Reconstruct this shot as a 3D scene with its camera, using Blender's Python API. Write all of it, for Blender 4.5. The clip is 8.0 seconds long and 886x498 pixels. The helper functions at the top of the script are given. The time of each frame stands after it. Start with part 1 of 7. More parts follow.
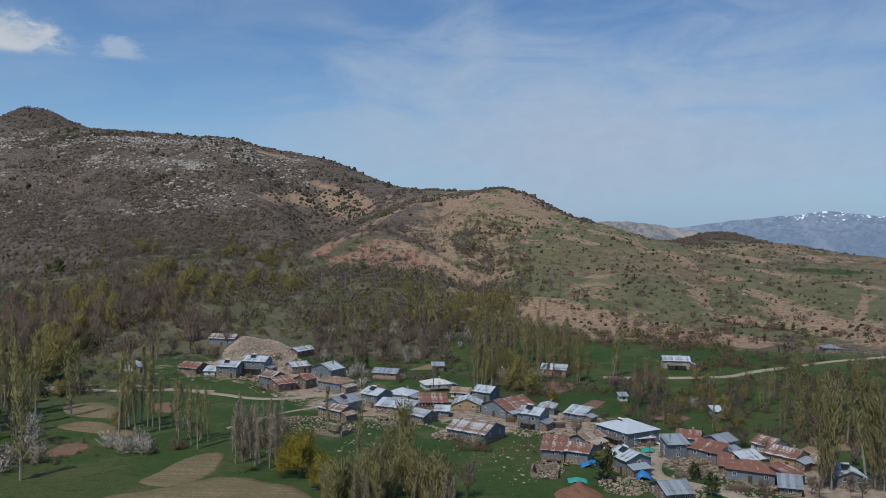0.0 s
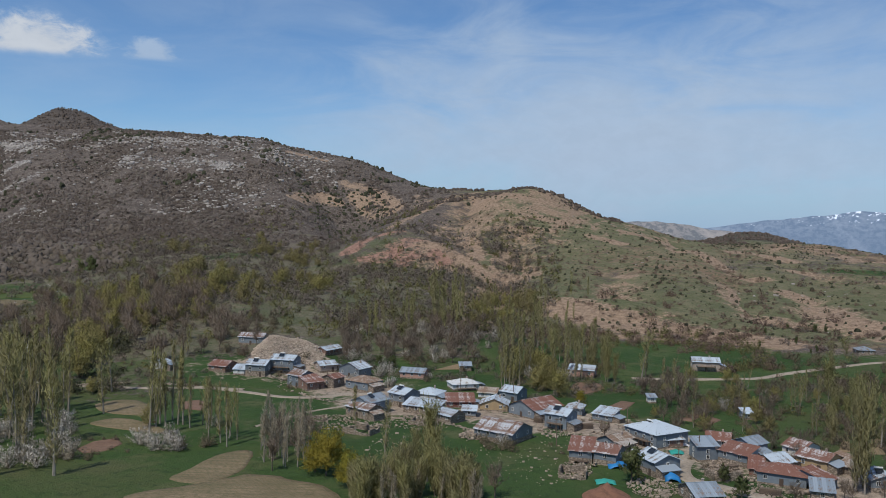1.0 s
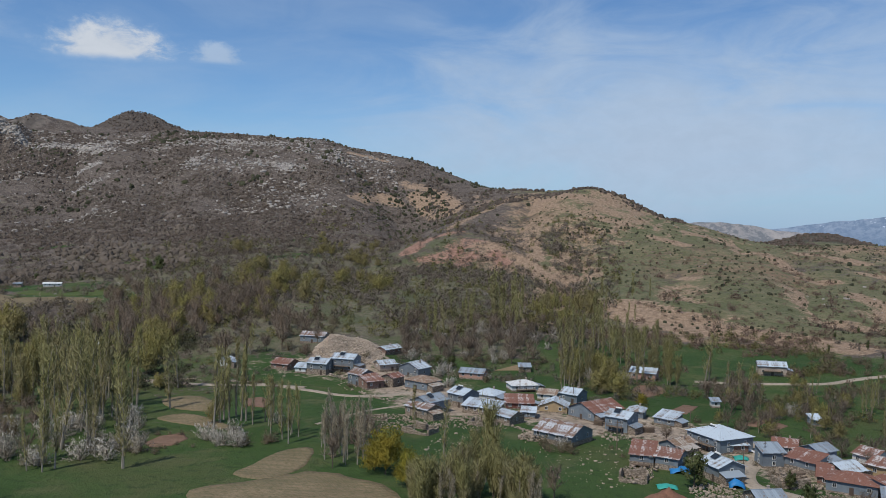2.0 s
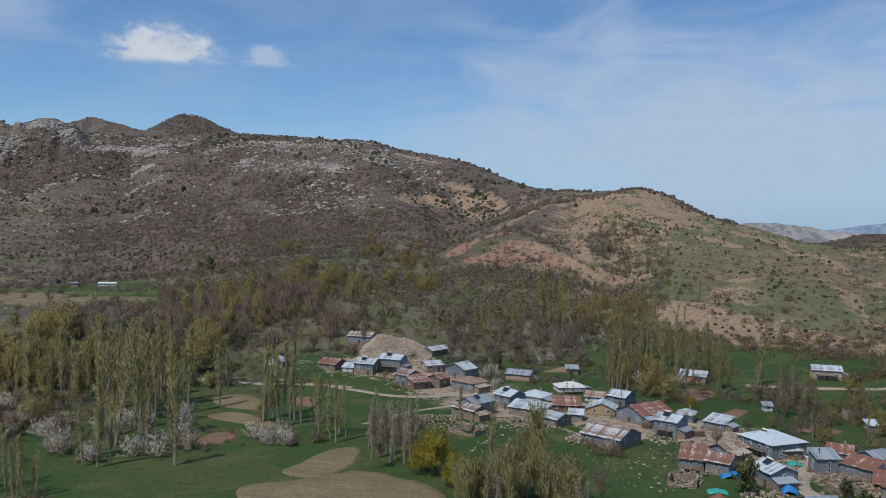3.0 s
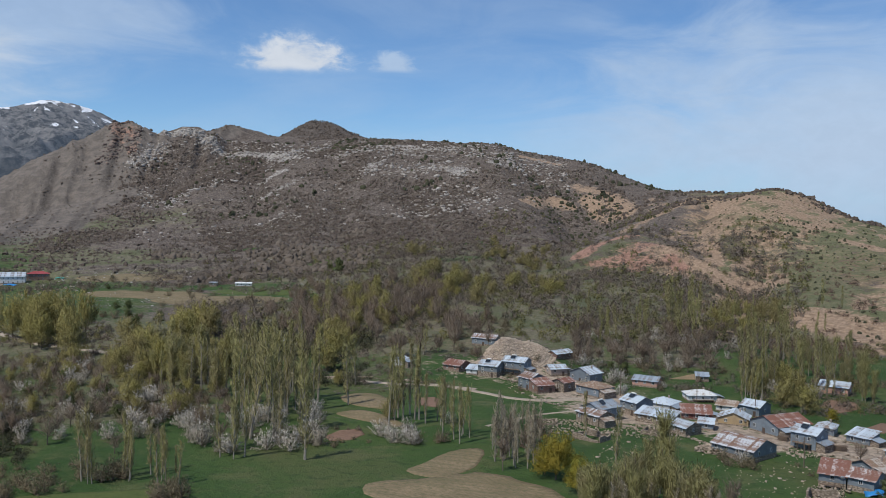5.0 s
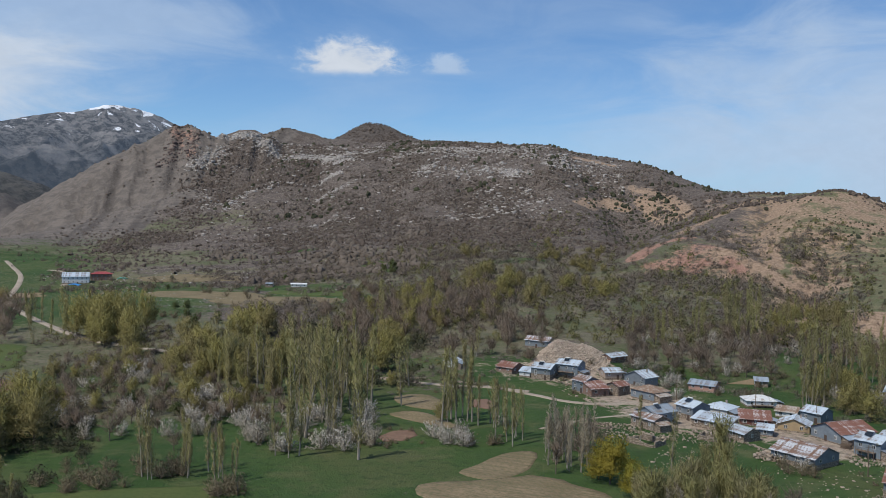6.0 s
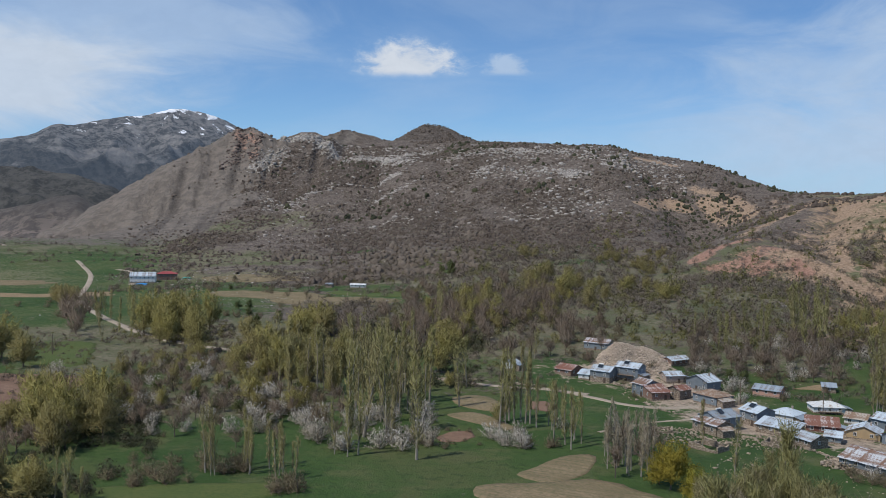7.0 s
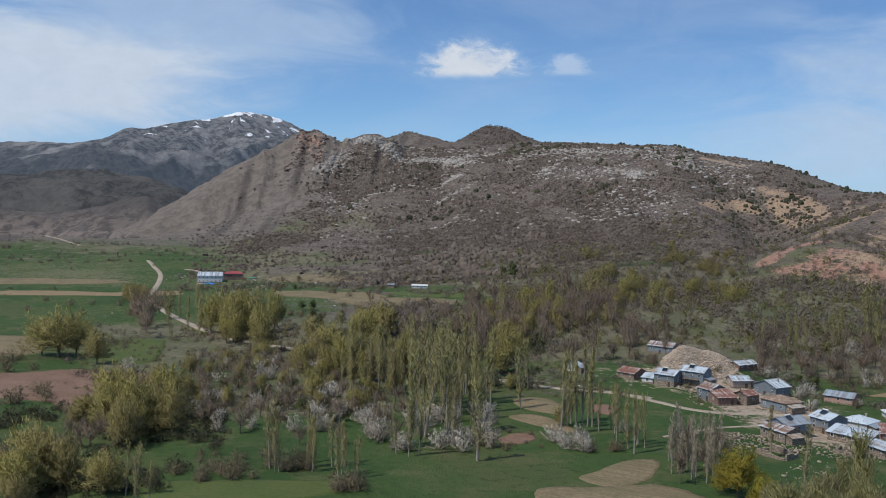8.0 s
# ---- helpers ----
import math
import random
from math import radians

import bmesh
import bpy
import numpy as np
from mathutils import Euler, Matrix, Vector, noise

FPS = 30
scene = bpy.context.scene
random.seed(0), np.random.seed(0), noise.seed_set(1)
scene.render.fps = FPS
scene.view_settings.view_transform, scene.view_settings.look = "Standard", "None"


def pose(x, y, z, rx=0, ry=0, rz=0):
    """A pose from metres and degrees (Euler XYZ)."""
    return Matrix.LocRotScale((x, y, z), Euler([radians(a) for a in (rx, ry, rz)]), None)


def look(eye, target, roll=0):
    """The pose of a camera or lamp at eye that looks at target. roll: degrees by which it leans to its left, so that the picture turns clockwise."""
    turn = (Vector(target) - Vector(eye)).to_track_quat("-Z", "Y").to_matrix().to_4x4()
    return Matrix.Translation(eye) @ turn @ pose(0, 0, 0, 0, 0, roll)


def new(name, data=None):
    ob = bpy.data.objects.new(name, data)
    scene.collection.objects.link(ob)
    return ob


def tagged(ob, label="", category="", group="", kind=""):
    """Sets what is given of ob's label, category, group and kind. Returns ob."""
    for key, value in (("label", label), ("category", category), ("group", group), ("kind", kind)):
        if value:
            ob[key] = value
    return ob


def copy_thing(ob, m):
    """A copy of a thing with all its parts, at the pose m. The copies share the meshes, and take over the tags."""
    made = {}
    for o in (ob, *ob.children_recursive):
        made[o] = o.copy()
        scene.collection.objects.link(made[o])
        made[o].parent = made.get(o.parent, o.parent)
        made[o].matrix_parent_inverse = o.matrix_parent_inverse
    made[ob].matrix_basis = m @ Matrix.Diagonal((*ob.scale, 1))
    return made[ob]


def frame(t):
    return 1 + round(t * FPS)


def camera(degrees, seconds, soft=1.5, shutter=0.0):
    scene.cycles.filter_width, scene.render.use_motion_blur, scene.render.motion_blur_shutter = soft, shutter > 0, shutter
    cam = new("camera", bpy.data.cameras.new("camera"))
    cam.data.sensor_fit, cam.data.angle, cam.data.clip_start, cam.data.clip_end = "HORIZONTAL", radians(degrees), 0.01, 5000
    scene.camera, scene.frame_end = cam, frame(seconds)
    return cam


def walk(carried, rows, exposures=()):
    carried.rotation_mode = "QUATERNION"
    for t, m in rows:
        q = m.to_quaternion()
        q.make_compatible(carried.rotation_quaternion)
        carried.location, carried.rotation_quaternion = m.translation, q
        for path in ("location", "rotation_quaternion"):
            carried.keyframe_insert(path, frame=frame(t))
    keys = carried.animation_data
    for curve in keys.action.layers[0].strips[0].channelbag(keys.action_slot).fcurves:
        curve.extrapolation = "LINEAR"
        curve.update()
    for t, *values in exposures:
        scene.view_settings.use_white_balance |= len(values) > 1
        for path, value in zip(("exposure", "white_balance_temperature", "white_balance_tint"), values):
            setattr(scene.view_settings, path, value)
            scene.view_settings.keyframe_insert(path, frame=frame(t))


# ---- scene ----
# The camera hangs in the air over the valley and turns slowly to its left.
EYE = 64.4
cam = camera(54.8, 8.0, soft=0.75)
PATH = [
    (0, 0, -1.72, -0.948),
    (0.5, 1.158, -1.782, -0.9),
    (1, 1.854, -1.767, -1.008),
    (1.5, 3.941, -1.788, -1.08),
    (3, 8.972, -1.802, -1.052),
    (3.5, 10.916, -1.788, -1.031),
    (4, 12.993, -1.774, -1),
    (4.5, 15.316, -1.79, -0.988),
    (6, 20.857, -1.727, -1.025),
    (6.5, 22.918, -1.729, -0.984),
    (7, 24.763, -1.723, -1.042),
    (7.5, 26.737, -1.712, -1.034),
    (8, 28.889, -1.724, -1.09),
]
walk(cam, [(t, pose(0, 0, EYE, 90 + pitch, lean, yaw)) for t, yaw, pitch, lean in PATH],
     exposures=[(0.0, -0.27), (0.7, -0.2), (1.5, -0.08), (3.0, -0.1), (3.5, -0.1), (4.5, 0.06), (6.0, 0.04), (8.0, 0.05)])

# ---- world and sun ----
SUN_FROM = Vector((-0.50, -0.80, 1.50)).normalized()
world = bpy.data.worlds.new("sky")
scene.world = world
world.use_nodes = True
SKY_STRENGTH = 0.10


class Graph:
    """Small helper round a node tree."""

    def __init__(self, tree):
        self.tree = tree
        tree.nodes.clear()

    def node(self, kind):
        return self.tree.nodes.new(kind)

    def put(self, socket, value):
        if isinstance(value, bpy.types.NodeSocket):
            self.tree.links.new(value, socket)
        elif value is not None:
            if isinstance(value, (tuple, list)) and len(value) == 3 and socket.type == "RGBA":
                value = (*value, 1)
            socket.default_value = value

    def math(self, op, a, b=None, c=None, clamp=False):
        n = self.node("ShaderNodeMath")
        n.operation, n.use_clamp = op, clamp
        for s, v in zip(n.inputs, (a, b, c)):
            self.put(s, v)
        return n.outputs[0]

    def vec(self, op, a, b=None):
        n = self.node("ShaderNodeVectorMath")
        n.operation = op
        for s, v in zip(n.inputs, (a, b)):
            self.put(s, v)
        return n.outputs["Value" if op in ("DOT_PRODUCT", "LENGTH", "DISTANCE") else "Vector"]

    def ramp(self, value, lo, hi, a=0.0, b=1.0, smooth=True):
        n = self.node("ShaderNodeMapRange")
        n.interpolation_type, n.clamp = "SMOOTHSTEP" if smooth else "LINEAR", True
        for s, v in zip(n.inputs, (value, lo, hi, a, b)):
            self.put(s, v)
        return n.outputs[0]

    def mix(self, fac, a, b, blend="MIX"):
        n = self.node("ShaderNodeMix")
        n.data_type, n.blend_type, n.clamp_factor = "RGBA", blend, True
        self.put(n.inputs[0], fac), self.put(n.inputs[6], a), self.put(n.inputs[7], b)
        return n.outputs[2]

    def noise(self, where, scale, detail=4.0, rough=0.55, distort=0.0):
        n = self.node("ShaderNodeTexNoise")
        self.put(n.inputs["Vector"], where)
        n.inputs["Scale"].default_value, n.inputs["Detail"].default_value = scale, detail
        n.inputs["Roughness"].default_value, n.inputs["Distortion"].default_value = rough, distort
        return n.outputs[0]

    def scaled(self, where, xyz, turn=0.0):
        n = self.node("ShaderNodeMapping")
        self.put(n.inputs["Vector"], where)
        n.inputs["Scale"].default_value, n.inputs["Rotation"].default_value = xyz, (0, 0, radians(turn))
        return n.outputs[0]

    def attribute(self, name):
        n = self.node("ShaderNodeAttribute")
        n.attribute_name = name
        return n.outputs["Fac"]


def build_sky():
    g = Graph(world.node_tree)
    out, back = g.node("ShaderNodeOutputWorld"), g.node("ShaderNodeBackground")
    sky = g.node("ShaderNodeTexSky")
    sky.sky_type, sky.sun_disc = "NISHITA", False
    sky.sun_elevation = math.asin(SUN_FROM.z)
    sky.sun_rotation = math.atan2(SUN_FROM.x, SUN_FROM.y)
    sky.altitude, sky.air_density, sky.dust_density, sky.ozone_density = 1600, 1.15, 0.0, 4.5
    way = g.node("ShaderNodeTexCoord").outputs["Generated"]
    split = g.node("ShaderNodeSeparateXYZ")
    g.put(split.inputs[0], way)
    x, y, z = split.outputs
    az = g.math("MULTIPLY", g.math("ARCTAN2", g.math("MULTIPLY", x, -1.0), y), 57.2958)
    el = g.math("MULTIPLY", g.math("ARCSINE", z), 57.2958)
    flat = g.node("ShaderNodeCombineXYZ")
    g.put(flat.inputs[0], az), g.put(flat.inputs[1], el)
    plane = flat.outputs[0]
    # thin high veil of cirrus with streaks
    veil = g.noise(g.scaled(plane, (0.030, 0.075, 1), 20), 1.0, 6, 0.55, 0.6)
    fine = g.noise(g.scaled(plane, (0.10, 0.30, 1), 24), 1.0, 8, 0.6, 0.8)

    def around(a0, e0, wa, we):
        da = g.math("DIVIDE", g.math("SUBTRACT", az, a0), wa)
        de = g.math("DIVIDE", g.math("SUBTRACT", el, e0), we)
        r = g.math("ADD", g.math("MULTIPLY", da, da), g.math("MULTIPLY", de, de))
        return g.math("SUBTRACT", 1.0, g.math("SQRT", r))

    thin = g.ramp(g.math("ADD", veil, g.math("MULTIPLY", fine, 0.55)), 0.62, 0.98, 0.0, 0.6)
    bank = g.ramp(g.math("ADD", around(-7, 6.5, 22, 9.5), g.math("MULTIPLY", fine, 1.0)), 0.55, 1.45, 0.0, 0.85)
    low = g.ramp(g.math("ADD", around(-14, 5.2, 40, 3.0), g.math("MULTIPLY", fine, 0.5)), 0.2, 0.9, 0.0, 0.45)
    left = g.ramp(g.math("ADD", around(60, 8.2, 25, 5.2), g.math("MULTIPLY", fine, 1.1)), 0.52, 1.15, 0.0, 0.9)
    wisps = g.ramp(g.math("ADD", around(46, 12.5, 17, 5.0), g.math("MULTIPLY", fine, 1.1)), 0.62, 1.25, 0.0, 0.6)
    puff = g.noise(g.scaled(plane, (0.55, 0.95, 1)), 1.0, 9, 0.62, 0.35)
    one = g.ramp(g.math("ADD", around(27.3, 10.05, 5.5, 3.3), g.math("MULTIPLY", puff, 1.15)), 0.80, 1.32, 0.0, 0.95)
    two = g.ramp(g.math("ADD", around(20.7, 10.05, 2.7, 1.7), g.math("MULTIPLY", puff, 1.15)), 0.84, 1.3, 0.0, 0.75)
    one = g.math("MULTIPLY", one, g.ramp(g.math("ADD", el, g.math("MULTIPLY", fine, 0.6)), 9.7, 10.35))
    two = g.math("MULTIPLY", two, g.ramp(g.math("ADD", el, g.math("MULTIPLY", fine, 0.6)), 9.95, 10.4))
    cover = g.math("MULTIPLY", thin, g.ramp(az, -2.0, 14.0, 1.0, 0.45))
    for more in (bank, low, left, wisps, one, two):
        cover = g.math("SUBTRACT", 1.0, g.math("MULTIPLY", g.math("SUBTRACT", 1.0, cover), g.math("SUBTRACT", 1.0, more)))
    cover = g.math("MULTIPLY", cover, g.ramp(el, -2.0, 2.0))
    haze = g.mix(g.ramp(g.math("MAXIMUM", one, g.math("MULTIPLY", left, 0.55)), 0.1, 0.8), (4.5, 5.7, 7.4), (6.4, 6.9, 7.6))
    white = g.mix(g.ramp(puff, 0.3, 0.7), g.mix(0.12, haze, (2.5, 3.2, 4.2)), haze)
    clear = g.mix(1.0, sky.outputs[0], (0.78, 0.96, 1.12), "MULTIPLY")
    clear = g.mix(g.ramp(el, 7.0, -1.0, 0.0, 0.85), clear, (2.7, 4.3, 6.7))
    g.put(back.inputs["Color"], g.mix(cover, clear, white))
    back.inputs["Strength"].default_value = SKY_STRENGTH
    g.put(out.inputs[0], back.outputs[0])


build_sky()
sun = new("sun", bpy.data.lights.new("sun", "SUN"))
sun.data.energy, sun.data.angle, sun.data.color = 3.7, radians(0.7), (1.0, 0.94, 0.845)
sun.matrix_world = look(SUN_FROM * 300, (0, 0, 0))

# ---- the lie of the land ----
def lattice(ix, iy, seed):
    h = (ix.astype(np.int64) * 374761393 + iy.astype(np.int64) * 668265263 + seed * 1442695041) & 0x7FFFFFFF
    h = ((h ^ (h >> 13)) * 1274126177) & 0x7FFFFFFF
    return ((h ^ (h >> 16)) & 0xFFFF) / 65535.0


def value_noise(x, y, seed):
    ix, iy = np.floor(x), np.floor(y)
    fx, fy = x - ix, y - iy
    fx, fy = fx * fx * (3 - 2 * fx), fy * fy * (3 - 2 * fy)
    a, b = lattice(ix, iy, seed), lattice(ix + 1, iy, seed)
    c, d = lattice(ix, iy + 1, seed), lattice(ix + 1, iy + 1, seed)
    return (a * (1 - fx) + b * fx) * (1 - fy) + (c * (1 - fx) + d * fx) * fy


def fbm(x, y, size, octaves=4, seed=1, gain=0.5):
    """Layered noise round 0, about -0.5 to 0.5; size is the largest wave in metres."""
    total, amp, norm = 0.0, 1.0, 0.0
    for k in range(octaves):
        total = total + amp * (value_noise(x / size + 17.3 * k, y / size - 9.1 * k, seed + k) - 0.5)
        norm, amp, size = norm + amp, amp * gain, size * 0.5
    return total / norm


def ridged(x, y, size, octaves=4, seed=1):
    total, amp, norm = 0.0, 1.0, 0.0
    for k in range(octaves):
        total = total + amp * (1 - np.abs(2 * value_noise(x / size + 5.7 * k, y / size + 3.3 * k, seed + k) - 1))
        norm, amp, size = norm + amp, amp * 0.5, size * 0.5
    return total / norm


def ease(v, lo, hi):
    s = np.clip((v - lo) / (hi - lo), 0, 1)
    return s * s * (3 - 2 * s)


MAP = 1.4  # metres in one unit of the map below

# Heights of the land along bearings (degrees to the left of +y) at growing distances from the eye's foot.
BEARINGS = [-180, -60, -28, -22, -18.5, -15, -8, -2.5, 2, 5, 8.5, 14, 20, 26, 32, 38, 44, 50, 57, 80, 180]
RINGS = [10, 250, 350, 430, 520, 620, 750, 900, 1100, 1350, 1700, 2300, 5000]
LAND_350 = [0, 3.6, 3.6, 1.8, 2.4, 3, 3, 4.3, 4.9, 5.5, 6.7, 8, 8, 4.3, 3, 1.8, 0.5, -0.1, -0.1, -0.1, 0]
LAND_430 = [0, 9.9, 9.9, 8.4, 10.6, 12.9, 14.4, 8.4, 8.4, 9.9, 12.9, 14.4, 12.2, 6.9, 3.8, 2.3, 0.8, 0, 0, 0, 0]
LAND_520 = [0, 17, 17, 17, 20, 23, 21, 19, 17, 16, 17, 20, 17, 11, 6, 5, 3, 2, 2, 2, 0]
LAND_620 = [0, 22, 22, 25, 29, 33, 35, 41, 35, 32, 27, 29, 24, 18, 11, 9, 7, 5, 5, 5, 0]
LAND_750 = [0, 22, 22, 36, 34, 28, 57, 84, 60, 46, 42, 50, 46, 36, 22, 16, 13, 11, 11, 11, 0]
LAND_900 = [0, 8, 8, 21, 27, 20, 50, 78, 84, 74, 74, 92, 84, 68, 46, 30, 24, 27, 30, 30, 0]
LAND_1100 = [0, -12, -12, 26, 52, 26, 36, 66, 78, 112, 135, 147, 142, 122, 96, 69, 38, 15, 15, 15, 0]
LAND_1350 = [0, -32, -32, -1, 22, 11, 18, 51, 66, 93, 122, 153, 172, 160, 160, 118, 40, 0, -2, 1, 0]
LAND_1700 = [0, -55, -55, -31, -1, -7, -1, 31, 46, 76, 105, 147, 195, 213, 195, 147, 46, 10, 10, 10, 0]
LAND_2300 = [0, -70, -70, -60, -50, -50, -40, -20, 0, 20, 40, 60, 80, 90, 80, 60, 40, 20, 10, 10, 0]
FLAT = [0.0] * len(BEARINGS)
FAR = [-60.0] * len(BEARINGS)
FINE_AZ = np.arange(-180, 180.01, 0.5)
FINE_LOG = np.linspace(math.log(10), math.log(5000), 320)


def fine_table():
    rows = [FLAT, FLAT, LAND_350, LAND_430, LAND_520, LAND_620, LAND_750, LAND_900, LAND_1100, LAND_1350, LAND_1700, LAND_2300, FAR]
    coarse = np.array([np.interp(FINE_AZ, BEARINGS, r) for r in rows])
    table = np.array([np.interp(FINE_LOG, np.log(RINGS), coarse[:, k]) for k in range(len(FINE_AZ))])
    k = np.exp(-0.5 * (np.arange(-8, 9) / 2.6) ** 2)
    k /= k.sum()
    pad = np.pad(table, ((8, 8), (0, 0)), mode="wrap")
    table = sum(w * pad[i:i + len(FINE_AZ)] for i, w in enumerate(k))
    k = np.exp(-0.5 * (np.arange(-8, 9) / 2.0) ** 2)
    k /= k.sum()
    pad = np.pad(table, ((0, 0), (8, 8)), mode="edge")
    return sum(w * pad[:, i:i + len(FINE_LOG)] for i, w in enumerate(k))


TABLE = fine_table()


def crest(x, y, points, fall, rough=0.0, seed=3):
    """Height of a ridge whose crest runs through points (bearing, distance, height) and falls off to both sides."""
    best = np.full(np.shape(x), -1e3)
    p = [(-math.sin(radians(a)) * d, math.cos(radians(a)) * d, h) for a, d, h in points]
    wobble = rough * fbm(x, y, 160, 4, seed)
    for (x0, y0, z0), (x1, y1, z1) in zip(p, p[1:]):
        dx, dy = x1 - x0, y1 - y0
        s = np.clip(((x - x0) * dx + (y - y0) * dy) / (dx * dx + dy * dy), 0, 1)
        away = np.hypot(x - x0 - s * dx, y - y0 - s * dy)
        best = np.maximum(best, z0 + s * (z1 - z0) - fall * np.sqrt(away * away + 100) + fall * 10 + wobble)
    return best


def dale(x, y, points, wide):
    """Depth of a gully that runs through points (bearing, distance, depth), with sides that lean back over its width."""
    p = [(-math.sin(radians(a)) * d, math.cos(radians(a)) * d, h) for a, d, h in points]
    cut = np.zeros(np.shape(x))
    for (x0, y0, h0), (x1, y1, h1) in zip(p, p[1:]):
        dx, dy = x1 - x0, y1 - y0
        s = np.clip(((x - x0) * dx + (y - y0) * dy) / (dx * dx + dy * dy), 0, 1)
        away = np.hypot(x - x0 - s * dx, y - y0 - s * dy) / wide
        cut = np.maximum(cut, (h0 + s * (h1 - h0)) * np.clip(1 - away, 0, 1) ** 1.5)
    return cut


MOUND = 6.6
CLIFF_RIDGE = [(27.0, 1640, 195), (29.0, 1480, 182), (31.0, 1440, 178), (32.2, 1400, 181), (33.3, 1350, 182), (34.6, 1340, 181), (35.5, 1330, 162), (36.6, 1340, 180),
               (37.5, 1360, 187), (37.95, 1370, 193), (39.0, 1360, 158), (40.0, 1350, 144), (41.7, 1330, 131), (43.2, 1310, 109), (45.2, 1270, 77), (46.6, 1230, 51), (48.7, 1180, 28)]
CONE_PEAK = [(19.5, 1790, 186), (21.5, 1780, 206), (22.5, 1780, 216), (23.5, 1780, 227), (24.9, 1780, 246), (25.9, 1780, 250), (27.3, 1780, 219), (28.4, 1780, 191), (31.0, 1780, 170)]
DARK_KNOLL = [(32.6, 1520, 185), (32.1, 1530, 197), (31.3, 1540, 210), (29.8, 1540, 202), (28.4, 1540, 186)]
FAR_SHOULDER = [(36.5, 2060, 226), (35.2, 2060, 243), (34.2, 2060, 256), (33.4, 2060, 257), (32.6, 2060, 246), (31.0, 2060, 220)]
RAVINE = [(8.3, 930, 5), (7.4, 850, 16), (6.4, 760, 20), (7.4, 680, 18), (9.4, 610, 14), (10.8, 530, 10), (11.6, 460, 5), (11.0, 400, 0)]
SIDE_DALES = [([(12.6, 1090, 2), (11.2, 980, 12), (9.6, 880, 16), (8.0, 800, 18), (7.0, 740, 14)], 60),
              ([(15.5, 1000, 0), (15.0, 860, 10), (14.3, 740, 9), (13.0, 640, 6), (12.0, 560, 0)], 55),
              ([(20.0, 1080, 0), (19.5, 900, 12), (18.6, 760, 9), (17.6, 640, 4), (17.0, 560, 0)], 60),
              ([(24.5, 1150, 0), (24.5, 960, 14), (23.8, 800, 10), (23.0, 660, 4), (22.5, 580, 0)], 65),
              ([(28.6, 1240, 0), (29.4, 1080, 16), (29.6, 920, 13), (28.8, 780, 6), (28.0, 680, 0)], 65),
              ([(32.0, 1330, 4), (33.2, 1230, 22), (34.6, 1130, 18), (35.4, 1020, 8), (35.0, 920, 0)], 55),
              ([(0.2, 760, 0), (1.2, 690, 8), (2.0, 620, 10), (2.4, 540, 6), (2.4, 480, 0)], 40),
              ([(-4.0, 640, 0), (-3.4, 570, 9), (-2.2, 510, 11), (-1.2, 450, 8), (-0.6, 400, 3)], 38),
              ([(-12.8, 700, 2), (-15.2, 600, 10), (-17.4, 520, 11), (-19.4, 450, 9), (-20.6, 395, 5), (-21.6, 360, 0)], 36),
              ([(-8.6, 520, 0), (-9.6, 460, 6), (-10.2, 415, 6), (-10.6, 375, 2)], 26),
              ([(-18.5, 620, 0), (-21.4, 540, 8), (-22.8, 460, 8), (-23.6, 400, 4)], 30),
              ([(-25.0, 560, 0), (-24.6, 490, 7), (-23.6, 430, 8), (-22.8, 385, 3)], 26)]
RED_BANK = [(8.6, 640, 30), (7.0, 628, 33), (5.2, 612, 37), (2.4, 590, 33), (0.0, 570, 27), (-2.0, 545, 19)]
RED_SPUR = [(5.2, 612, 37), (3.0, 690, 52), (0.5, 760, 70)]
BROWN_BANK = [(-3.0, 392, 9), (-6.0, 398, 14), (-9.5, 400, 14), (-13.0, 395, 12), (-17, 380, 8), (-22, 372, 6)]
RIGHT_SPUR = [(-15.0, 640, 33), (-14.0, 540, 25), (-12.5, 450, 15)]
RIGHT_SPUR_TWO = [(-20.5, 680, 31), (-20.0, 560, 21), (-18.5, 440, 11)]
RIGHT_SPUR_THREE = [(-25.0, 640, 24), (-25.5, 520, 19), (-24.5, 420, 10)]


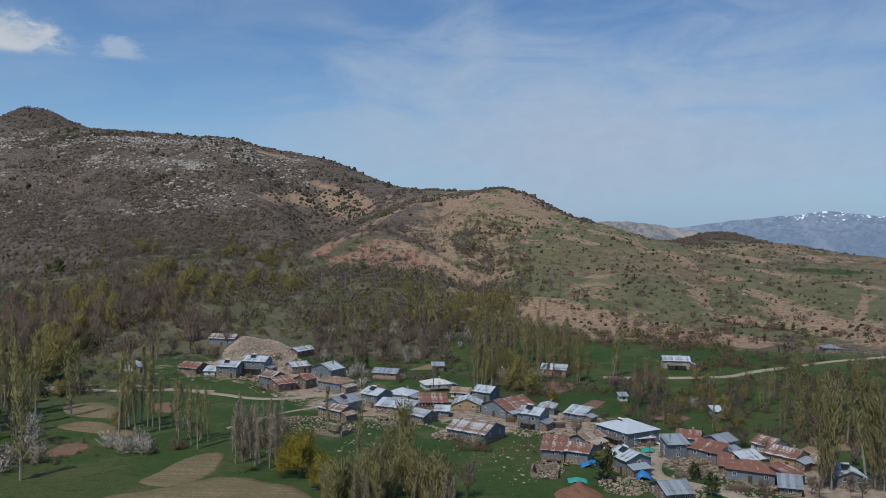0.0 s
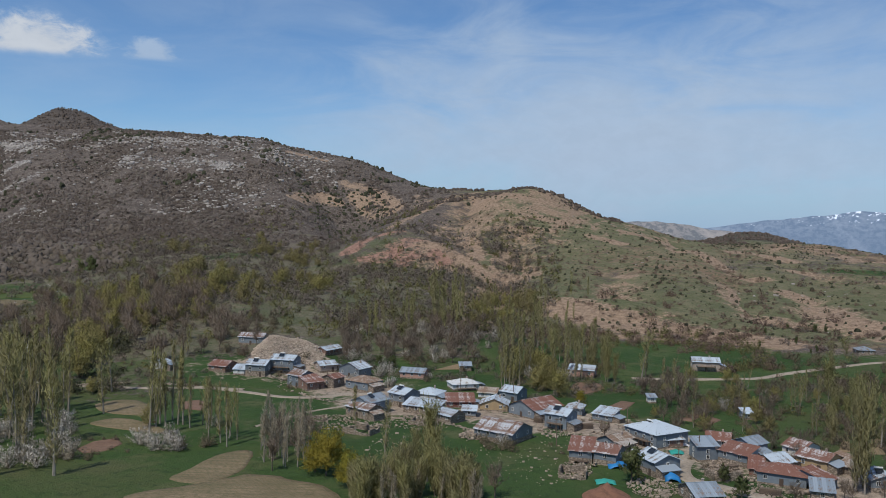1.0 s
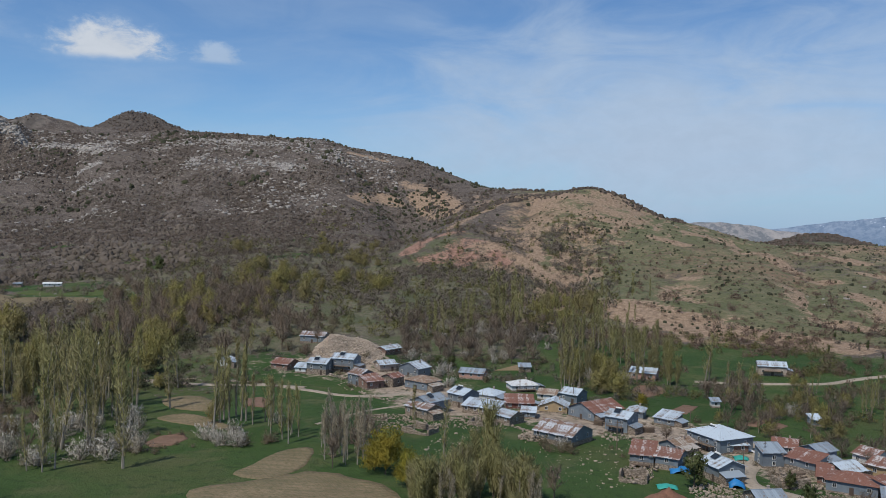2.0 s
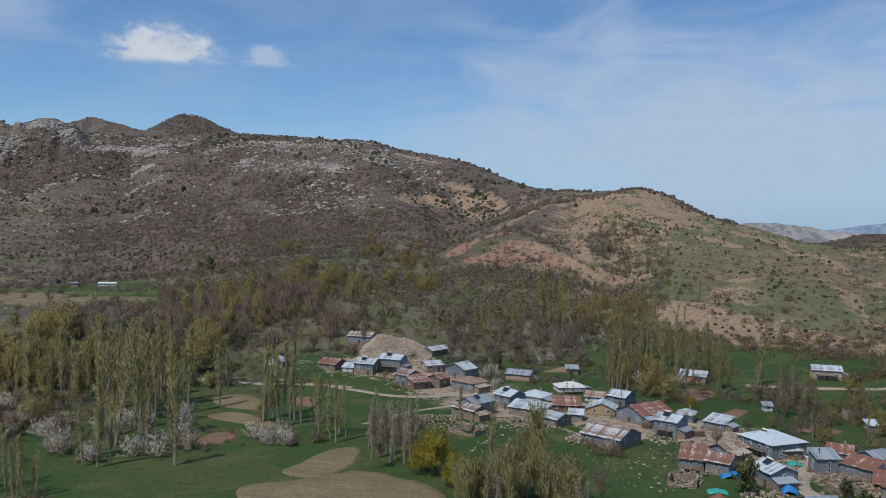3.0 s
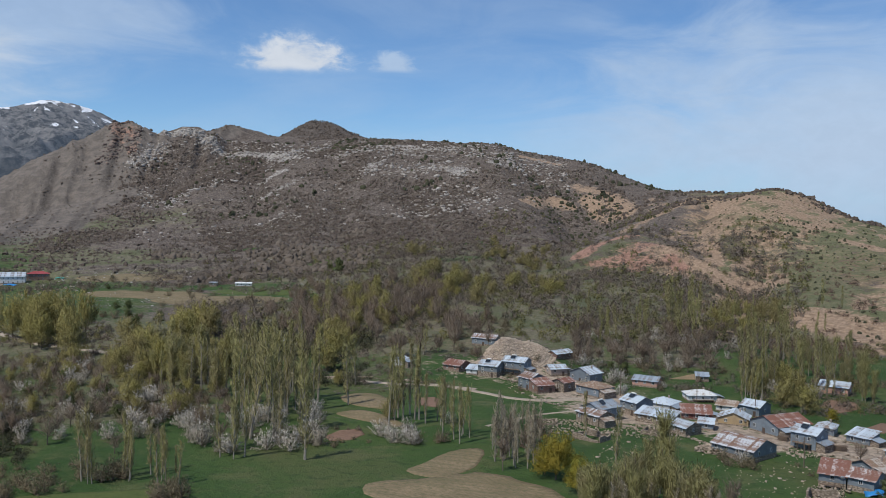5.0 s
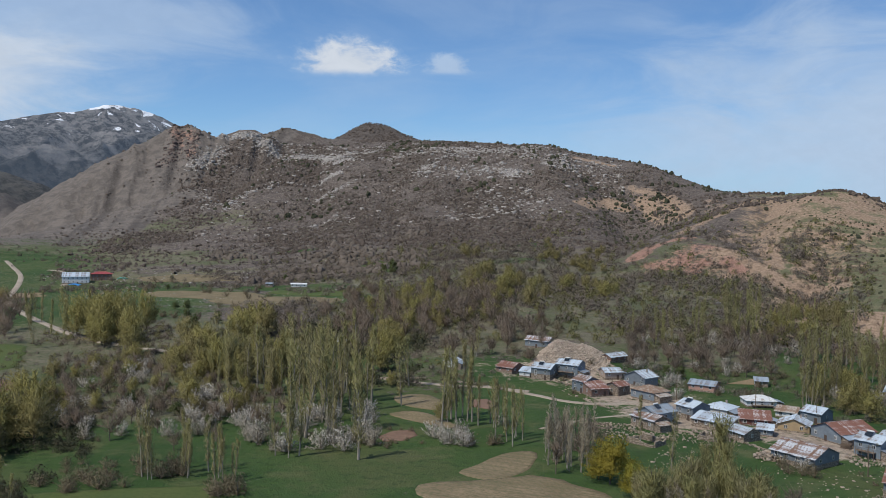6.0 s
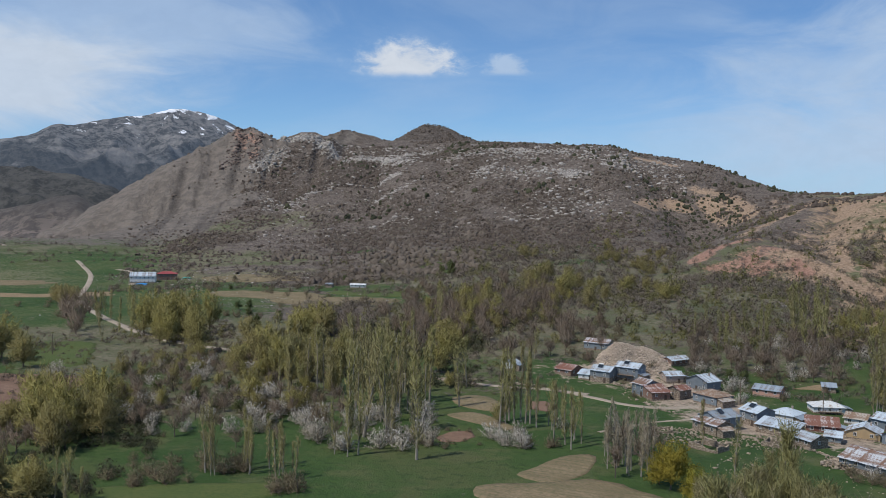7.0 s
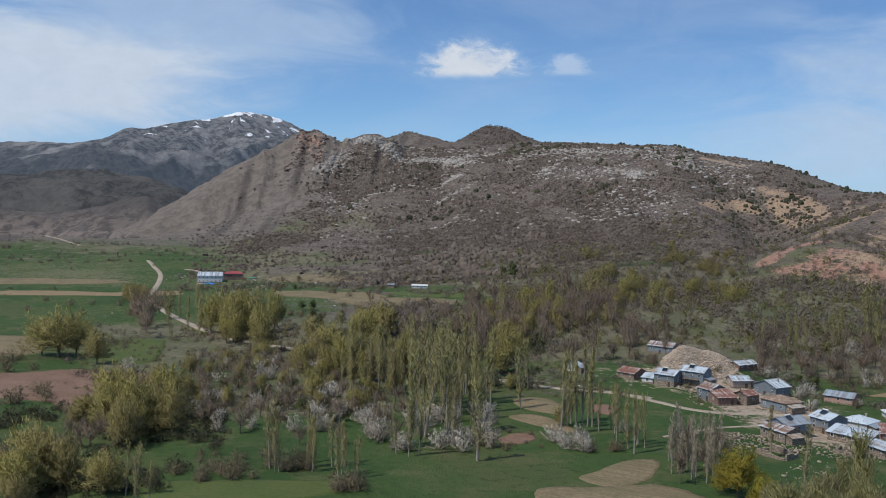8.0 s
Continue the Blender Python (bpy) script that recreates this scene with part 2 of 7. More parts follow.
def relief(x, y):
    """Height of the ground at x, y, in units of the map."""
    x, y = np.asarray(x, float), np.asarray(y, float)
    d0 = np.hypot(x, y) + 1e-6
    hilly = ease(d0, 300, 520)
    wx = x + hilly * 40 * fbm(x, y, 190, 3, 11)
    wy = y + hilly * 40 * fbm(x, y, 190, 3, 31)
    d = np.clip(np.hypot(wx, wy), 10.1, 4990)
    az = np.degrees(np.arctan2(-wx, wy))
    u = np.clip((az + 180) / 0.5, 0, len(FINE_AZ) - 1.001)
    v = np.clip((np.log(d) - FINE_LOG[0]) / (FINE_LOG[1] - FINE_LOG[0]), 0, len(FINE_LOG) - 1.001)
    i, j = u.astype(int), v.astype(int)
    fu, fv = u - i, v - j
    z = (TABLE[i, j] * (1 - fu) + TABLE[i + 1, j] * fu) * (1 - fv) + (TABLE[i, j + 1] * (1 - fu) + TABLE[i + 1, j + 1] * fu) * fv
    bend = 14 * fbm(x, y, 70, 3, 87)
    z = z - dale(x + bend, y - bend, RAVINE, 75)
    for points, wide in SIDE_DALES:
        z = z - dale(x + bend, y - bend, points, wide)
    # side gullies run down the slopes, deeper on the high ground
    high = ease(z, 6, 60)
    gully = ridged(az * 9 + 0.02 * d, d * 0.35, 62, 4, 5) - 0.62
    z = z + high * (1.5 + 0.010 * d) * gully
    z = z + ease(z, 3, 25) * (6.5 * fbm(x, y, 90, 5, 21) + 3.0 * (ridged(x, y, 55, 4, 23) - 0.62)) + ease(z, 60, 150) * 9.0 * fbm(x, y, 60, 4, 41)
    for points, fall, rough in ((RED_BANK, 0.42, 9), (RED_SPUR, 0.38, 8), (BROWN_BANK, 0.30, 12),
                                (RIGHT_SPUR, 0.26, 12), (RIGHT_SPUR_TWO, 0.25, 12), (RIGHT_SPUR_THREE, 0.25, 12)):
        z = np.maximum(z, crest(x, y, points, fall, rough) + 1.5 * fbm(x, y, 24, 3, 51))
    far = crest(x, y, CLIFF_RIDGE, 0.62, 4) + 9 * (ridged(az * 22, d * 0.12, 40, 4, 61) - 0.85)
    far = far + 11 * (ridged(az * 60 + 0.36 * d, d * 0.05, 40, 2, 63) - 0.85)
    far = far + ease(far, 120, 180) * 7 * fbm(x, y, 34, 4, 71)
    z = np.maximum(z, far)
    z = np.maximum(z, crest(x, y, CONE_PEAK, 0.6, 3) + 5 * fbm(x, y, 60, 3, 73))
    z = np.maximum(z, crest(x, y, DARK_KNOLL, 0.5, 4) + 5 * fbm(x, y, 40, 3, 75))
    z = np.maximum(z, crest(x, y, FAR_SHOULDER, 0.8, 3))
    b0 = np.degrees(np.arctan2(-x, y))
    heap = np.exp(-((b0 - 13.0) / 1.15) ** 2) + 0.6 * np.exp(-((b0 - 11.0) / 1.3) ** 2)
    z = z + MOUND * heap * np.exp(-((d0 - 276) / 13) ** 2) * (1 + 0.9 * fbm(x, y, 9, 3, 83))
    z = z + 0.5 * fbm(x, y, 30, 4, 81) * ease(d0, 60, 200)
    return z


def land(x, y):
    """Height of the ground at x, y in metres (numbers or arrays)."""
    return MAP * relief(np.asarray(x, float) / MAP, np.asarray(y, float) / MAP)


def ground(x, y):
    return float(land(np.array([x]), np.array([y]))[0])


# ---- materials ----
def material(name, rough=0.85, metal=0.0):
    m = bpy.data.materials.new(name)
    m.use_nodes = True
    g = Graph(m.node_tree)
    out, shader = g.node("ShaderNodeOutputMaterial"), g.node("ShaderNodeBsdfPrincipled")
    g.put(out.inputs[0], shader.outputs[0])
    shader.inputs["Roughness"].default_value, shader.inputs["Metallic"].default_value = rough, metal
    shader.inputs["Specular IOR Level"].default_value = 0.25
    g.shader, g.m = shader, m
    return g


def bump(g, height, strength=0.5, distance=0.2):
    n = g.node("ShaderNodeBump")
    n.inputs["Strength"].default_value, n.inputs["Distance"].default_value = strength, distance
    g.put(n.inputs["Height"], height)
    g.put(g.shader.inputs["Normal"], n.outputs[0])


def ground_material():
    g = material("ground", 0.95)
    where = g.node("ShaderNodeNewGeometry").outputs["Position"]
    big, mid = g.noise(where, 0.012, 5, 0.6), g.noise(where, 0.06, 6, 0.62, 0.4)
    fine, grain = g.noise(where, 0.35, 5, 0.65), g.noise(where, 1.6, 4, 0.7)
    rough_edge = g.math("ADD", g.math("MULTIPLY", mid, 0.5), g.math("MULTIPLY", fine, 0.5))

    def patch(name, soft=0.16):
        level = g.math("ADD", g.attribute(name), g.math("MULTIPLY", g.math("SUBTRACT", rough_edge, 0.5), 2.6))
        return g.ramp(level, 0.5 - soft, 0.5 + soft)

    speck = g.noise(where, 0.75, 3, 0.6)
    dry = g.mix(g.ramp(mid, 0.35, 0.65), (0.092, 0.074, 0.062), (0.158, 0.129, 0.108))
    dry = g.mix(g.ramp(fine, 0.46, 0.62), dry, (0.054, 0.045, 0.038))
    dry = g.mix(g.ramp(speck, 0.57, 0.66, 0, 0.85), dry, (0.285, 0.255, 0.220))
    buff = g.mix(g.ramp(mid, 0.35, 0.65), (0.175, 0.126, 0.084), (0.300, 0.212, 0.142))
    buff = g.mix(g.ramp(fine, 0.50, 0.66, 0, 0.8), buff, (0.092, 0.080, 0.052))
    buff = g.mix(g.ramp(g.noise(where, 0.03, 5, 0.65, 0.5), 0.50, 0.60, 0, 0.85), buff, (0.085, 0.090, 0.044))
    grass = g.mix(g.ramp(big, 0.35, 0.65), (0.026, 0.061, 0.014), (0.050, 0.089, 0.023))
    grass = g.mix(g.ramp(mid, 0.48, 0.70, 0, 0.8), grass, (0.098, 0.105, 0.046))
    grass = g.mix(g.ramp(big, 0.52, 0.62, 0, 0.55), grass, (0.076, 0.082, 0.033))
    grass = g.mix(g.ramp(fine, 0.50, 0.70, 0, 0.7), grass, (0.021, 0.041, 0.012))
    grass = g.mix(g.ramp(grain, 0.55, 0.75, 0, 0.5), grass, (0.065, 0.094, 0.032))
    grass = g.mix(g.ramp(speck, 0.70, 0.76, 0, 0.7), grass, (0.258, 0.232, 0.189))
    pasture = g.mix(g.ramp(mid, 0.35, 0.65), (0.112, 0.120, 0.060), (0.165, 0.152, 0.088))
    pasture = g.mix(g.ramp(fine, 0.48, 0.68), pasture, (0.078, 0.090, 0.041))
    yard = g.mix(g.ramp(fine, 0.35, 0.65), (0.235, 0.190, 0.150), (0.400, 0.330, 0.260))
    yard = g.mix(g.ramp(grain, 0.5, 0.7, 0, 0.7), yard, (0.120, 0.095, 0.075))
    tan = g.mix(g.ramp(fine, 0.35, 0.65), (0.225, 0.158, 0.108), (0.355, 0.258, 0.180))
    tan = g.mix(g.ramp(speck, 0.5, 0.7, 0, 0.6), tan, (0.150, 0.115, 0.078))
    red = g.mix(g.ramp(fine, 0.35, 0.65), (0.222, 0.124, 0.094), (0.345, 0.212, 0.158))
    red = g.mix(g.ramp(speck, 0.5, 0.7, 0, 0.6), red, (0.130, 0.085, 0.062))
    stone = g.mix(g.ramp(speck, 0.42, 0.58), (0.105, 0.092, 0.080), (0.440, 0.415, 0.385))
    scree = g.mix(g.ramp(mid, 0.35, 0.65), (0.112, 0.098, 0.085), (0.172, 0.148, 0.127))
    scree = g.mix(g.ramp(fine, 0.5, 0.7, 0, 0.6), scree, (0.089, 0.075, 0.063))
    thicket = g.mix(g.ramp(fine, 0.38, 0.62), (0.100, 0.104, 0.056), (0.176, 0.156, 0.112))
    thicket = g.mix(g.ramp(big, 0.45, 0.60, 0, 0.6), thicket, (0.063, 0.083, 0.031))
    c = dry
    for name, colour in (("buff", buff), ("pasture", pasture), ("thicket", thicket), ("scree", scree), ("tan", tan), ("red", red), ("stone", stone), ("grass", grass), ("yard", yard)):
        c = g.mix(patch(name), c, colour)
    # channel: shading of the gullies painted dark, and the dark scrub of far hills
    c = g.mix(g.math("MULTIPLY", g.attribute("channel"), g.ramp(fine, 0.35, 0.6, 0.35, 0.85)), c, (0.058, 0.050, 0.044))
    g.put(g.shader.inputs["Base Color"], c)
    folds = g.math("MULTIPLY", mid, g.ramp(g.math("ADD", g.attribute("grass"), g.attribute("yard")), 0.2, 0.6, 5.0, 0.0))
    bump(g, g.math("ADD", folds, g.math("ADD", fine, g.math("MULTIPLY", grain, 0.45))), 0.9, 1.3)
    return g.m


GROUND = ground_material()


def sheet(name, verts, faces, mat, smooth=True):
    me = bpy.data.meshes.new(name)
    me.from_pydata(verts, [], faces)
    if smooth:
        me.polygons.foreach_set("use_smooth", [True] * len(me.polygons))
    me.materials.append(mat)
    me.update()
    return new(name, me)


def build_ground():
    az = np.concatenate([np.arange(-180, -34, 4.0), np.arange(-34, 63, 0.15), np.arange(63, 180, 4.0)])
    d = np.concatenate([[0.0, 12, 25, 40, 55, 75], np.geomspace(90, 4950, 540)])
    a, r = np.meshgrid(np.radians(az), d, indexing="ij")
    x, y = -np.sin(a) * r, np.cos(a) * r
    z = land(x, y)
    n, m = x.shape
    idx = np.arange(n * m).reshape(n, m)
    nxt = np.roll(idx, -1, axis=0)
    quads = np.stack([idx[:, :-1], idx[:, 1:], nxt[:, 1:], nxt[:, :-1]], -1).reshape(-1, 4)
    ob = sheet("ground", np.stack([x, y, z], -1).reshape(-1, 3).tolist(), quads.tolist(), GROUND)
    x, y, z = x.ravel(), y.ravel(), z.ravel()
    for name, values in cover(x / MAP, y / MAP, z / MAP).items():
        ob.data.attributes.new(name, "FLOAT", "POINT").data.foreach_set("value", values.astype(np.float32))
    tagged(ob, "valley floor and dry shrubby hillsides with grass, soil and rock", "ground", kind="structure")
    return ob


# the run of the village, as bearing and distance on the map
VILLAGE = [(16.0, 262), (12.5, 258), (9.0, 246), (6.5, 226), (4.0, 212), (1.5, 212), (-2.0, 208), (-5.0, 200), (-9.0, 196), (-13.0, 184), (-17.0, 178), (-21.0, 172), (-24.5, 168)]


def near_line(x, y, points, reach):
    """1 on a line of bearings and distances, 0 at reach from it."""
    p = [(-math.sin(radians(a)) * d, math.cos(radians(a)) * d) for a, d in points]
    best = np.full(np.shape(x), 1e6)
    for (x0, y0), (x1, y1) in zip(p, p[1:]):
        dx, dy = x1 - x0, y1 - y0
        s = np.clip(((x - x0) * dx + (y - y0) * dy) / (dx * dx + dy * dy), 0, 1)
        best = np.minimum(best, np.hypot(x - x0 - s * dx, y - y0 - s * dy))
    return np.clip(1.25 - best / reach, 0, 1)


# bare soil, banks and rock on the slopes: width, then bearings and distances on the map
TAN_SOIL = [(17, [(8.2, 950), (7.0, 946), (5.9, 912), (5.3, 850)]), (13, [(7.8, 922), (6.4, 856)]), (12, [(5.4, 648), (3.9, 705), (1.7, 756), (-0.2, 830)]),
            (20, [(0.0, 751), (-2.1, 720), (-4.4, 701), (-6.6, 679)]), (12, [(-0.6, 713), (-2.5, 674), (-5.9, 658)]), (12, [(11.7, 851), (9.9, 918), (9.0, 898)]),
            (10, [(12.0, 1079), (9.9, 1063)]), (9, [(-8.1, 625), (-9.8, 613)]), (11, [(-10.4, 673), (-11.8, 671), (-13.3, 669)]), (16, [(3.0, 586), (0.9, 549), (-0.7, 521), (-3.0, 521)]),
            (9, [(0.1, 611), (-0.5, 557)]), (8, [(-8.9, 504), (-10.4, 486)]), (9, [(-9.9, 461), (-11.2, 441)])]
BROWN_SOIL = [(20, [(-2.7, 425), (-4.5, 391), (-6.8, 381), (-9.7, 367), (-12.7, 357), (-15.5, 353), (-19.0, 346)]), (9, [(-8.6, 341), (-12.7, 332), (-19.0, 324)]), (8, [(-17.3, 407), (-19.7, 411), (-20.7, 408)]),
              (8, [(-17.2, 532), (-18.9, 534)]), (14, [(-20.3, 482), (-22.0, 468), (-23.3, 408)]), (9, [(-20.6, 574), (-23.2, 553)]), (16, [(-23.6, 408), (-25.5, 400), (-27.5, 361)]),
              (11, [(-17.2, 634), (-20.2, 611)]), (8, [(-22.2, 679), (-25.4, 636)]), (9, [(-13.6, 616), (-15.4, 584), (-16.6, 550)]), (8, [(-25.4, 529), (-27.3, 501)])]
RED_SOIL_BANKS = [(10, [(8.0, 588), (6.6, 625), (4.9, 620)]), (13, [(6.7, 564), (5.4, 574), (3.6, 599)]), (9, [(3.5, 578), (4.5, 556)]), (8, [(2.4, 568), (1.6, 552)])]
GREEN_PLOTS = [(14, [(-23.2, 581), (-25.4, 575)]), (18, [(26.7, 579), (24.7, 553)]), (24, [(33.1, 467), (30.7, 450), (27.7, 440)]), (20, [(33.0, 515), (30.5, 505), (28.5, 500)]), (12, [(31.7, 703), (29.7, 708)]), (9, [(16.2, 645), (14.6, 651)]),
               (9, [(18.0, 545), (13.9, 592)]), (24, [(35.7, 490), (38.6, 508)])]
BUSHY_GULLIES = [(10, [(-4.6, 576), (-3.7, 545), (-2.6, 518), (-1.8, 414)]), (10, [(-16.7, 548), (-18.6, 466), (-20.7, 372), (-22.4, 346)]), (12, [(-22.2, 698), (-24.8, 686)]), (12, [(-16.5, 620), (-18.6, 592)]),
                 (12, [(-20.4, 690), (-21.9, 694)]), (9, [(-24.5, 534), (-26.0, 560)]), (12, [(-10.5, 372), (-14.0, 366), (-18.5, 352)])]
ROCK_BANDS = [(26, [(21.8, 1000), (19.5, 985), (16.4, 954)]), (14, [(13.9, 983), (12.3, 990)]), (18, [(23.4, 1141), (20.1, 1111), (16.7, 1065)]), (22, [(34.9, 1338), (33.3, 1338), (32.0, 1299)]),
              (20, [(30.8, 1234), (29.0, 1243), (27.3, 1130)]), (12, [(34.4, 1052), (32.1, 1065), (28.0, 1071)]), (16, [(37.0, 1234), (35.7, 1283)]), (12, [(24.4, 1097), (21.5, 1089)]),
              (12, [(29.0, 988), (27.3, 1002)]), (12, [(27.4, 1234), (25.6, 1302)])]
RED_CRAGS = [(16, [(38.0, 1361), (38.1, 1302), (38.6, 1258)]), (13, [(37.3, 1328), (37.2, 1261)])]


def strokes(x, y, lines):
    return np.maximum.reduce([near_line(x, y, points, reach) for reach, points in lines])


def scree_side(x, y, b, d):
    """0 on the scrubby hill, 1 beyond the slanting edge where the bare scree begins."""
    return ease(b - (46.5 - 0.0175 * (d - 600)) + 5 * fbm(x, y, 80, 3, 125), -0.8, 0.8)


def cover(x, y, z):
    """What grows or lies on the ground, 0 to 1 for each kind; x, y, z in units of the map."""
    b, r = np.degrees(np.arctan2(-x, y)), np.hypot(x, y)
    e = 1.0
    dz = np.hypot((relief(x + e, y) - z), (relief(x, y + e) - z))
    n = fbm(x, y, 130, 4, 91)
    grass = ease(r, 350, 312) * (0.9 + 0.6 * n)
    left = ease(b - 7 * ease(r, 535, 590), 30, 40)
    grass = np.maximum(grass, left * ease(r, 990, 860) * (0.72 - 0.22 * ease(r, 600, 760) + 1.1 * n))
    rough = ease(b, 29, 33) * ease(b, 54, 50) * ease(r, 190, 215) * ease(r, 420, 350) * (0.8 + 1.2 * fbm(x, y, 60, 3, 97))
    rough = np.maximum(rough, ease(b, 17, 20) * ease(r, 225, 245) * ease(r, 420, 350) * ease(b, 36, 32) * (0.7 + 1.2 * fbm(x, y, 60, 3, 97)))
    grass = grass * (1 - 0.75 * np.clip(rough, 0, 1))
    grass = grass * (1 - 0.6 * ease(r, 268, 288) * ease(b, -3, 2) * ease(b, 24, 20))
    grass = np.maximum(grass, 0.95 * strokes(x, y, GREEN_PLOTS))
    pasture = ease(b, 4, -3) * ease(r, 335, 375) * (0.70 + 1.3 * n) + ease(b, 37.5, 43) * ease(r, 1000, 900) * 0.8
    pasture = np.maximum(pasture, ease(b, 6, 12) * ease(r, 800, 640) * ease(r, 330, 420) * (0.3 + 1.5 * fbm(x, y, 70, 4, 119)))
    thicket = ease(b, -2, 6) * ease(r, 305, 335) * ease(r, 760, 560) * ease(b, 34, 27) * (0.75 + n)
    thicket = np.maximum(thicket, rough)
    thicket = np.maximum(thicket, ease(r, 264, 284) * ease(r, 345, 320) * ease(b, -3, 2) * ease(b, 24, 20) * (0.62 + 1.2 * n))
    tan = ease(b, 8, 0) * ease(dz, 0.16, 0.42) * ease(r, 340, 380) * (0.62 + 1.4 * n)
    washes = ease(b, 4, -2) * ease(r, 345, 380) * ease(1 - ridged(x + 25 * fbm(x, y, 90, 3, 111), y, 120, 3, 113), 0.52, 0.68)
    tan = np.maximum(tan, washes * (0.6 + 1.4 * fbm(x, y, 40, 3, 115)))
    mottle = 0.86 + 1.5 * fbm(x, y, 36, 4, 105)
    tan = np.maximum(tan, mottle * np.maximum(strokes(x, y, TAN_SOIL), strokes(x, y, BROWN_SOIL)))
    dark_hill = ease(b, -12.5, -15) * ease(b, -24, -21.5) * ease(r, 930, 1000)
    tan = tan * (1 - dark_hill)
    red = (0.9 + 1.3 * fbm(x, y, 30, 4, 107)) * strokes(x, y, RED_SOIL_BANKS)
    buff = ease(b, 5, -2) * ease(r, 330, 352) * ease(r, 1250, 1000) * (0.72 + 1.2 * fbm(x, y, 60, 4, 121))
    yard = near_line(x, y, VILLAGE, 17.0) * (0.72 + 1.2 * fbm(x, y, 24, 3, 95))
    yard = np.maximum(yard, 1.2 * np.exp(-((b - 12.0) / 2.3) ** 2 - ((r - 272) / 15) ** 2))
    stone = ease(r, 900, 1050) * ease(b, 10, 13) * ease(z, 100, 150) * ease(b, 36.5, 35) * (0.36 + 2.2 * fbm(x, y, 80, 4, 93))
    stone = np.maximum(0.7 * stone, (0.62 + 1.7 * fbm(x, y, 50, 4, 109)) * strokes(x, y, ROCK_BANDS))
    scree = scree_side(x, y, b, r) * ease(r, 780, 900) * ease(r, 1700, 1500)
    # run-off channels: gully shading put in as dark colour, with a little growth
    thicket = np.maximum(thicket, 0.6 * dark_hill * ease(r, 1400, 1250))
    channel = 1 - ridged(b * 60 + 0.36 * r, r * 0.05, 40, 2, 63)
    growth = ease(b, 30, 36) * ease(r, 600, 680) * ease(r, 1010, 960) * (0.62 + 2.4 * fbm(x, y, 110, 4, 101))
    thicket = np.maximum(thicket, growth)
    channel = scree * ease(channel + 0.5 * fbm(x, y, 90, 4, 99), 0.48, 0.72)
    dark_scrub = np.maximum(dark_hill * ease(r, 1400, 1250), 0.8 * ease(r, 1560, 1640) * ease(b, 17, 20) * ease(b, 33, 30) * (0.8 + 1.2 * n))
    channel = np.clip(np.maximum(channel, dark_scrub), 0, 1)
    pasture = pasture * (1 - 0.5 * scree)
    red = np.maximum(red, (0.42 + fbm(x, y, 24, 3, 123)) * strokes(x, y, RED_CRAGS))
    return {"grass": grass * ease(dz, 0.6, 0.3), "pasture": pasture, "thicket": thicket, "tan": tan, "red": red, "stone": stone, "scree": scree, "buff": buff, "yard": yard, "channel": channel}


build_ground()

# ---- distant mountains ----
def distant(name, label, crest_points, depth, foot, seed, mat, rows=70, step=0.12, rough=0.2):
    """A far range: its crest over the bearings (bearing, distance, height), falling to its foot towards the valley."""
    az = np.arange(crest_points[0][0], crest_points[-1][0] + 0.01, step)
    b, dist, top = (np.array([p[k] for p in crest_points], float) for k in (0, 1, 2))
    D, Z = np.interp(az, b, dist), np.interp(az, b, top)
    Z = Z + 0.04 * (Z - foot) * 2 * fbm(az * 30, az * 0, 40, 4, seed)
    s = np.linspace(-0.25, 1, rows)
    a, t = np.meshgrid(az, s, indexing="ij")
    d = D[:, None] - depth * np.abs(t)
    d = np.where(t < 0, D[:, None] - depth * t, d)
    x, y = -np.sin(np.radians(a)) * d, np.cos(np.radians(a)) * d
    fall = np.where(t < 0, 1 + 2.2 * t, (1 - t) ** 1.25)
    z = foot + (Z[:, None] - foot) * fall
    warp = 160 * fbm(x, y, 420, 3, seed + 3)
    cut = ridged(x + warp, y - warp, 0.45 * depth, 5, seed + 1) - 0.62
    z = z + (Z[:, None] - foot) * 1.5 * rough * cut * np.clip(np.abs(t) * 4, 0, 1) * np.clip((1 - t) * 2, 0, 1)
    n, m = x.shape
    idx = np.arange(n * m).reshape(n, m)
    quads = np.stack([idx[:-1, :-1], idx[1:, :-1], idx[1:, 1:], idx[:-1, 1:]], -1).reshape(-1, 4)
    ob = sheet(name, np.stack([x, y, z], -1).reshape(-1, 3).tolist(), quads.tolist(), mat)
    high = ((z - foot) / (Z.max() - foot)).ravel()
    ob.data.attributes.new("high", "FLOAT", "POINT").data.foreach_set("value", high.astype(np.float32))
    return tagged(ob, label, "mountain", kind="structure")


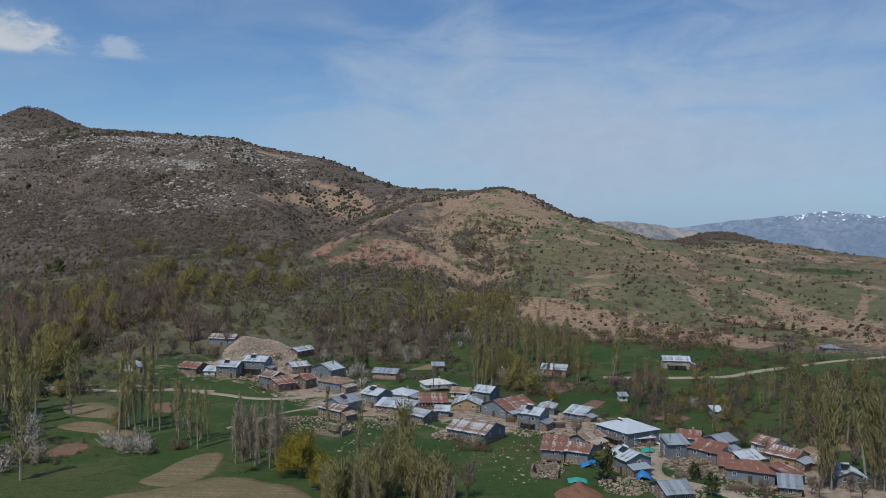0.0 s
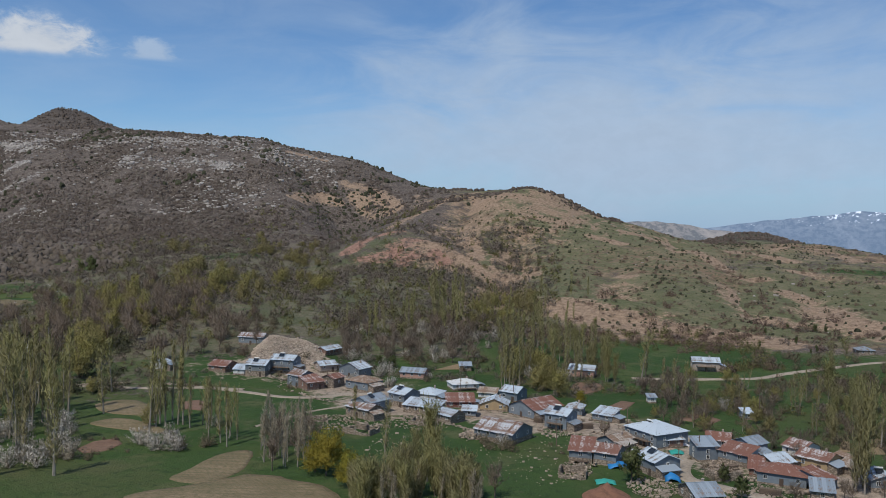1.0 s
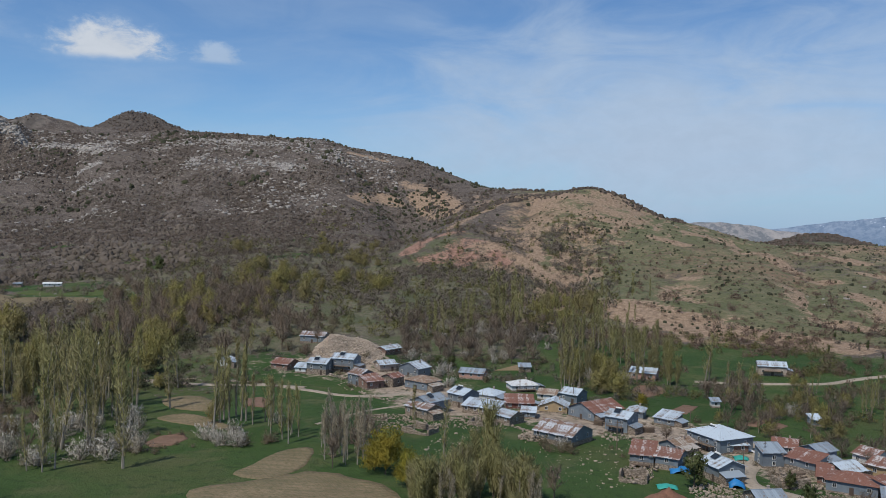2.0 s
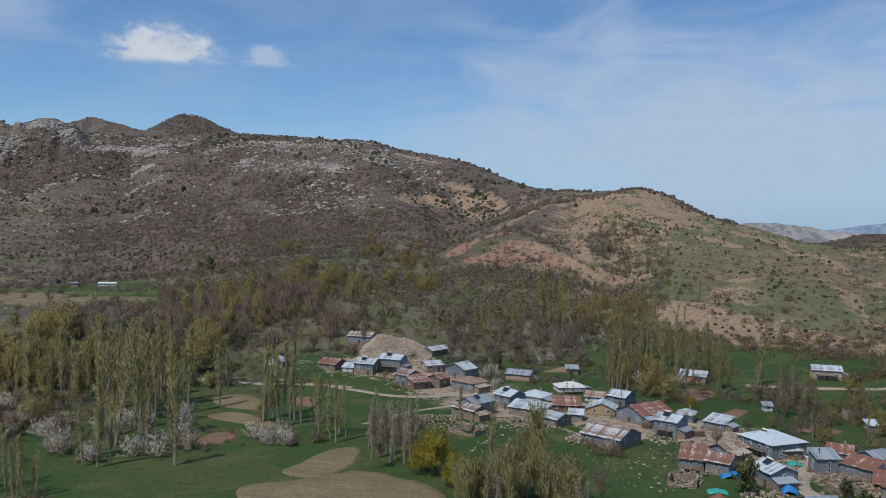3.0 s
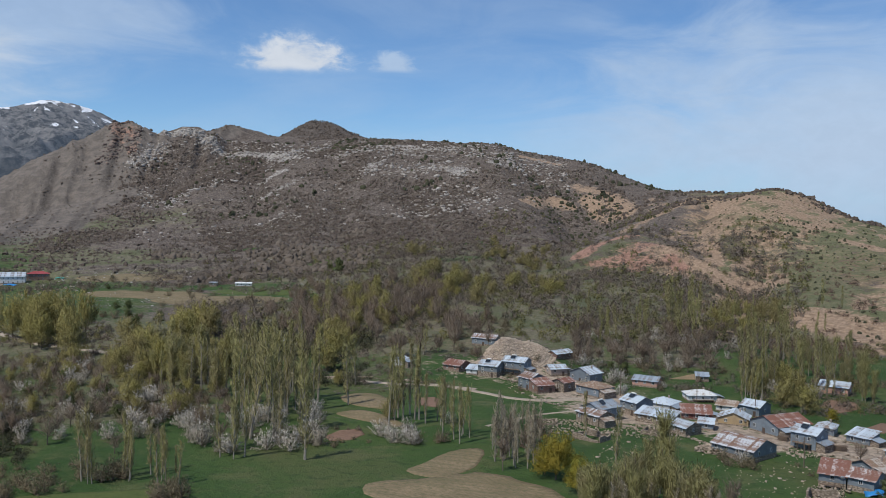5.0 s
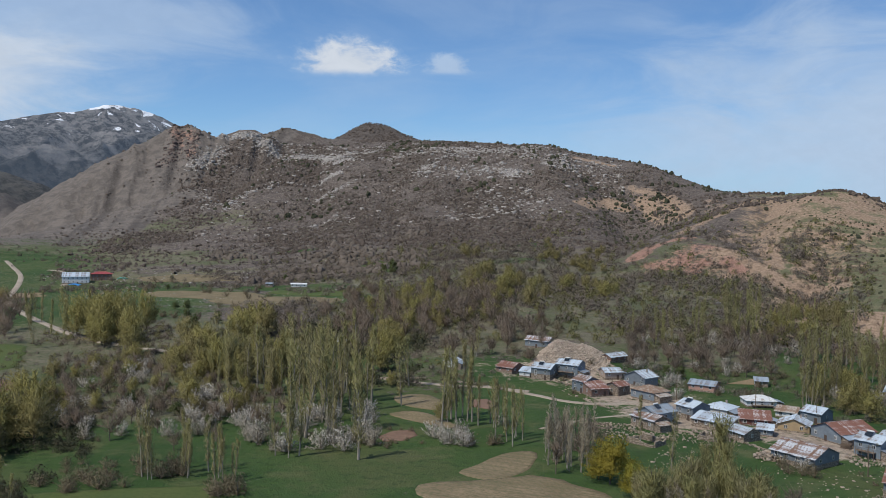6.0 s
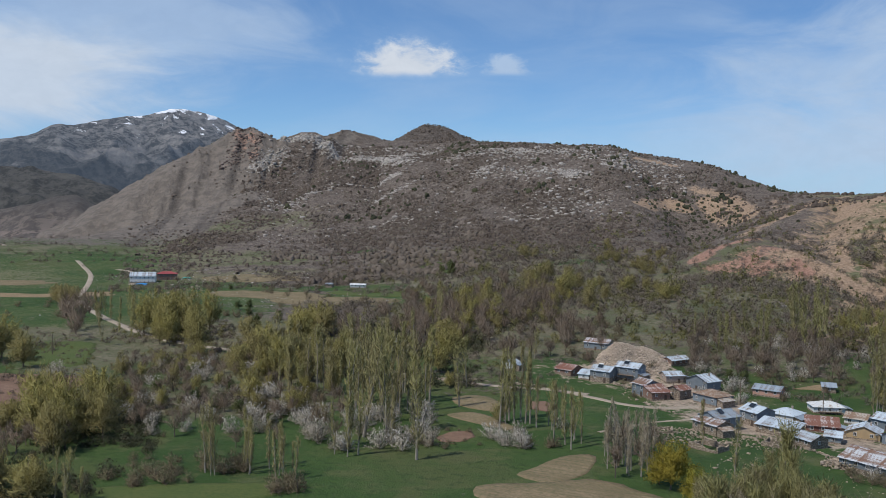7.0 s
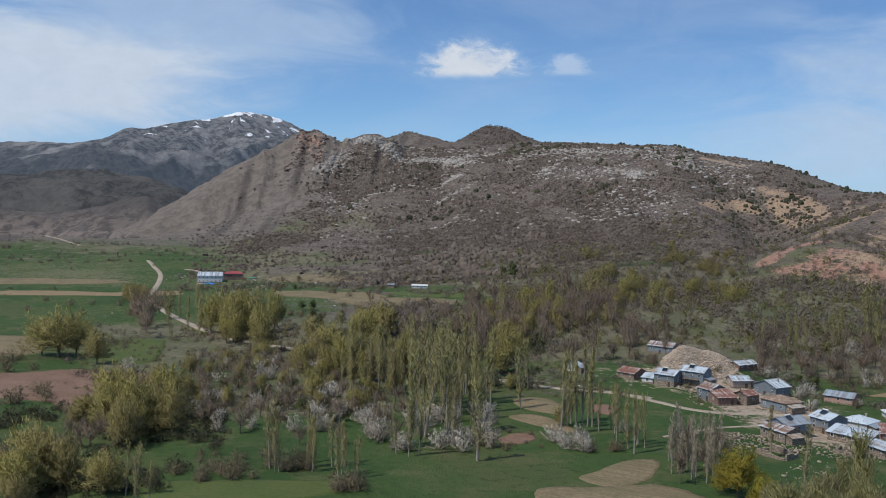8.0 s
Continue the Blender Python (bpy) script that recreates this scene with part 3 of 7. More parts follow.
def far_rock(name, low, mid, high_c, snow, snow_from, air, drift=0.009):
    """Bare rock and scrub seen through much air; air is a pale blue glow put into the surface for that haze."""
    g = material(name, 1.0)
    w = g.node("ShaderNodeNewGeometry").outputs["Position"]
    n, f = g.noise(w, 0.004, 6, 0.62, 0.5), g.noise(w, 0.030, 8, 0.78)
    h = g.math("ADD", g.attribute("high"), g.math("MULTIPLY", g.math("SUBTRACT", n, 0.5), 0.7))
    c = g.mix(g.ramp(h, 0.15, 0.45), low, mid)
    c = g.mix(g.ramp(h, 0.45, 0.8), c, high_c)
    c = g.mix(g.ramp(f, 0.45, 0.56, 0, 0.9), c, tuple(0.42 * v for v in mid))
    c = g.mix(g.ramp(n, 0.52, 0.62, 0, 0.5), c, tuple(1.6 * v for v in high_c))
    if snow:
        level = g.math("ADD", g.attribute("high"), g.math("MULTIPLY", g.math("SUBTRACT", g.noise(w, drift, 6, 0.66, 1.0), 0.5), 1.6))
        c = g.mix(g.ramp(level, snow_from, snow_from + 0.05), c, (0.8, 0.82, 0.85))
    g.put(g.shader.inputs["Base Color"], c)
    # distance haze painted on as an even glow of the rock
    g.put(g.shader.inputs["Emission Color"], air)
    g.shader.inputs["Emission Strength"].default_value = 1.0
    bump(g, g.math("ADD", f, g.math("MULTIPLY", n, 2.0)), 0.9, 20.0)
    return g.m


SNOW_MOUNTAIN = [(37.0, 4500, 480), (38.7, 4450, 545), (40.7, 4400, 580), (42.5, 4350, 597), (44.0, 4350, 560), (45.7, 4300, 535), (47.5, 4250, 500), (49.0, 4200, 475),
                 (50.3, 4150, 430), (51.5, 4100, 400), (53.2, 4300, 390), (54.6, 4400, 415), (56.3, 4500, 405), (58.0, 4550, 420), (62.0, 4550, 400), (68.0, 4500, 350)]
DARK_RANGE = [(40.0, 2750, 40), (42.5, 2750, 70), (44.5, 2750, 125), (46.0, 2750, 160), (48.0, 2800, 190), (50.5, 2850, 215), (53.0, 2900, 205), (56.0, 2950, 190), (60.0, 3000, 200), (68.0, 3000, 180)]
SCREE_RANGE = [(44.0, 2150, 40), (46.0, 2150, 70), (48.0, 2170, 118), (49.3, 2200, 112), (50.5, 2200, 92), (52.0, 2250, 80), (54.0, 2300, 75), (58.0, 2350, 80), (66.0, 2400, 70)]
BLUE_RANGE = [(-45.0, 4850, 120), (-33.0, 4850, 128), (-27.3, 4850, 140), (-25.5, 4850, 152), (-24.0, 4850, 158), (-22.8, 4850, 150), (-21.5, 4850, 132), (-19.0, 4850, 104), (-17.0, 4850, 82), (-15.0, 4850, 60), (-12.0, 4850, 50)]
PALE_HILLS = [(-19.0, 4300, 30), (-16.5, 4250, 52), (-15.2, 4250, 58), (-13.5, 4200, 82), (-12.1, 4200, 92), (-10.6, 4200, 84), (-8.0, 4200, 60), (-4.0, 4200, 40)]
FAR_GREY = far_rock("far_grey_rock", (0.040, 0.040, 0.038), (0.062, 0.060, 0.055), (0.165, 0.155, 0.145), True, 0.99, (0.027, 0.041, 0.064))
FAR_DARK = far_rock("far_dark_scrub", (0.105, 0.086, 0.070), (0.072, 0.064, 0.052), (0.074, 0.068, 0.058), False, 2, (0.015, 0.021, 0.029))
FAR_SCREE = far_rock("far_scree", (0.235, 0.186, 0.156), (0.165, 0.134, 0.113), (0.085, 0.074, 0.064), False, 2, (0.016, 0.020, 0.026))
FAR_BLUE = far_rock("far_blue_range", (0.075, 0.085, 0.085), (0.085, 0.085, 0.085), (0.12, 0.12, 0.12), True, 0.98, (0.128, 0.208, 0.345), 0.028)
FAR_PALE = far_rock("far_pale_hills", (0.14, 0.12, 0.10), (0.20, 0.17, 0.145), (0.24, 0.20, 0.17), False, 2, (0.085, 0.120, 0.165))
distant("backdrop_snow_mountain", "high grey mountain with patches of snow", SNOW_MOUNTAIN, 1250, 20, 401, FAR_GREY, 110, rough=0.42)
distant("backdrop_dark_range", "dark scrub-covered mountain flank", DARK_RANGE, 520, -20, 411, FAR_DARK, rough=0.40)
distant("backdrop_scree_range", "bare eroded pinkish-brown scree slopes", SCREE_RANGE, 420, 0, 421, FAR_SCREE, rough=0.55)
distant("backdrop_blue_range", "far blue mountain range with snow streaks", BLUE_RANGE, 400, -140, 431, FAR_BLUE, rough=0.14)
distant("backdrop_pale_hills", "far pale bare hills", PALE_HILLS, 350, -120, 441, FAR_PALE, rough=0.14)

# ---- helpers for things ----
def part(name, bm, mat, parent, label=""):
    """Links a bmesh as one mesh object under a thing or a part."""
    me = bpy.data.meshes.new(name)
    bm.to_mesh(me)
    bm.free()
    me.materials.append(mat)
    ob = new(name, me)
    ob.parent = parent
    return tagged(ob, label)


def thing(name, x, y, z, yaw, label, category, group=""):
    ob = new(name)
    ob.empty_display_size = 0.5
    ob.matrix_basis = pose(x, y, z, 0, 0, yaw)
    return tagged(ob, label, category, group)


def box(bm, x0, y0, z0, x1, y1, z1):
    v = [bm.verts.new(p) for p in ((x0, y0, z0), (x1, y0, z0), (x1, y1, z0), (x0, y1, z0), (x0, y0, z1), (x1, y0, z1), (x1, y1, z1), (x0, y1, z1))]
    for f in ((0, 3, 2, 1), (4, 5, 6, 7), (0, 1, 5, 4), (1, 2, 6, 5), (2, 3, 7, 6), (3, 0, 4, 7)):
        bm.faces.new([v[i] for i in f])


def prism(bm, points, lift):
    """A slab from a flat outline in space, made thick along lift."""
    lift = Vector(lift)
    a = [bm.verts.new(p) for p in points]
    b = [bm.verts.new(Vector(p) + lift) for p in points]
    bm.faces.new(list(reversed(a))), bm.faces.new(b)
    for i in range(len(a)):
        j = (i + 1) % len(a)
        bm.faces.new((a[i], a[j], b[j], b[i]))


def rod(bm, p, q, r0, r1, sides=5):
    p, q = Vector(p), Vector(q)
    turn = (q - p).to_track_quat("Z", "Y").to_matrix()
    a, b = [], []
    for k in range(sides):
        w = 2 * math.pi * k / sides
        c = Vector((math.cos(w), math.sin(w), 0))
        a.append(bm.verts.new(p + turn @ (c * r0)))
        b.append(bm.verts.new(q + turn @ (c * r1)))
    for k in range(sides):
        j = (k + 1) % sides
        bm.faces.new((a[k], a[j], b[j], b[k]))
    bm.faces.new(b), bm.faces.new(list(reversed(a)))


def facing(verts, tris, out):
    """The triangles, turned so that each faces the way its points' out arrows do."""
    a, b, c = (verts[tris[:, k]] for k in range(3))
    away = np.einsum("ij,ij->i", np.cross(b - a, c - a), out[tris[:, 0]]) < 0
    tris = tris.copy()
    tris[away] = tris[away][:, ::-1]
    return tris


def mesh_np(name, verts, tris, mat, tone=None, out=None):
    """A mesh from arrays of points and triangles; tone is one number and out one normal per point."""
    if out is not None:
        tris = facing(verts, tris, out)
    me = bpy.data.meshes.new(name)
    n, m = len(verts), len(tris)
    me.vertices.add(n), me.loops.add(3 * m), me.polygons.add(m)
    me.vertices.foreach_set("co", np.ascontiguousarray(verts, np.float32).ravel())
    me.loops.foreach_set("vertex_index", np.ascontiguousarray(tris, np.int32).ravel())
    me.polygons.foreach_set("loop_start", np.arange(0, 3 * m, 3, dtype=np.int32))
    if tone is not None:
        me.attributes.new("tone", "FLOAT", "POINT").data.foreach_set("value", np.asarray(tone, np.float32))
    me.materials.append(mat)
    me.update(calc_edges=True)
    me.validate()
    if out is not None:
        me.attributes.new("custom_normal", "FLOAT_VECTOR", "POINT").data.foreach_set("vector", np.ascontiguousarray(out, np.float32).ravel())
    return me


# ---- materials of things ----
def where_on(g):
    return g.node("ShaderNodeTexCoord").outputs["Object"]


def island(g):
    return g.node("ShaderNodeNewGeometry").outputs["Random Per Island"]


def each(g):
    return g.node("ShaderNodeObjectInfo").outputs["Random"]


def metal_roof(name, clean, dull, rust, share):
    """Sheet roofing; share is how much of it has rusted."""
    g = material(name, 0.55, 0.0)
    w = where_on(g)
    streak = g.noise(g.scaled(w, (0.9, 0.9, 0.25)), 1.0, 6, 0.65)
    blot = g.noise(w, 0.55, 6, 0.7)
    level = g.math("ADD", g.math("ADD", g.math("MULTIPLY", streak, 0.75), g.math("MULTIPLY", blot, 0.5)), g.math("MULTIPLY", each(g), 0.14))
    c = g.mix(g.ramp(each(g), 0.2, 0.9), clean, dull)
    edge = 0.98 - 0.55 * share
    rusty = g.mix(g.noise(w, 2.5, 4), rust, tuple(0.6 * v for v in rust))
    c = g.mix(g.ramp(level, edge - 0.08, edge + 0.08), c, rusty)
    g.put(g.shader.inputs["Base Color"], c)
    g.put(g.shader.inputs["Roughness"], g.ramp(level, edge - 0.1, edge + 0.1, 0.45, 0.9))
    bump(g, g.noise(w, 6.0, 3), 0.15, 0.05)
    return g.m


def plain(name, a, b, rough=0.85, size=0.6, fine=5.0, grain=0.35, depth=0.03, metal=0.0):
    """A surface of two mixed colours with stains and grain."""
    g = material(name, rough, metal)
    w = where_on(g)
    c = g.mix(g.ramp(g.noise(w, size, 5, 0.6), 0.3, 0.7), a, b)
    c = g.mix(g.ramp(g.noise(w, fine, 4, 0.65), 0.5, 0.8, 0, grain), c, tuple(0.45 * v for v in a))
    c = g.mix(g.math("MULTIPLY", each(g), 0.35), c, tuple(0.8 * v for v in b))
    g.put(g.shader.inputs["Base Color"], c)
    bump(g, g.noise(w, fine * 1.5, 4), 0.5, depth)
    return g.m


def cladding(name, a, b):
    """Painted sheet cladding with upright ribs and weather stains."""
    g = material(name, 0.6)
    w = where_on(g)
    c = g.mix(g.ramp(g.noise(w, 0.5, 5, 0.6), 0.35, 0.7), a, b)
    c = g.mix(g.ramp(g.noise(g.scaled(w, (2.5, 2.5, 0.3)), 1.0, 5, 0.7), 0.55, 0.8, 0, 0.6), c, (0.17, 0.14, 0.12))
    c = g.mix(g.math("MULTIPLY", each(g), 0.5), c, tuple(0.7 * v for v in b))
    g.put(g.shader.inputs["Base Color"], c)
    wave = g.node("ShaderNodeTexWave")
    wave.inputs["Scale"].default_value = 2.2
    g.put(wave.inputs["Vector"], w)
    bump(g, wave.outputs["Fac"], 0.4, 0.04)
    return g.m


def masonry(name, a, b, joint, size=1.6):
    """Rough field-stone or brick walling."""
    g = material(name, 0.95)
    w = where_on(g)
    v = g.node("ShaderNodeTexVoronoi")
    v.inputs["Scale"].default_value = size
    g.put(v.inputs["Vector"], g.scaled(w, (1, 1, 1.7)))
    c = g.mix(v.outputs["Color"], a, b)
    c = g.mix(g.ramp(g.noise(w, 0.5, 4), 0.4, 0.75, 0, 0.6), c, tuple(0.55 * q for q in a))
    c = g.mix(g.ramp(v.outputs["Distance"], 0.38, 0.62), c, joint)
    g.put(g.shader.inputs["Base Color"], c)
    bump(g, g.math("SUBTRACT", 1.0, v.outputs["Distance"]), 0.8, 0.08)
    return g.m


ROOFS = {
    "zinc": metal_roof("zinc_roof", (0.43, 0.50, 0.56), (0.34, 0.40, 0.455), (0.23, 0.18, 0.15), 0.36),
    "slate": metal_roof("grey_roof", (0.26, 0.31, 0.36), (0.19, 0.23, 0.27), (0.24, 0.18, 0.14), 0.30),
    "pale": metal_roof("pale_roof", (0.62, 0.64, 0.64), (0.52, 0.54, 0.54), (0.38, 0.33, 0.28), 0.25),
    "streaked": metal_roof("streaked_roof", (0.44, 0.47, 0.50), (0.37, 0.385, 0.40), (0.215, 0.135, 0.10), 0.55),
    "striped": metal_roof("striped_roof", (0.46, 0.46, 0.46), (0.38, 0.36, 0.35), (0.215, 0.112, 0.085), 0.58),
    "tan": metal_roof("weathered_roof", (0.36, 0.33, 0.29), (0.30, 0.26, 0.22), (0.25, 0.17, 0.12), 0.55),
    "rusty": metal_roof("rusty_roof", (0.40, 0.36, 0.35), (0.30, 0.25, 0.235), (0.225, 0.110, 0.082), 0.66),
    "red": metal_roof("red_roof", (0.34, 0.07, 0.07), (0.28, 0.06, 0.06), (0.20, 0.05, 0.05), 0.3),
}
STONE = masonry("field_stone", (0.40, 0.33, 0.26), (0.24, 0.19, 0.15), (0.16, 0.13, 0.10))
WALLS = {
    "blue": cladding("blue_grey_cladding", (0.215, 0.255, 0.288), (0.155, 0.184, 0.210)),
    "mixed": cladding("steel_blue_cladding", (0.205, 0.240, 0.265), (0.150, 0.174, 0.196)),
    "white": plain("white_plaster", (0.70, 0.70, 0.68), (0.56, 0.56, 0.54)),
    "plaster": plain("beige_plaster", (0.44, 0.36, 0.30), (0.34, 0.28, 0.24)),
    "pink": plain("pink_plaster", (0.50, 0.29, 0.23), (0.40, 0.24, 0.19)),
    "ochre": plain("ochre_plaster", (0.42, 0.31, 0.17), (0.34, 0.25, 0.15)),
    "brick": masonry("brick", (0.26, 0.115, 0.08), (0.20, 0.09, 0.065), (0.22, 0.18, 0.15), 3.5),
    "rustwall": metal_roof("rusty_sheet_wall", (0.34, 0.30, 0.29), (0.26, 0.20, 0.19), (0.22, 0.09, 0.07), 0.8),
    "stone": STONE,
}
WALL_WORDS = {"blue": "blue-grey sheet-clad", "mixed": "blue-grey and stone", "white": "white plastered", "plaster": "beige plastered", "pink": "pink plastered",
              "ochre": "ochre plastered", "brick": "red brick", "rustwall": "rusty sheet-walled", "stone": "rough stone"}
ROOF_WORDS = {"zinc": "pale blue-grey metal roof", "slate": "dark grey metal roof", "pale": "whitish metal roof", "streaked": "grey roof streaked with rust", "striped": "rust-striped grey roof",
              "tan": "weathered brown-grey metal roof", "rusty": "rust-red metal roof", "red": "red-painted metal roof"}
SHAPE_WORDS = {"gable": "house", "end": "gable-fronted house", "shed": "lean-to building", "hip": "hip-roofed house"}
WINDOW_FRAME = plain("white_window_frame", (0.62, 0.62, 0.60), (0.52, 0.52, 0.50), 0.5)
TIMBER = plain("grey_timber", (0.20, 0.15, 0.11), (0.13, 0.10, 0.08), 0.9)
DARK_DOOR = plain("brown_door", (0.11, 0.075, 0.055), (0.08, 0.06, 0.05), 0.7)
DISH_WHITE = plain("white_enamel", (0.78, 0.78, 0.76), (0.70, 0.70, 0.68), 0.4)
STEEL = plain("dull_steel", (0.30, 0.31, 0.32), (0.22, 0.23, 0.24), 0.45, metal=0.6)


def glass():
    g = material("window_glass", 0.08)
    g.put(g.shader.inputs["Base Color"], (0.02, 0.025, 0.03))
    g.shader.inputs["Specular IOR Level"].default_value = 0.7
    return g.m


GLASS = glass()

# ---- roads and fields ----
def smooth_line(points, step, closed=False):
    """Points along a soft curve through the given ones."""
    p = [np.array(q, float) for q in points]
    n, out = len(p), []
    for i in range(n if closed else n - 1):
        a, b, c, d = (p[(i + k) % n] if closed else p[min(max(i + k, 0), n - 1)] for k in (-1, 0, 1, 2))
        m = max(2, int(np.linalg.norm(c - b) / step))
        for s in np.arange(m) / m:
            out.append(0.5 * (2 * b + (c - a) * s + (2 * a - 5 * b + 4 * c - d) * s * s + (3 * b - a - 3 * c + d) * s ** 3))
    if not closed:
        out.append(p[-1])
    return np.array(out)


def soil(name, a, b, c, furrow=0.0):
    g = material(name, 0.97)
    w = g.node("ShaderNodeNewGeometry").outputs["Position"]
    col = g.mix(g.ramp(g.noise(w, 0.08, 5, 0.6), 0.3, 0.7), a, b)
    col = g.mix(g.ramp(g.noise(w, 0.9, 5, 0.7), 0.42, 0.66, 0, 0.75), col, c)
    col = g.mix(g.ramp(g.noise(g.scaled(w, (0.04, 0.9, 1), furrow + 30), 1.0, 4, 0.6), 0.45, 0.62, 0, 0.5 if furrow else 0.0), col, c)
    g.put(g.shader.inputs["Base Color"], col)
    rough = g.noise(w, 2.0, 4, 0.7)
    if furrow:
        wave = g.node("ShaderNodeTexWave")
        wave.inputs["Scale"].default_value, wave.inputs["Distortion"].default_value = 0.35, 1.2
        g.put(wave.inputs["Vector"], g.scaled(w, (1, 1, 1), furrow))
        rough = g.math("ADD", rough, wave.outputs["Fac"])
    bump(g, rough, 0.6, 0.25)
    return g.m


ROAD_SOIL = soil("road_gravel", (0.36, 0.31, 0.25), (0.28, 0.24, 0.19), (0.22, 0.18, 0.14))
FIELD_SOIL = {
    "stubble": soil("stubble_field", (0.170, 0.132, 0.080), (0.235, 0.178, 0.112), (0.100, 0.098, 0.050), 35),
    "earth": soil("ploughed_earth", (0.165, 0.100, 0.072), (0.225, 0.146, 0.104), (0.120, 0.078, 0.056), 70),
    "tan": soil("tan_field", (0.280, 0.200, 0.125), (0.225, 0.165, 0.100), (0.150, 0.125, 0.070), 20),
    "meadow": soil("meadow_field", (0.060, 0.088, 0.024), (0.080, 0.096, 0.030), (0.045, 0.070, 0.020)),
}
FIELD_WORDS = {"stubble": "dry stubble field with grass along its edge", "earth": "freshly ploughed brown field plot", "tan": "bare tan field strip", "meadow": "bright green meadow plot"}


def road(points, width, label):
    line = smooth_line(points, 2.0)
    way = np.gradient(line, axis=0)
    way /= np.linalg.norm(way, axis=1, keepdims=True)
    side = np.stack([-way[:, 1], way[:, 0]], 1)
    half = width / 2 * (1 + 0.25 * fbm(line[:, 0], line[:, 1], 12, 2, 171))
    verts, across = [], (-1.15, -1.0, -0.35, 0.35, 1.0, 1.15)
    for u, dz in zip(across, (-0.5, 0.16, 0.22, 0.22, 0.16, -0.5)):
        q = line + side * (u * half)[:, None]
        verts.append(np.stack([q[:, 0], q[:, 1], land(q[:, 0], q[:, 1]) + dz], 1))
    n, m = len(line), len(across)
    v = np.stack(verts, 1).reshape(-1, 3)
    faces = [(i * m + k, i * m + k + 1, (i + 1) * m + k + 1, (i + 1) * m + k) for i in range(n - 1) for k in range(m - 1)]
    tagged(sheet("road", v.tolist(), faces, ROAD_SOIL), label, "road", kind="structure")


def field(points, kind):
    p = np.array(points, float)
    if np.ptp(p, axis=0).max() < 26:  # small garden plots have straight sides
        s = np.linspace(0, 1, 6, endpoint=False)[:, None]
        rim = np.concatenate([a + (b - a) * s for a, b in zip(p, np.roll(p, -1, axis=0))])
    else:
        rim = smooth_line(points, 3.0, closed=True)
    mid = rim.mean(axis=0)
    wob = 1 + 0.34 * fbm(rim[:, 0], rim[:, 1], 17, 2, 173) + 0.16 * fbm(rim[:, 0], rim[:, 1], 5, 3, 175)
    rim = mid + (rim - mid) * wob[:, None]
    n, verts = len(rim), []
    scale = (1.02, 1.0, 0.85, 0.65, 0.45, 0.25)
    for s in scale:
        q = mid + (rim - mid) * s
        verts.append(np.stack([q[:, 0], q[:, 1], land(q[:, 0], q[:, 1]) + (-0.5 if s > 1.01 else 0.15)], 1))
    v = np.concatenate(verts)
    faces = [(k * n + i, (k + 1) * n + i, (k + 1) * n + (i + 1) % n, k * n + (i + 1) % n) for k in range(len(scale) - 1) for i in range(n)]
    v = np.concatenate([v, [(mid[0], mid[1], ground(*mid) + 0.15)]])
    faces += [((len(scale) - 1) * n + i, len(v) - 1, (len(scale) - 1) * n + (i + 1) % n) for i in range(n)]
    tagged(sheet("field", v.tolist(), faces, FIELD_SOIL[kind]), FIELD_WORDS[kind], "field", kind="structure")


# roads
road([(-105.8, 321.8), (-93.0, 318.1), (-78.9, 312.6), (-67.3, 307.4), (-53.2, 308.5), (-44.9, 315.2), (-35.6, 315.9), (-29.6, 319.4)], 3.2, "pale dirt road along the foot of the village")
road([(68.8, 359.5), (78.7, 359.2), (90.5, 358.5), (107.8, 360.5), (123.3, 364.1), (136.4, 373.7), (149.6, 382.1), (162.5, 388.8), (182.6, 399.0), (197.7, 402.8), (212.5, 406.7), (237.9, 417.3)], 3.6, "pale dirt road below the dry hill")
road([(32.1, 290.8), (40.1, 285.3), (48.5, 279.0), (53.6, 271.8)], 3.0, "dirt lane between the houses")
road([(66.5, 261.7), (67.8, 254.6), (64.6, 243.5), (59.4, 232.9), (56.7, 223.3), (57.2, 217.1), (61.0, 213.5), (65.5, 209.6), (71.1, 203.7), (74.2, 193.7)], 4.2, "dirt lane winding between the houses")
road([(-65.9, 261.8), (-59.9, 273.8), (-52.9, 285.2), (-42.9, 294.4)], 1.2, "narrow footpath through the meadow")
road([(-763.5, 689.6), (-712.0, 650.8), (-648.4, 601.3), (-598.9, 554.2), (-539.5, 491.0), (-518.8, 468.8), (-457.7, 425.3), (-389.9, 382.6), (-337.8, 352.6), (-300.5, 338.2), (-256.6, 329.1), (-232.4, 323.4), (-210.0, 318.1)], 4.5, "pale gravel road across the plain")
road([(-1123.4, 700.7), (-1112.2, 725.6), (-1092.9, 754.4), (-1073.2, 775.3), (-966.7, 731.0), (-909.5, 713.6)], 5.0, "pale road climbing the grassy shelf")
road([(-210.0, 318.1), (-182.4, 320.7), (-157.3, 319.7), (-137.6, 315.8), (-118.4, 316.1), (-105.6, 319.3), (-94.4, 319.4), (-84.5, 318.8)], 3.0, "dirt road behind the poplars")
road([(-657.4, 644.3), (-631.7, 636.0), (-582.7, 594.0), (-553.7, 557.6)], 5.0, "track to the farm")
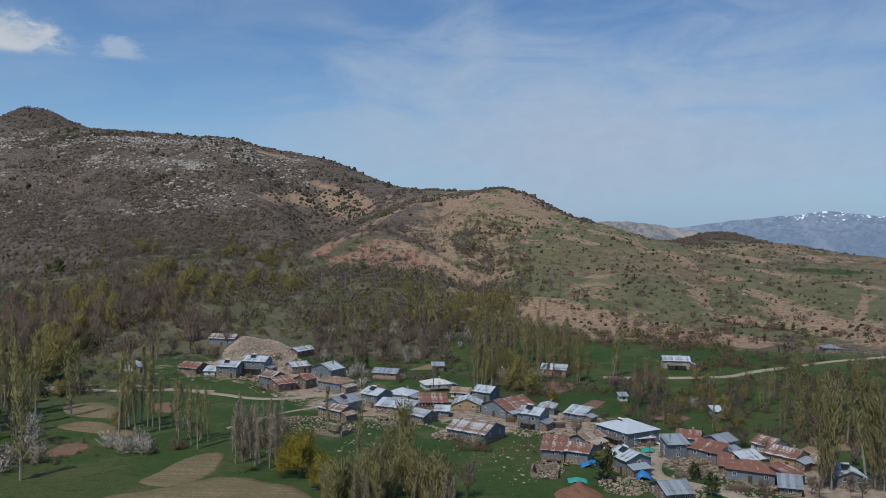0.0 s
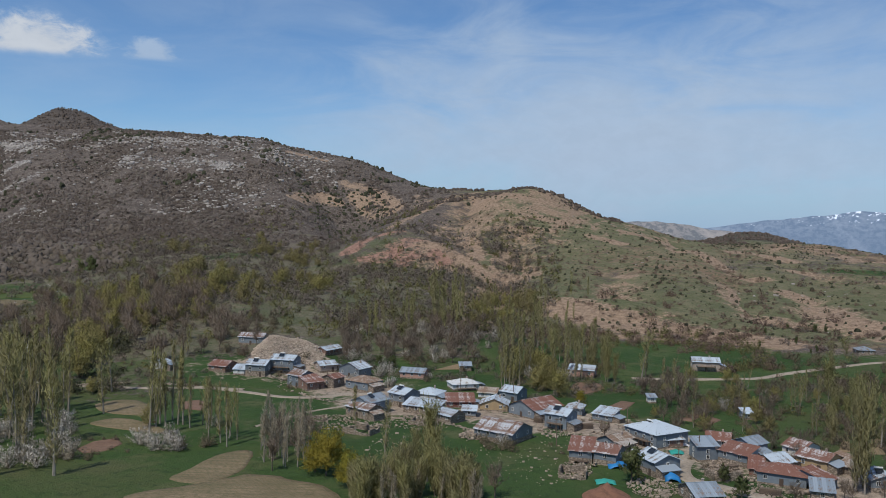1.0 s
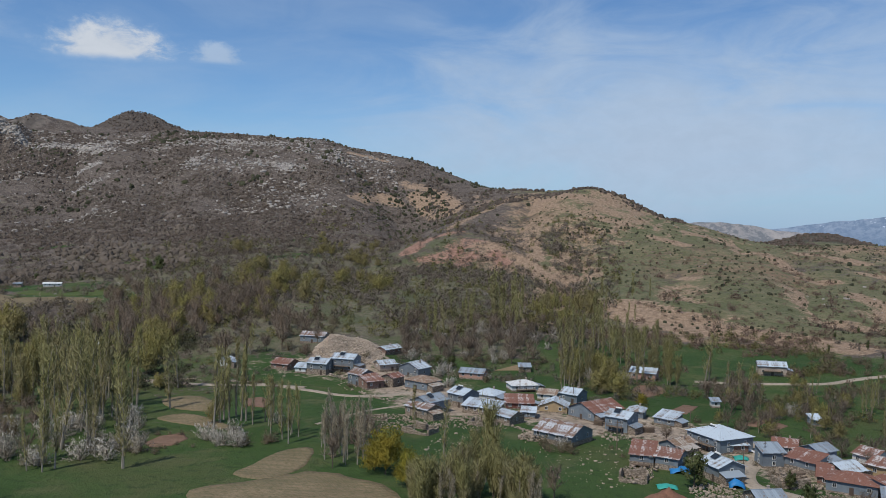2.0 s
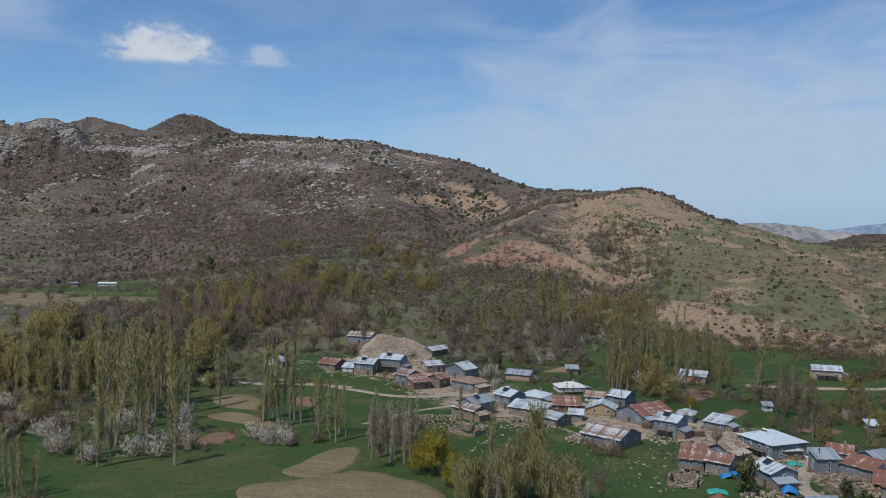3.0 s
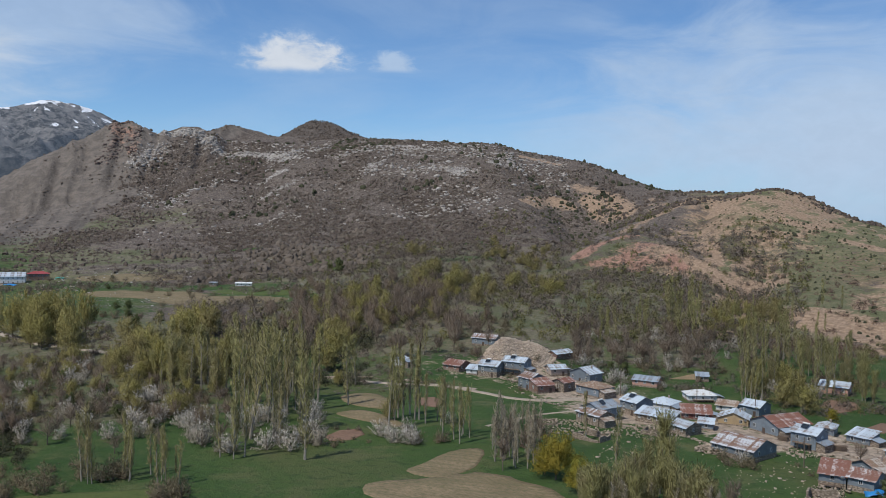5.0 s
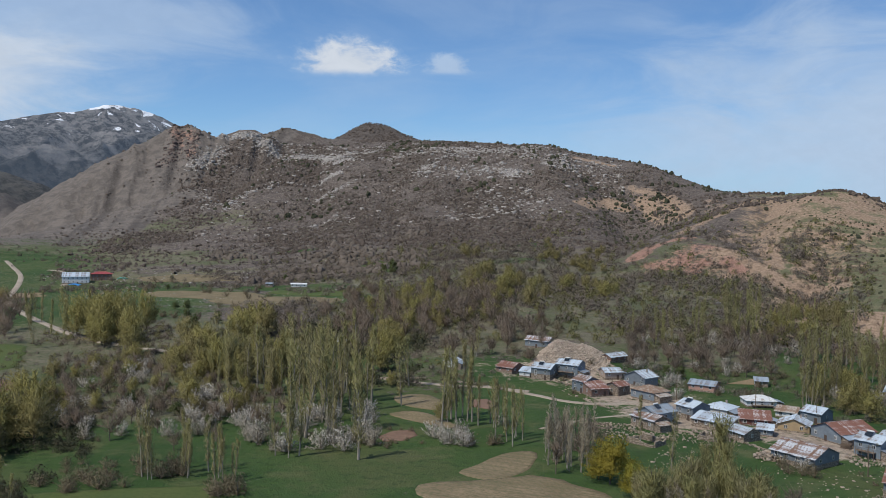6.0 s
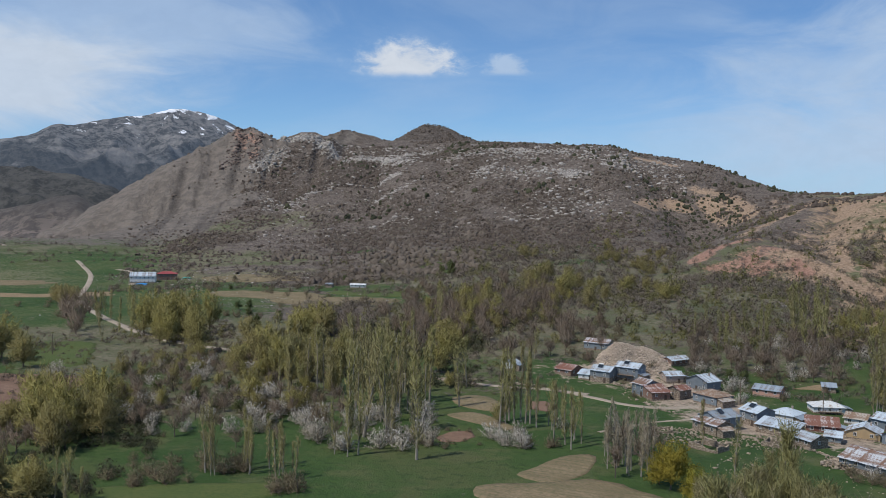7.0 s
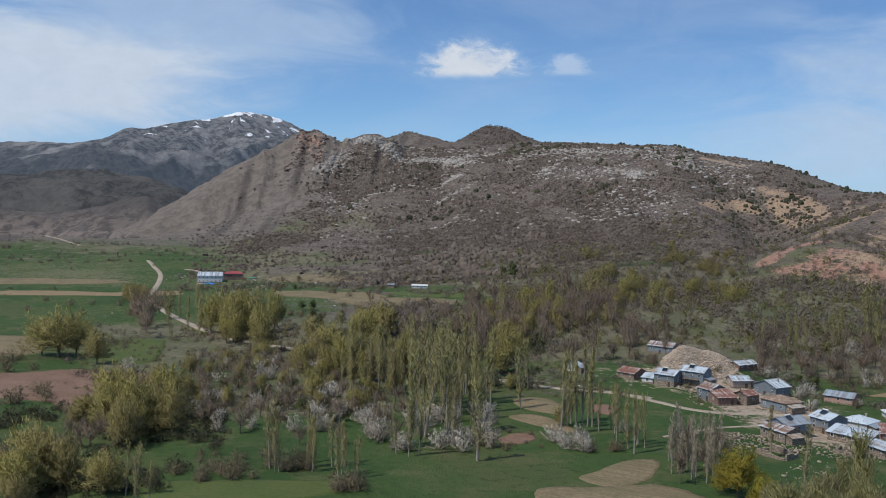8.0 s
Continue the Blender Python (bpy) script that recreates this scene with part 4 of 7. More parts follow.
# fields
field([(-73.2, 206.5), (-70.8, 215.7), (-68.2, 228.7), (-61.5, 235.3), (-58.3, 229.3), (-57.3, 216.6), (-61.4, 206.0), (-66.1, 203.7)], "stubble")
field([(-77.8, 192.3), (-67.9, 200.9), (-60.5, 207.5), (-53.8, 214.1), (-46.3, 212.4), (-37.6, 203.6), (-32.1, 191.7), (-52.3, 179.8), (-69.4, 180.7)], "stubble")
field([(-107.8, 231.3), (-106.4, 239.2), (-102.0, 243.8), (-98.2, 237.8), (-99.5, 230.5), (-103.9, 226.7)], "earth")
field([(-118.4, 261.3), (-112.8, 269.5), (-101.9, 264.6), (-90.5, 254.4), (-92.2, 250.3), (-110.6, 256.2)], "stubble")
field([(-127.8, 287.1), (-122.2, 296.6), (-113.3, 294.0), (-99.8, 275.9), (-108.4, 272.2), (-118.6, 274.6)], "stubble")
field([(-100.0, 295.3), (-95.2, 298.6), (-89.7, 292.6), (-88.8, 281.8), (-95.5, 283.0)], "earth")
field([(39.5, 333.5), (45.2, 348.5), (53.1, 346.9), (54.2, 336.8), (45.5, 325.4)], "earth")
field([(47.6, 299.5), (56.6, 314.5), (61.1, 312.0), (54.7, 298.2)], "earth")
field([(75.8, 280.9), (83.0, 290.8), (84.8, 286.4), (78.3, 278.1)], "earth")
field([(70.5, 285.6), (78.1, 296.4), (81.3, 293.8), (74.2, 283.4)], "earth")
field([(115.7, 248.1), (125.5, 267.9), (132.6, 264.9), (123.6, 247.4)], "tan")
field([(107.9, 249.3), (114.6, 263.4), (116.5, 261.3), (110.8, 249.0)], "tan")
field([(-14.2, 365.9), (-4.6, 378.4), (1.9, 377.2), (-3.7, 368.2)], "tan")
field([(85.6, 246.1), (92.6, 248.4), (90.5, 241.7), (84.3, 241.3)], "stubble")
field([(-329.0, 210.0), (-318.1, 227.5), (-306.2, 240.1), (-272.6, 246.7), (-256.0, 233.4), (-252.4, 212.3), (-248.5, 190.4), (-265.2, 189.7), (-291.7, 186.2)], "earth")
field([(-646.7, 417.3), (-606.6, 453.8), (-560.4, 476.2), (-532.6, 516.0), (-512.9, 495.8), (-565.4, 448.0), (-623.0, 402.0)], "tan")
field([(-722.7, 466.3), (-703.1, 502.3), (-644.8, 541.5), (-621.7, 522.1), (-690.6, 445.6)], "stubble")
field([(-425.0, 274.3), (-418.0, 292.0), (-386.6, 289.4), (-359.3, 256.9), (-369.4, 238.5)], "stubble")
field([(-350.5, 278.0), (-366.1, 315.0), (-339.5, 317.5), (-297.8, 272.0), (-313.9, 260.9)], "meadow")
field([(-532.2, 629.4), (-504.1, 662.4), (-457.5, 671.2), (-441.6, 648.0), (-498.5, 605.1)], "stubble")
field([(-461.4, 539.0), (-432.0, 568.0), (-371.4, 569.1), (-363.1, 540.8), (-412.0, 527.5)], "stubble")
field([(-377.1, 523.6), (-347.3, 555.9), (-293.7, 547.7), (-285.7, 524.5), (-340.6, 507.4)], "stubble")
field([(-367.2, 579.0), (-346.1, 606.0), (-301.2, 589.4), (-288.1, 562.1), (-332.5, 565.0)], "meadow")
field([(-381.5, 733.5), (-381.3, 769.8), (-355.9, 768.8), (-330.8, 727.3), (-335.6, 689.3), (-351.8, 687.8)], "meadow")
field([(-162.8, 140.4), (-144.2, 158.8), (-119.9, 172.3), (-120.5, 159.5), (-143.1, 135.9)], "meadow")

# ---- houses ----
HOUSE_SPOTS, HOUSE_PLANS, HOUSES = [], [], []


def roof_slope(roof, mat, a, b, c, d, up, step=0.95):
    """Metal sheets side by side on the slope a-b (eave) to d-c (ridge), every other one lapping over its neighbour."""
    a, b, c, d = Vector(a), Vector(b), Vector(c), Vector(d)
    n = max(2, round((b - a).length / step))
    lift, along_eave = Vector(up).normalized(), (b - a) / n
    bm = bmesh.new()
    prism(bm, [along_eave * u + lift * h for u, h in ((0, 0), (1.02, 0), (1.02, 0.05), (0.56, 0.05), (0.53, 0.11), (0.47, 0.11), (0.44, 0.05), (0, 0.05))], d - a)
    bmesh.ops.recalc_face_normals(bm, faces=bm.faces)
    me = bpy.data.meshes.new("roof_sheet")
    bm.to_mesh(me)
    bm.free()
    me.materials.append(mat)
    for k in range(n):
        ob = new("roof_sheet", me)
        ob.parent = roof
        ob.location = a + along_eave * k + lift * (0.03 * (k % 2) + random.uniform(0, 0.02)) + (a - d).normalized() * random.uniform(-0.05, 0.12)


def window_at(parent, x, y, z, w, h, out):
    """A framed window with a sill and a pane, on a wall that faces out."""
    ox, oy = out
    tx, ty = -oy, ox
    bm = bmesh.new()

    def bar(u0, u1, v0, v1, t0, t1):
        xs = sorted((x + tx * u0 + ox * t0, x + tx * u1 + ox * t1))
        ys = sorted((y + ty * u0 + oy * t0, y + ty * u1 + oy * t1))
        box(bm, xs[0], ys[0], z + v0, xs[1], ys[1], z + v1)

    f = 0.11
    bar(-w / 2, w / 2, 0, f, -0.05, 0.07), bar(-w / 2, w / 2, h - f, h, -0.05, 0.06)
    bar(-w / 2, -w / 2 + f, f, h - f, -0.05, 0.06), bar(w / 2 - f, w / 2, f, h - f, -0.05, 0.06)
    bar(-0.04, 0.04, f, h - f, -0.05, 0.055)
    ob = part("window", bm, WINDOW_FRAME, parent)
    bm = bmesh.new()
    bar(-w / 2 + f, w / 2 - f, f, h - f, -0.04, 0.02)
    part("pane", bm, GLASS, ob)


def house(x, y, yaw, length, width, tall, roof, wall, metal, name="village_house", label=""):
    """A village house: length along its front, width to the back; tall is the wall's height."""
    tall, base = max(tall, 2.2), ground(x, y)
    c, s = math.cos(radians(yaw)), math.sin(radians(yaw))
    corners = [ground(x + u * c - v * s, y + u * s + v * c) for u in (-length / 2, length / 2) for v in (-width / 2, width / 2)]
    low = min(corners) - base - 0.4
    words = label or f"{WALL_WORDS[wall]} {SHAPE_WORDS[roof]} with a {ROOF_WORDS[metal]}"
    ob = thing(name, x, y, base, yaw, words, "house", "village houses" if name == "village_house" else "")
    L, W, e = length / 2, width / 2, 0.45
    HOUSE_SPOTS.append((x, y, 0.55 * max(length, width) + 0.5))
    plinth = 0.42 * tall if wall == "mixed" and tall > 3 else 0.5
    bm = bmesh.new()
    box(bm, -L - 0.04, -W - 0.04, low, L + 0.04, W + 0.04, plinth)
    part("foundation", bm, STONE, ob, "rough stone foundation")
    rise = (0.20 * width if roof in ("gable", "hip") else 0.20 * length if roof == "end" else 0.24 * width)
    rise = min(rise, 3.2)
    bm = bmesh.new()
    top = tall
    if roof == "gable":
        prism(bm, ((-L, -W, plinth), (-L, -W, top), (-L, 0, top + rise), (-L, W, top), (-L, W, plinth)), (2 * L, 0, 0))
    elif roof == "end":
        prism(bm, ((-L, -W, plinth), (L, -W, plinth), (L, -W, top), (0, -W, top + rise), (-L, -W, top)), (0, 2 * W, 0))
    elif roof == "shed":
        prism(bm, ((-L, -W, plinth), (-L, -W, top), (-L, W, top + rise), (-L, W, plinth)), (2 * L, 0, 0))
    else:
        box(bm, -L, -W, plinth, L, W, top)
    bmesh.ops.recalc_face_normals(bm, faces=bm.faces)
    part("wall", bm, WALLS[wall], ob)
    bm = bmesh.new()
    g, mat, seams = 0.03, ROOFS[metal], []
    if roof == "gable":
        box(bm, -L - e, -0.16, top + rise + 0.08, L + e, 0.16, top + rise + 0.17)
    elif roof == "end":
        box(bm, -0.16, -W - e, top + rise + 0.08, 0.16, W + e, top + rise + 0.17)
    elif roof == "shed":
        box(bm, -L - e, W + e - 0.1, top + rise + 0.02, L + e, W + e, top + rise * (1 + e / (2 * W)) + 0.14)
    else:
        r = max(0.0, L - W) if L > W else 0.0
        q = max(0.0, W - L) if W > L else 0.0
        A, B, C, D = (-L - e, -W - e, top), (L + e, -W - e, top), (L + e, W + e, top), (-L - e, W + e, top)
        P, Q = (-r, -q, top + rise), (r, q, top + rise)
        if r >= q:
            slopes = ((A, B, Q, P), (C, D, P, Q), (B, C, Q), (D, A, P))
        else:
            slopes = ((D, A, P, Q), (B, C, Q, P), (A, B, P), (C, D, Q))
        for sl in slopes:
            up = (Vector(sl[1]) - Vector(sl[0])).cross(Vector(sl[2]) - Vector(sl[0])).normalized()
            prism(bm, sl, up * 0.09)
            n = max(2, int((Vector(sl[1]) - Vector(sl[0])).length / 1.3))
            for k in range(1, n):
                p0 = Vector(sl[0]).lerp(Vector(sl[1]), k / n)
                p1 = Vector(sl[3] if len(sl) == 4 else sl[2]).lerp(Vector(sl[2]), k / n)
                seams.append((p0 + up * 0.1, p0.lerp(p1, 0.97) + up * 0.1))
    bmesh.ops.recalc_face_normals(bm, faces=bm.faces)
    top_part = part("roof", bm, mat, ob)
    for p0, p1 in seams:
        bm = bmesh.new()
        rod(bm, p0, p1, 0.04, 0.04, 4)
        part("seam", bm, mat, top_part)
    if roof == "gable":
        drop = rise * e / W
        roof_slope(top_part, mat, (-L - e, -W - e, top - drop + g), (L + e, -W - e, top - drop + g), (L + e, 0, top + rise + g), (-L - e, 0, top + rise + g), (0, -rise, W))
        roof_slope(top_part, mat, (L + e, W + e, top - drop + g), (-L - e, W + e, top - drop + g), (-L - e, 0, top + rise + g), (L + e, 0, top + rise + g), (0, rise, W))
    elif roof == "end":
        drop = rise * e / L
        roof_slope(top_part, mat, (L + e, -W - e, top - drop + g), (L + e, W + e, top - drop + g), (0, W + e, top + rise + g), (0, -W - e, top + rise + g), (rise, 0, L))
        roof_slope(top_part, mat, (-L - e, W + e, top - drop + g), (-L - e, -W - e, top - drop + g), (0, -W - e, top + rise + g), (0, W + e, top + rise + g), (-rise, 0, L))
    elif roof == "shed":
        drop = rise * e / (2 * W)
        roof_slope(top_part, mat, (-L - e, -W - e, top - drop + g), (L + e, -W - e, top - drop + g), (L + e, W + e, top + rise + drop + g), (-L - e, W + e, top + rise + drop + g), (0, -rise, 2 * W))
    HOUSE_PLANS.append((x, y, yaw, length, width, base + top))
    HOUSES.append(ob)
    # windows on the front and one gable, a door, a chimney
    rows = [plinth + 0.9] if tall < 4.2 else [plinth * 0.4 + 0.5, tall - 1.9]
    for z in rows:
        n = max(1, int(length / 3.2))
        for k in range(n):
            if z + 1.2 > tall - 0.1:
                z = tall - 1.35
            px = -L + length * (k + 0.5) / n
            if n > 1 and k == n // 2 and z == rows[0]:
                bm = bmesh.new()
                box(bm, px - 0.5, -W - 0.06, low + 0.4, px + 0.5, -W + 0.02, low + 2.35)
                part("door", bm, DARK_DOOR, ob, "dark wooden door")
                continue
            window_at(ob, px, -W - 0.05, z, 1.0, 1.15, (0, -1))
        m = max(1, int(width / 4.5))
        for side in (-1, 1):
            for k in range(m):
                window_at(ob, side * (L + 0.05), -W + width * (k + 0.5) / m, z, 0.9, 1.1, (side, 0))
    if roof != "shed" and len(HOUSE_PLANS) % 5 in (1, 3):
        bm = bmesh.new()
        u, v = (0.35 * L, 0.3 * W)
        box(bm, u - 0.25, v - 0.25, top + rise * 0.3, u + 0.25, v + 0.25, top + rise + 0.45)
        box(bm, u - 0.32, v - 0.32, top + rise + 0.45, u + 0.32, v + 0.32, top + rise + 0.55)
        part("chimney", bm, WALLS["plaster"], ob)
    if len(HOUSE_PLANS) % 3 == 0 and name == "village_house":
        lean_to(ob, L, W, low, tall, "tan" if metal in ("tan", "streaked") else "slate")
    return ob


def lean_to(ob, L, W, low, tall, metal):
    """A low stone store against the end of a house, under its own sheet roof."""
    wide, deep, h = 2.6, 1.4 * W, min(2.3, 0.75 * tall)
    bm = bmesh.new()
    prism(bm, ((L, -W + 0.3, low), (L, -W + 0.3, h + 0.7), (L + wide, -W + 0.3, h), (L + wide, -W + 0.3, low)), (0, deep, 0))
    bmesh.ops.recalc_face_normals(bm, faces=bm.faces)
    part("annex", bm, STONE, ob, "low stone store room")
    bm = bmesh.new()
    prism(bm, ((L, -W, h + 0.75), (L + wide + 0.4, -W, h - 0.06), (L + wide + 0.4, -W + deep + 0.6, h - 0.06), (L, -W + deep + 0.6, h + 0.75)), (0, 0, 0.08))
    bmesh.ops.recalc_face_normals(bm, faces=bm.faces)
    part("annex_roof", bm, ROOFS[metal], ob, "flat sheet roof of the store room")


def satellite_dish(x, y, z, yaw):
    ob = thing("satellite_dish", x, y, z, yaw, "white round satellite dish on a steel arm", "dish", "dishes on the houses")
    bm = bmesh.new()
    tip = Matrix.Rotation(radians(-55), 3, "X")
    rings = []
    for r, h in ((0.08, 0.0), (0.32, 0.05), (0.55, 0.17)):
        rings.append([bm.verts.new(tip @ Vector((r * math.cos(k * math.pi / 7), r * math.sin(k * math.pi / 7), h)) + Vector((0, 0, 0.9))) for k in range(14)])
    for i in range(2):
        for k in range(14):
            bm.faces.new((rings[i][k], rings[i][(k + 1) % 14], rings[i + 1][(k + 1) % 14], rings[i + 1][k]))
    bm.faces.new(rings[0])
    bmesh.ops.solidify(bm, geom=bm.faces[:], thickness=0.03)
    part("dish", bm, DISH_WHITE, ob)
    bm = bmesh.new()
    rod(bm, (0, 0, -0.6), (0, 0, 0.9), 0.04, 0.04), rod(bm, (0, 0, 0.8), (0, -0.5, 1.15), 0.02, 0.02)
    part("arm", bm, STEEL, ob)


def solar_heater(x, y, z, yaw):
    ob = thing("solar_water_heater", x, y, z, yaw, "dark solar water heater with a tank on the roof", "water heater", "solar heaters on the roofs")
    bm = bmesh.new()
    prism(bm, ((-1, -0.8, 0.25), (1, -0.8, 0.25), (1, 0.7, 1.15), (-1, 0.7, 1.15)), (0, -0.05, 0.08))
    part("panel", bm, GLASS, ob)
    bm = bmesh.new()
    rod(bm, (-1.0, 0.85, 1.4), (1.0, 0.85, 1.4), 0.26, 0.26, 12)
    part("tank", bm, DISH_WHITE, ob)
    for u in (-0.9, 0.9):
        bm = bmesh.new()
        rod(bm, (u, 0.85, -0.6), (u, 0.85, 1.2), 0.03, 0.03, 4)
        part("leg", bm, STEEL, ob)
    bm = bmesh.new()
    rod(bm, (-0.9, -0.75, -0.4), (-0.9, -0.75, 0.3), 0.03, 0.03, 4)
    rod(bm, (0.9, -0.75, -0.4), (0.9, -0.75, 0.3), 0.03, 0.03, 4)
    part("front_leg", bm, STEEL, ob)
    return ob


# the houses of the village: place, turn, length, width, wall height
house(-101.6, 400.4, -9, 11.9, 8, 3.3, "gable", "blue", "streaked")
house(-101.8, 351.3, -20, 8.3, 9, 2.2, "gable", "brick", "rusty")
house(-126.9, 348.1, -3, 5.2, 7, 3.0, "end", "white", "zinc")
house(-85.5, 346.2, -11, 8.6, 8, 4.2, "gable", "mixed", "zinc")
house(-93.1, 346.0, -5, 4.7, 5, 1.7, "shed", "white", "zinc")
house(-75.7, 351.0, -12, 9.9, 8, 5, "gable", "blue", "zinc")
house(-64.9, 329.5, -35, 6.8, 8, 4.5, "gable", "blue", "streaked")
house(-59.9, 324.2, 39, 7.5, 7, 3, "shed", "brick", "rusty")
house(-60.0, 356.5, 34, 7.5, 6.5, 2.8, "gable", "plaster", "zinc")
house(-52.5, 329.4, -28, 6.0, 7, 3.6, "end", "stone", "rusty")
house(-46.5, 350.0, -32, 10.5, 8, 3.8, "end", "blue", "zinc")
house(-39.7, 325.8, -34, 11.1, 9, 3.3, "hip", "blue", "tan")
house(-63.4, 386.0, 58, 10.9, 6, 2.1, "gable", "brick", "zinc")
house(-22.1, 350.6, -13, 10.1, 7, 2.6, "gable", "pink", "slate")
house(-34.0, 280.3, -40, 10.6, 7, 3.3, "gable", "stone", "streaked")
house(-32.8, 285.4, 57, 10.6, 8, 4.6, "gable", "blue", "slate")
house(-22.3, 299.3, -40, 7.6, 8, 4.6, "gable", "mixed", "zinc")
house(-13.8, 308.0, -22, 8.7, 9, 2.9, "hip", "white", "zinc")
house(-14.6, 287.9, -22, 13, 6, 2.6, "shed", "stone", "zinc")
house(-5.4, 276.2, -42, 6.6, 7, 2.6, "gable", "stone", "zinc")
house(-1.8, 331.1, 18, 10.5, 8, 2.0, "hip", "white", "pale")
house(8.1, 315.9, -15, 6.8, 7, 1.9, "gable", "white", "tan")
house(16.9, 312.6, -31, 7.0, 8, 3.4, "gable", "blue", "zinc")
house(-2.6, 299.3, 5, 9.7, 7, 2.2, "shed", "rustwall", "rusty")
house(0.9, 285.5, -5, 4.5, 6, 1.9, "gable", "blue", "zinc")
house(9.6, 296.4, -7, 9.4, 8, 2.4, "end", "ochre", "zinc")
house(23.2, 289.3, -48, 11.7, 14, 3.3, "end", "blue", "rusty")
house(27.7, 291.0, -9, 6.7, 9, 2.7, "end", "blue", "streaked")
house(11.0, 254.8, -34, 13, 12, 3.2, "gable", "mixed", "streaked")
house(29.8, 270.9, -33, 7.6, 7.5, 4.8, "gable", "blue", "zinc")
house(37.0, 291.6, -16, 5.4, 7, 2.6, "hip", "mixed", "zinc")
house(48.7, 362.1, -19, 10.5, 8, 3.2, "gable", "pink", "zinc")
house(46.0, 282.6, -36, 7, 6, 2.4, "shed", "blue", "zinc")
house(56.3, 254.6, -59, 13.5, 12.5, 4.2, "hip", "blue", "zinc")
house(59.0, 251.9, 16, 6.7, 7, 2.4, "shed", "brick", "zinc")
house(43.2, 248.0, -45, 6.2, 9, 2.8, "end", "blue", "tan")
house(31.8, 234.7, -13, 6.2, 8, 3.2, "shed", "mixed", "rusty")
house(38.9, 232.3, -27, 6.2, 8, 3.4, "gable", "mixed", "striped")
house(50.1, 223.7, -65, 8.2, 8, 4, "gable", "mixed", "zinc")
house(65.9, 237.9, 9, 6, 5.5, 4.2, "shed", "blue", "slate")
house(74.6, 254.0, -20, 6.6, 8, 2.1, "gable", "blue", "rusty")
house(80.0, 242.7, -56, 6.8, 6.8, 4, "end", "blue", "slate")
house(74.2, 234.2, -47, 8.5, 6, 3.4, "shed", "mixed", "rusty")
house(80.7, 218.2, -26, 11.5, 9, 3, "hip", "blue", "rusty")
house(76.0, 224.7, -19, 3.5, 7, 1.6, "shed", "brick", "rusty")
house(87.9, 213.9, 40, 5.5, 6.5, 2.8, "shed", "blue", "rusty")
house(94.7, 243.4, -56, 6.5, 8, 3, "gable", "white", "striped")
house(94.9, 231.6, -50, 8.7, 8, 3.2, "gable", "ochre", "striped")
house(102.9, 214.1, -7, 6.6, 8, 3.2, "end", "mixed", "zinc")
house(94.4, 290.3, 5, 3.2, 4, 1.8, "shed", "blue", "zinc")
house(104.9, 380.6, -7, 11.5, 8, 4, "gable", "plaster", "zinc")
house(195.1, 426.6, -3, 7.7, 8, 2.2, "hip", "stone", "slate")
house(55.5, 202.2, 13, 6.9, 9, 1.4, "gable", "stone", "slate")
house(81.9, 228.9, 28, 7.2, 8, 2.9, "gable", "stone", "zinc")
house(67.2, 313.1, 4, 2.9, 3, 1.3, "shed", "white", "slate")
house(-1.2, 367.1, 5, 4.9, 4, 1.2, "shed", "stone", "slate")
house(100.7, 230.4, -65, 8.0, 6, 1.7, "shed", "stone", "tan")
house(85.6, 206.5, -18, 5.0, 6, 1.4, "shed", "stone", "slate")
house(-190.4, 368.6, 24, 6.0, 5, 3.9, "gable", "white", "pale")
house(-559.6, 578.4, 39, 21.2, 16, 5.8, "gable", "white", "zinc", name="farm_shed", label="long white farm shed with blue-grey metal roof")
house(-554.4, 602.9, 43, 17.3, 10, 5.4, "hip", "brick", "red", name="farm_house", label="red brick farmhouse with a red metal roof")
house(-359.4, 613.3, 22, 12.8, 4, 2.8, "gable", "white", "pale", name="tunnel_shed", label="low white farm shed in the pasture")
house(-387.9, 614.6, 13, 6.1, 4, 2.9, "gable", "stone", "slate", name="field_hut", label="small dark stone hut in the pasture")

# ---- trees ----
def let_through(g, col, share):
    """Thin leaves and sprays pass on a share of the light that falls on their far side."""
    see = g.node("ShaderNodeBsdfTranslucent")
    g.put(see.inputs[0], col)
    both = g.node("ShaderNodeMixShader")
    both.inputs[0].default_value = share
    g.put(both.inputs[1], g.shader.outputs[0]), g.put(both.inputs[2], see.outputs[0])
    for n in g.tree.nodes:
        if n.type == "OUTPUT_MATERIAL":
            g.put(n.inputs[0], both.outputs[0])


def foliage(name, a, b, c, rough=0.8, through_light=0.34):
    """Small leaves or twigs; the colour varies by leaf, by tree and along the crown."""
    g = material(name, rough)
    t = island(g)
    col = g.mix(g.ramp(t, 0.15, 0.85), a, b)
    col = g.mix(g.ramp(each(g), 0.2, 1.0, 0, 0.65), col, c)
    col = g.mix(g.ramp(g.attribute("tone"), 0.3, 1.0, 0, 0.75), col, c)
    g.put(g.shader.inputs["Base Color"], col)
    if through_light:
        let_through(g, col, through_light)
    return g.m


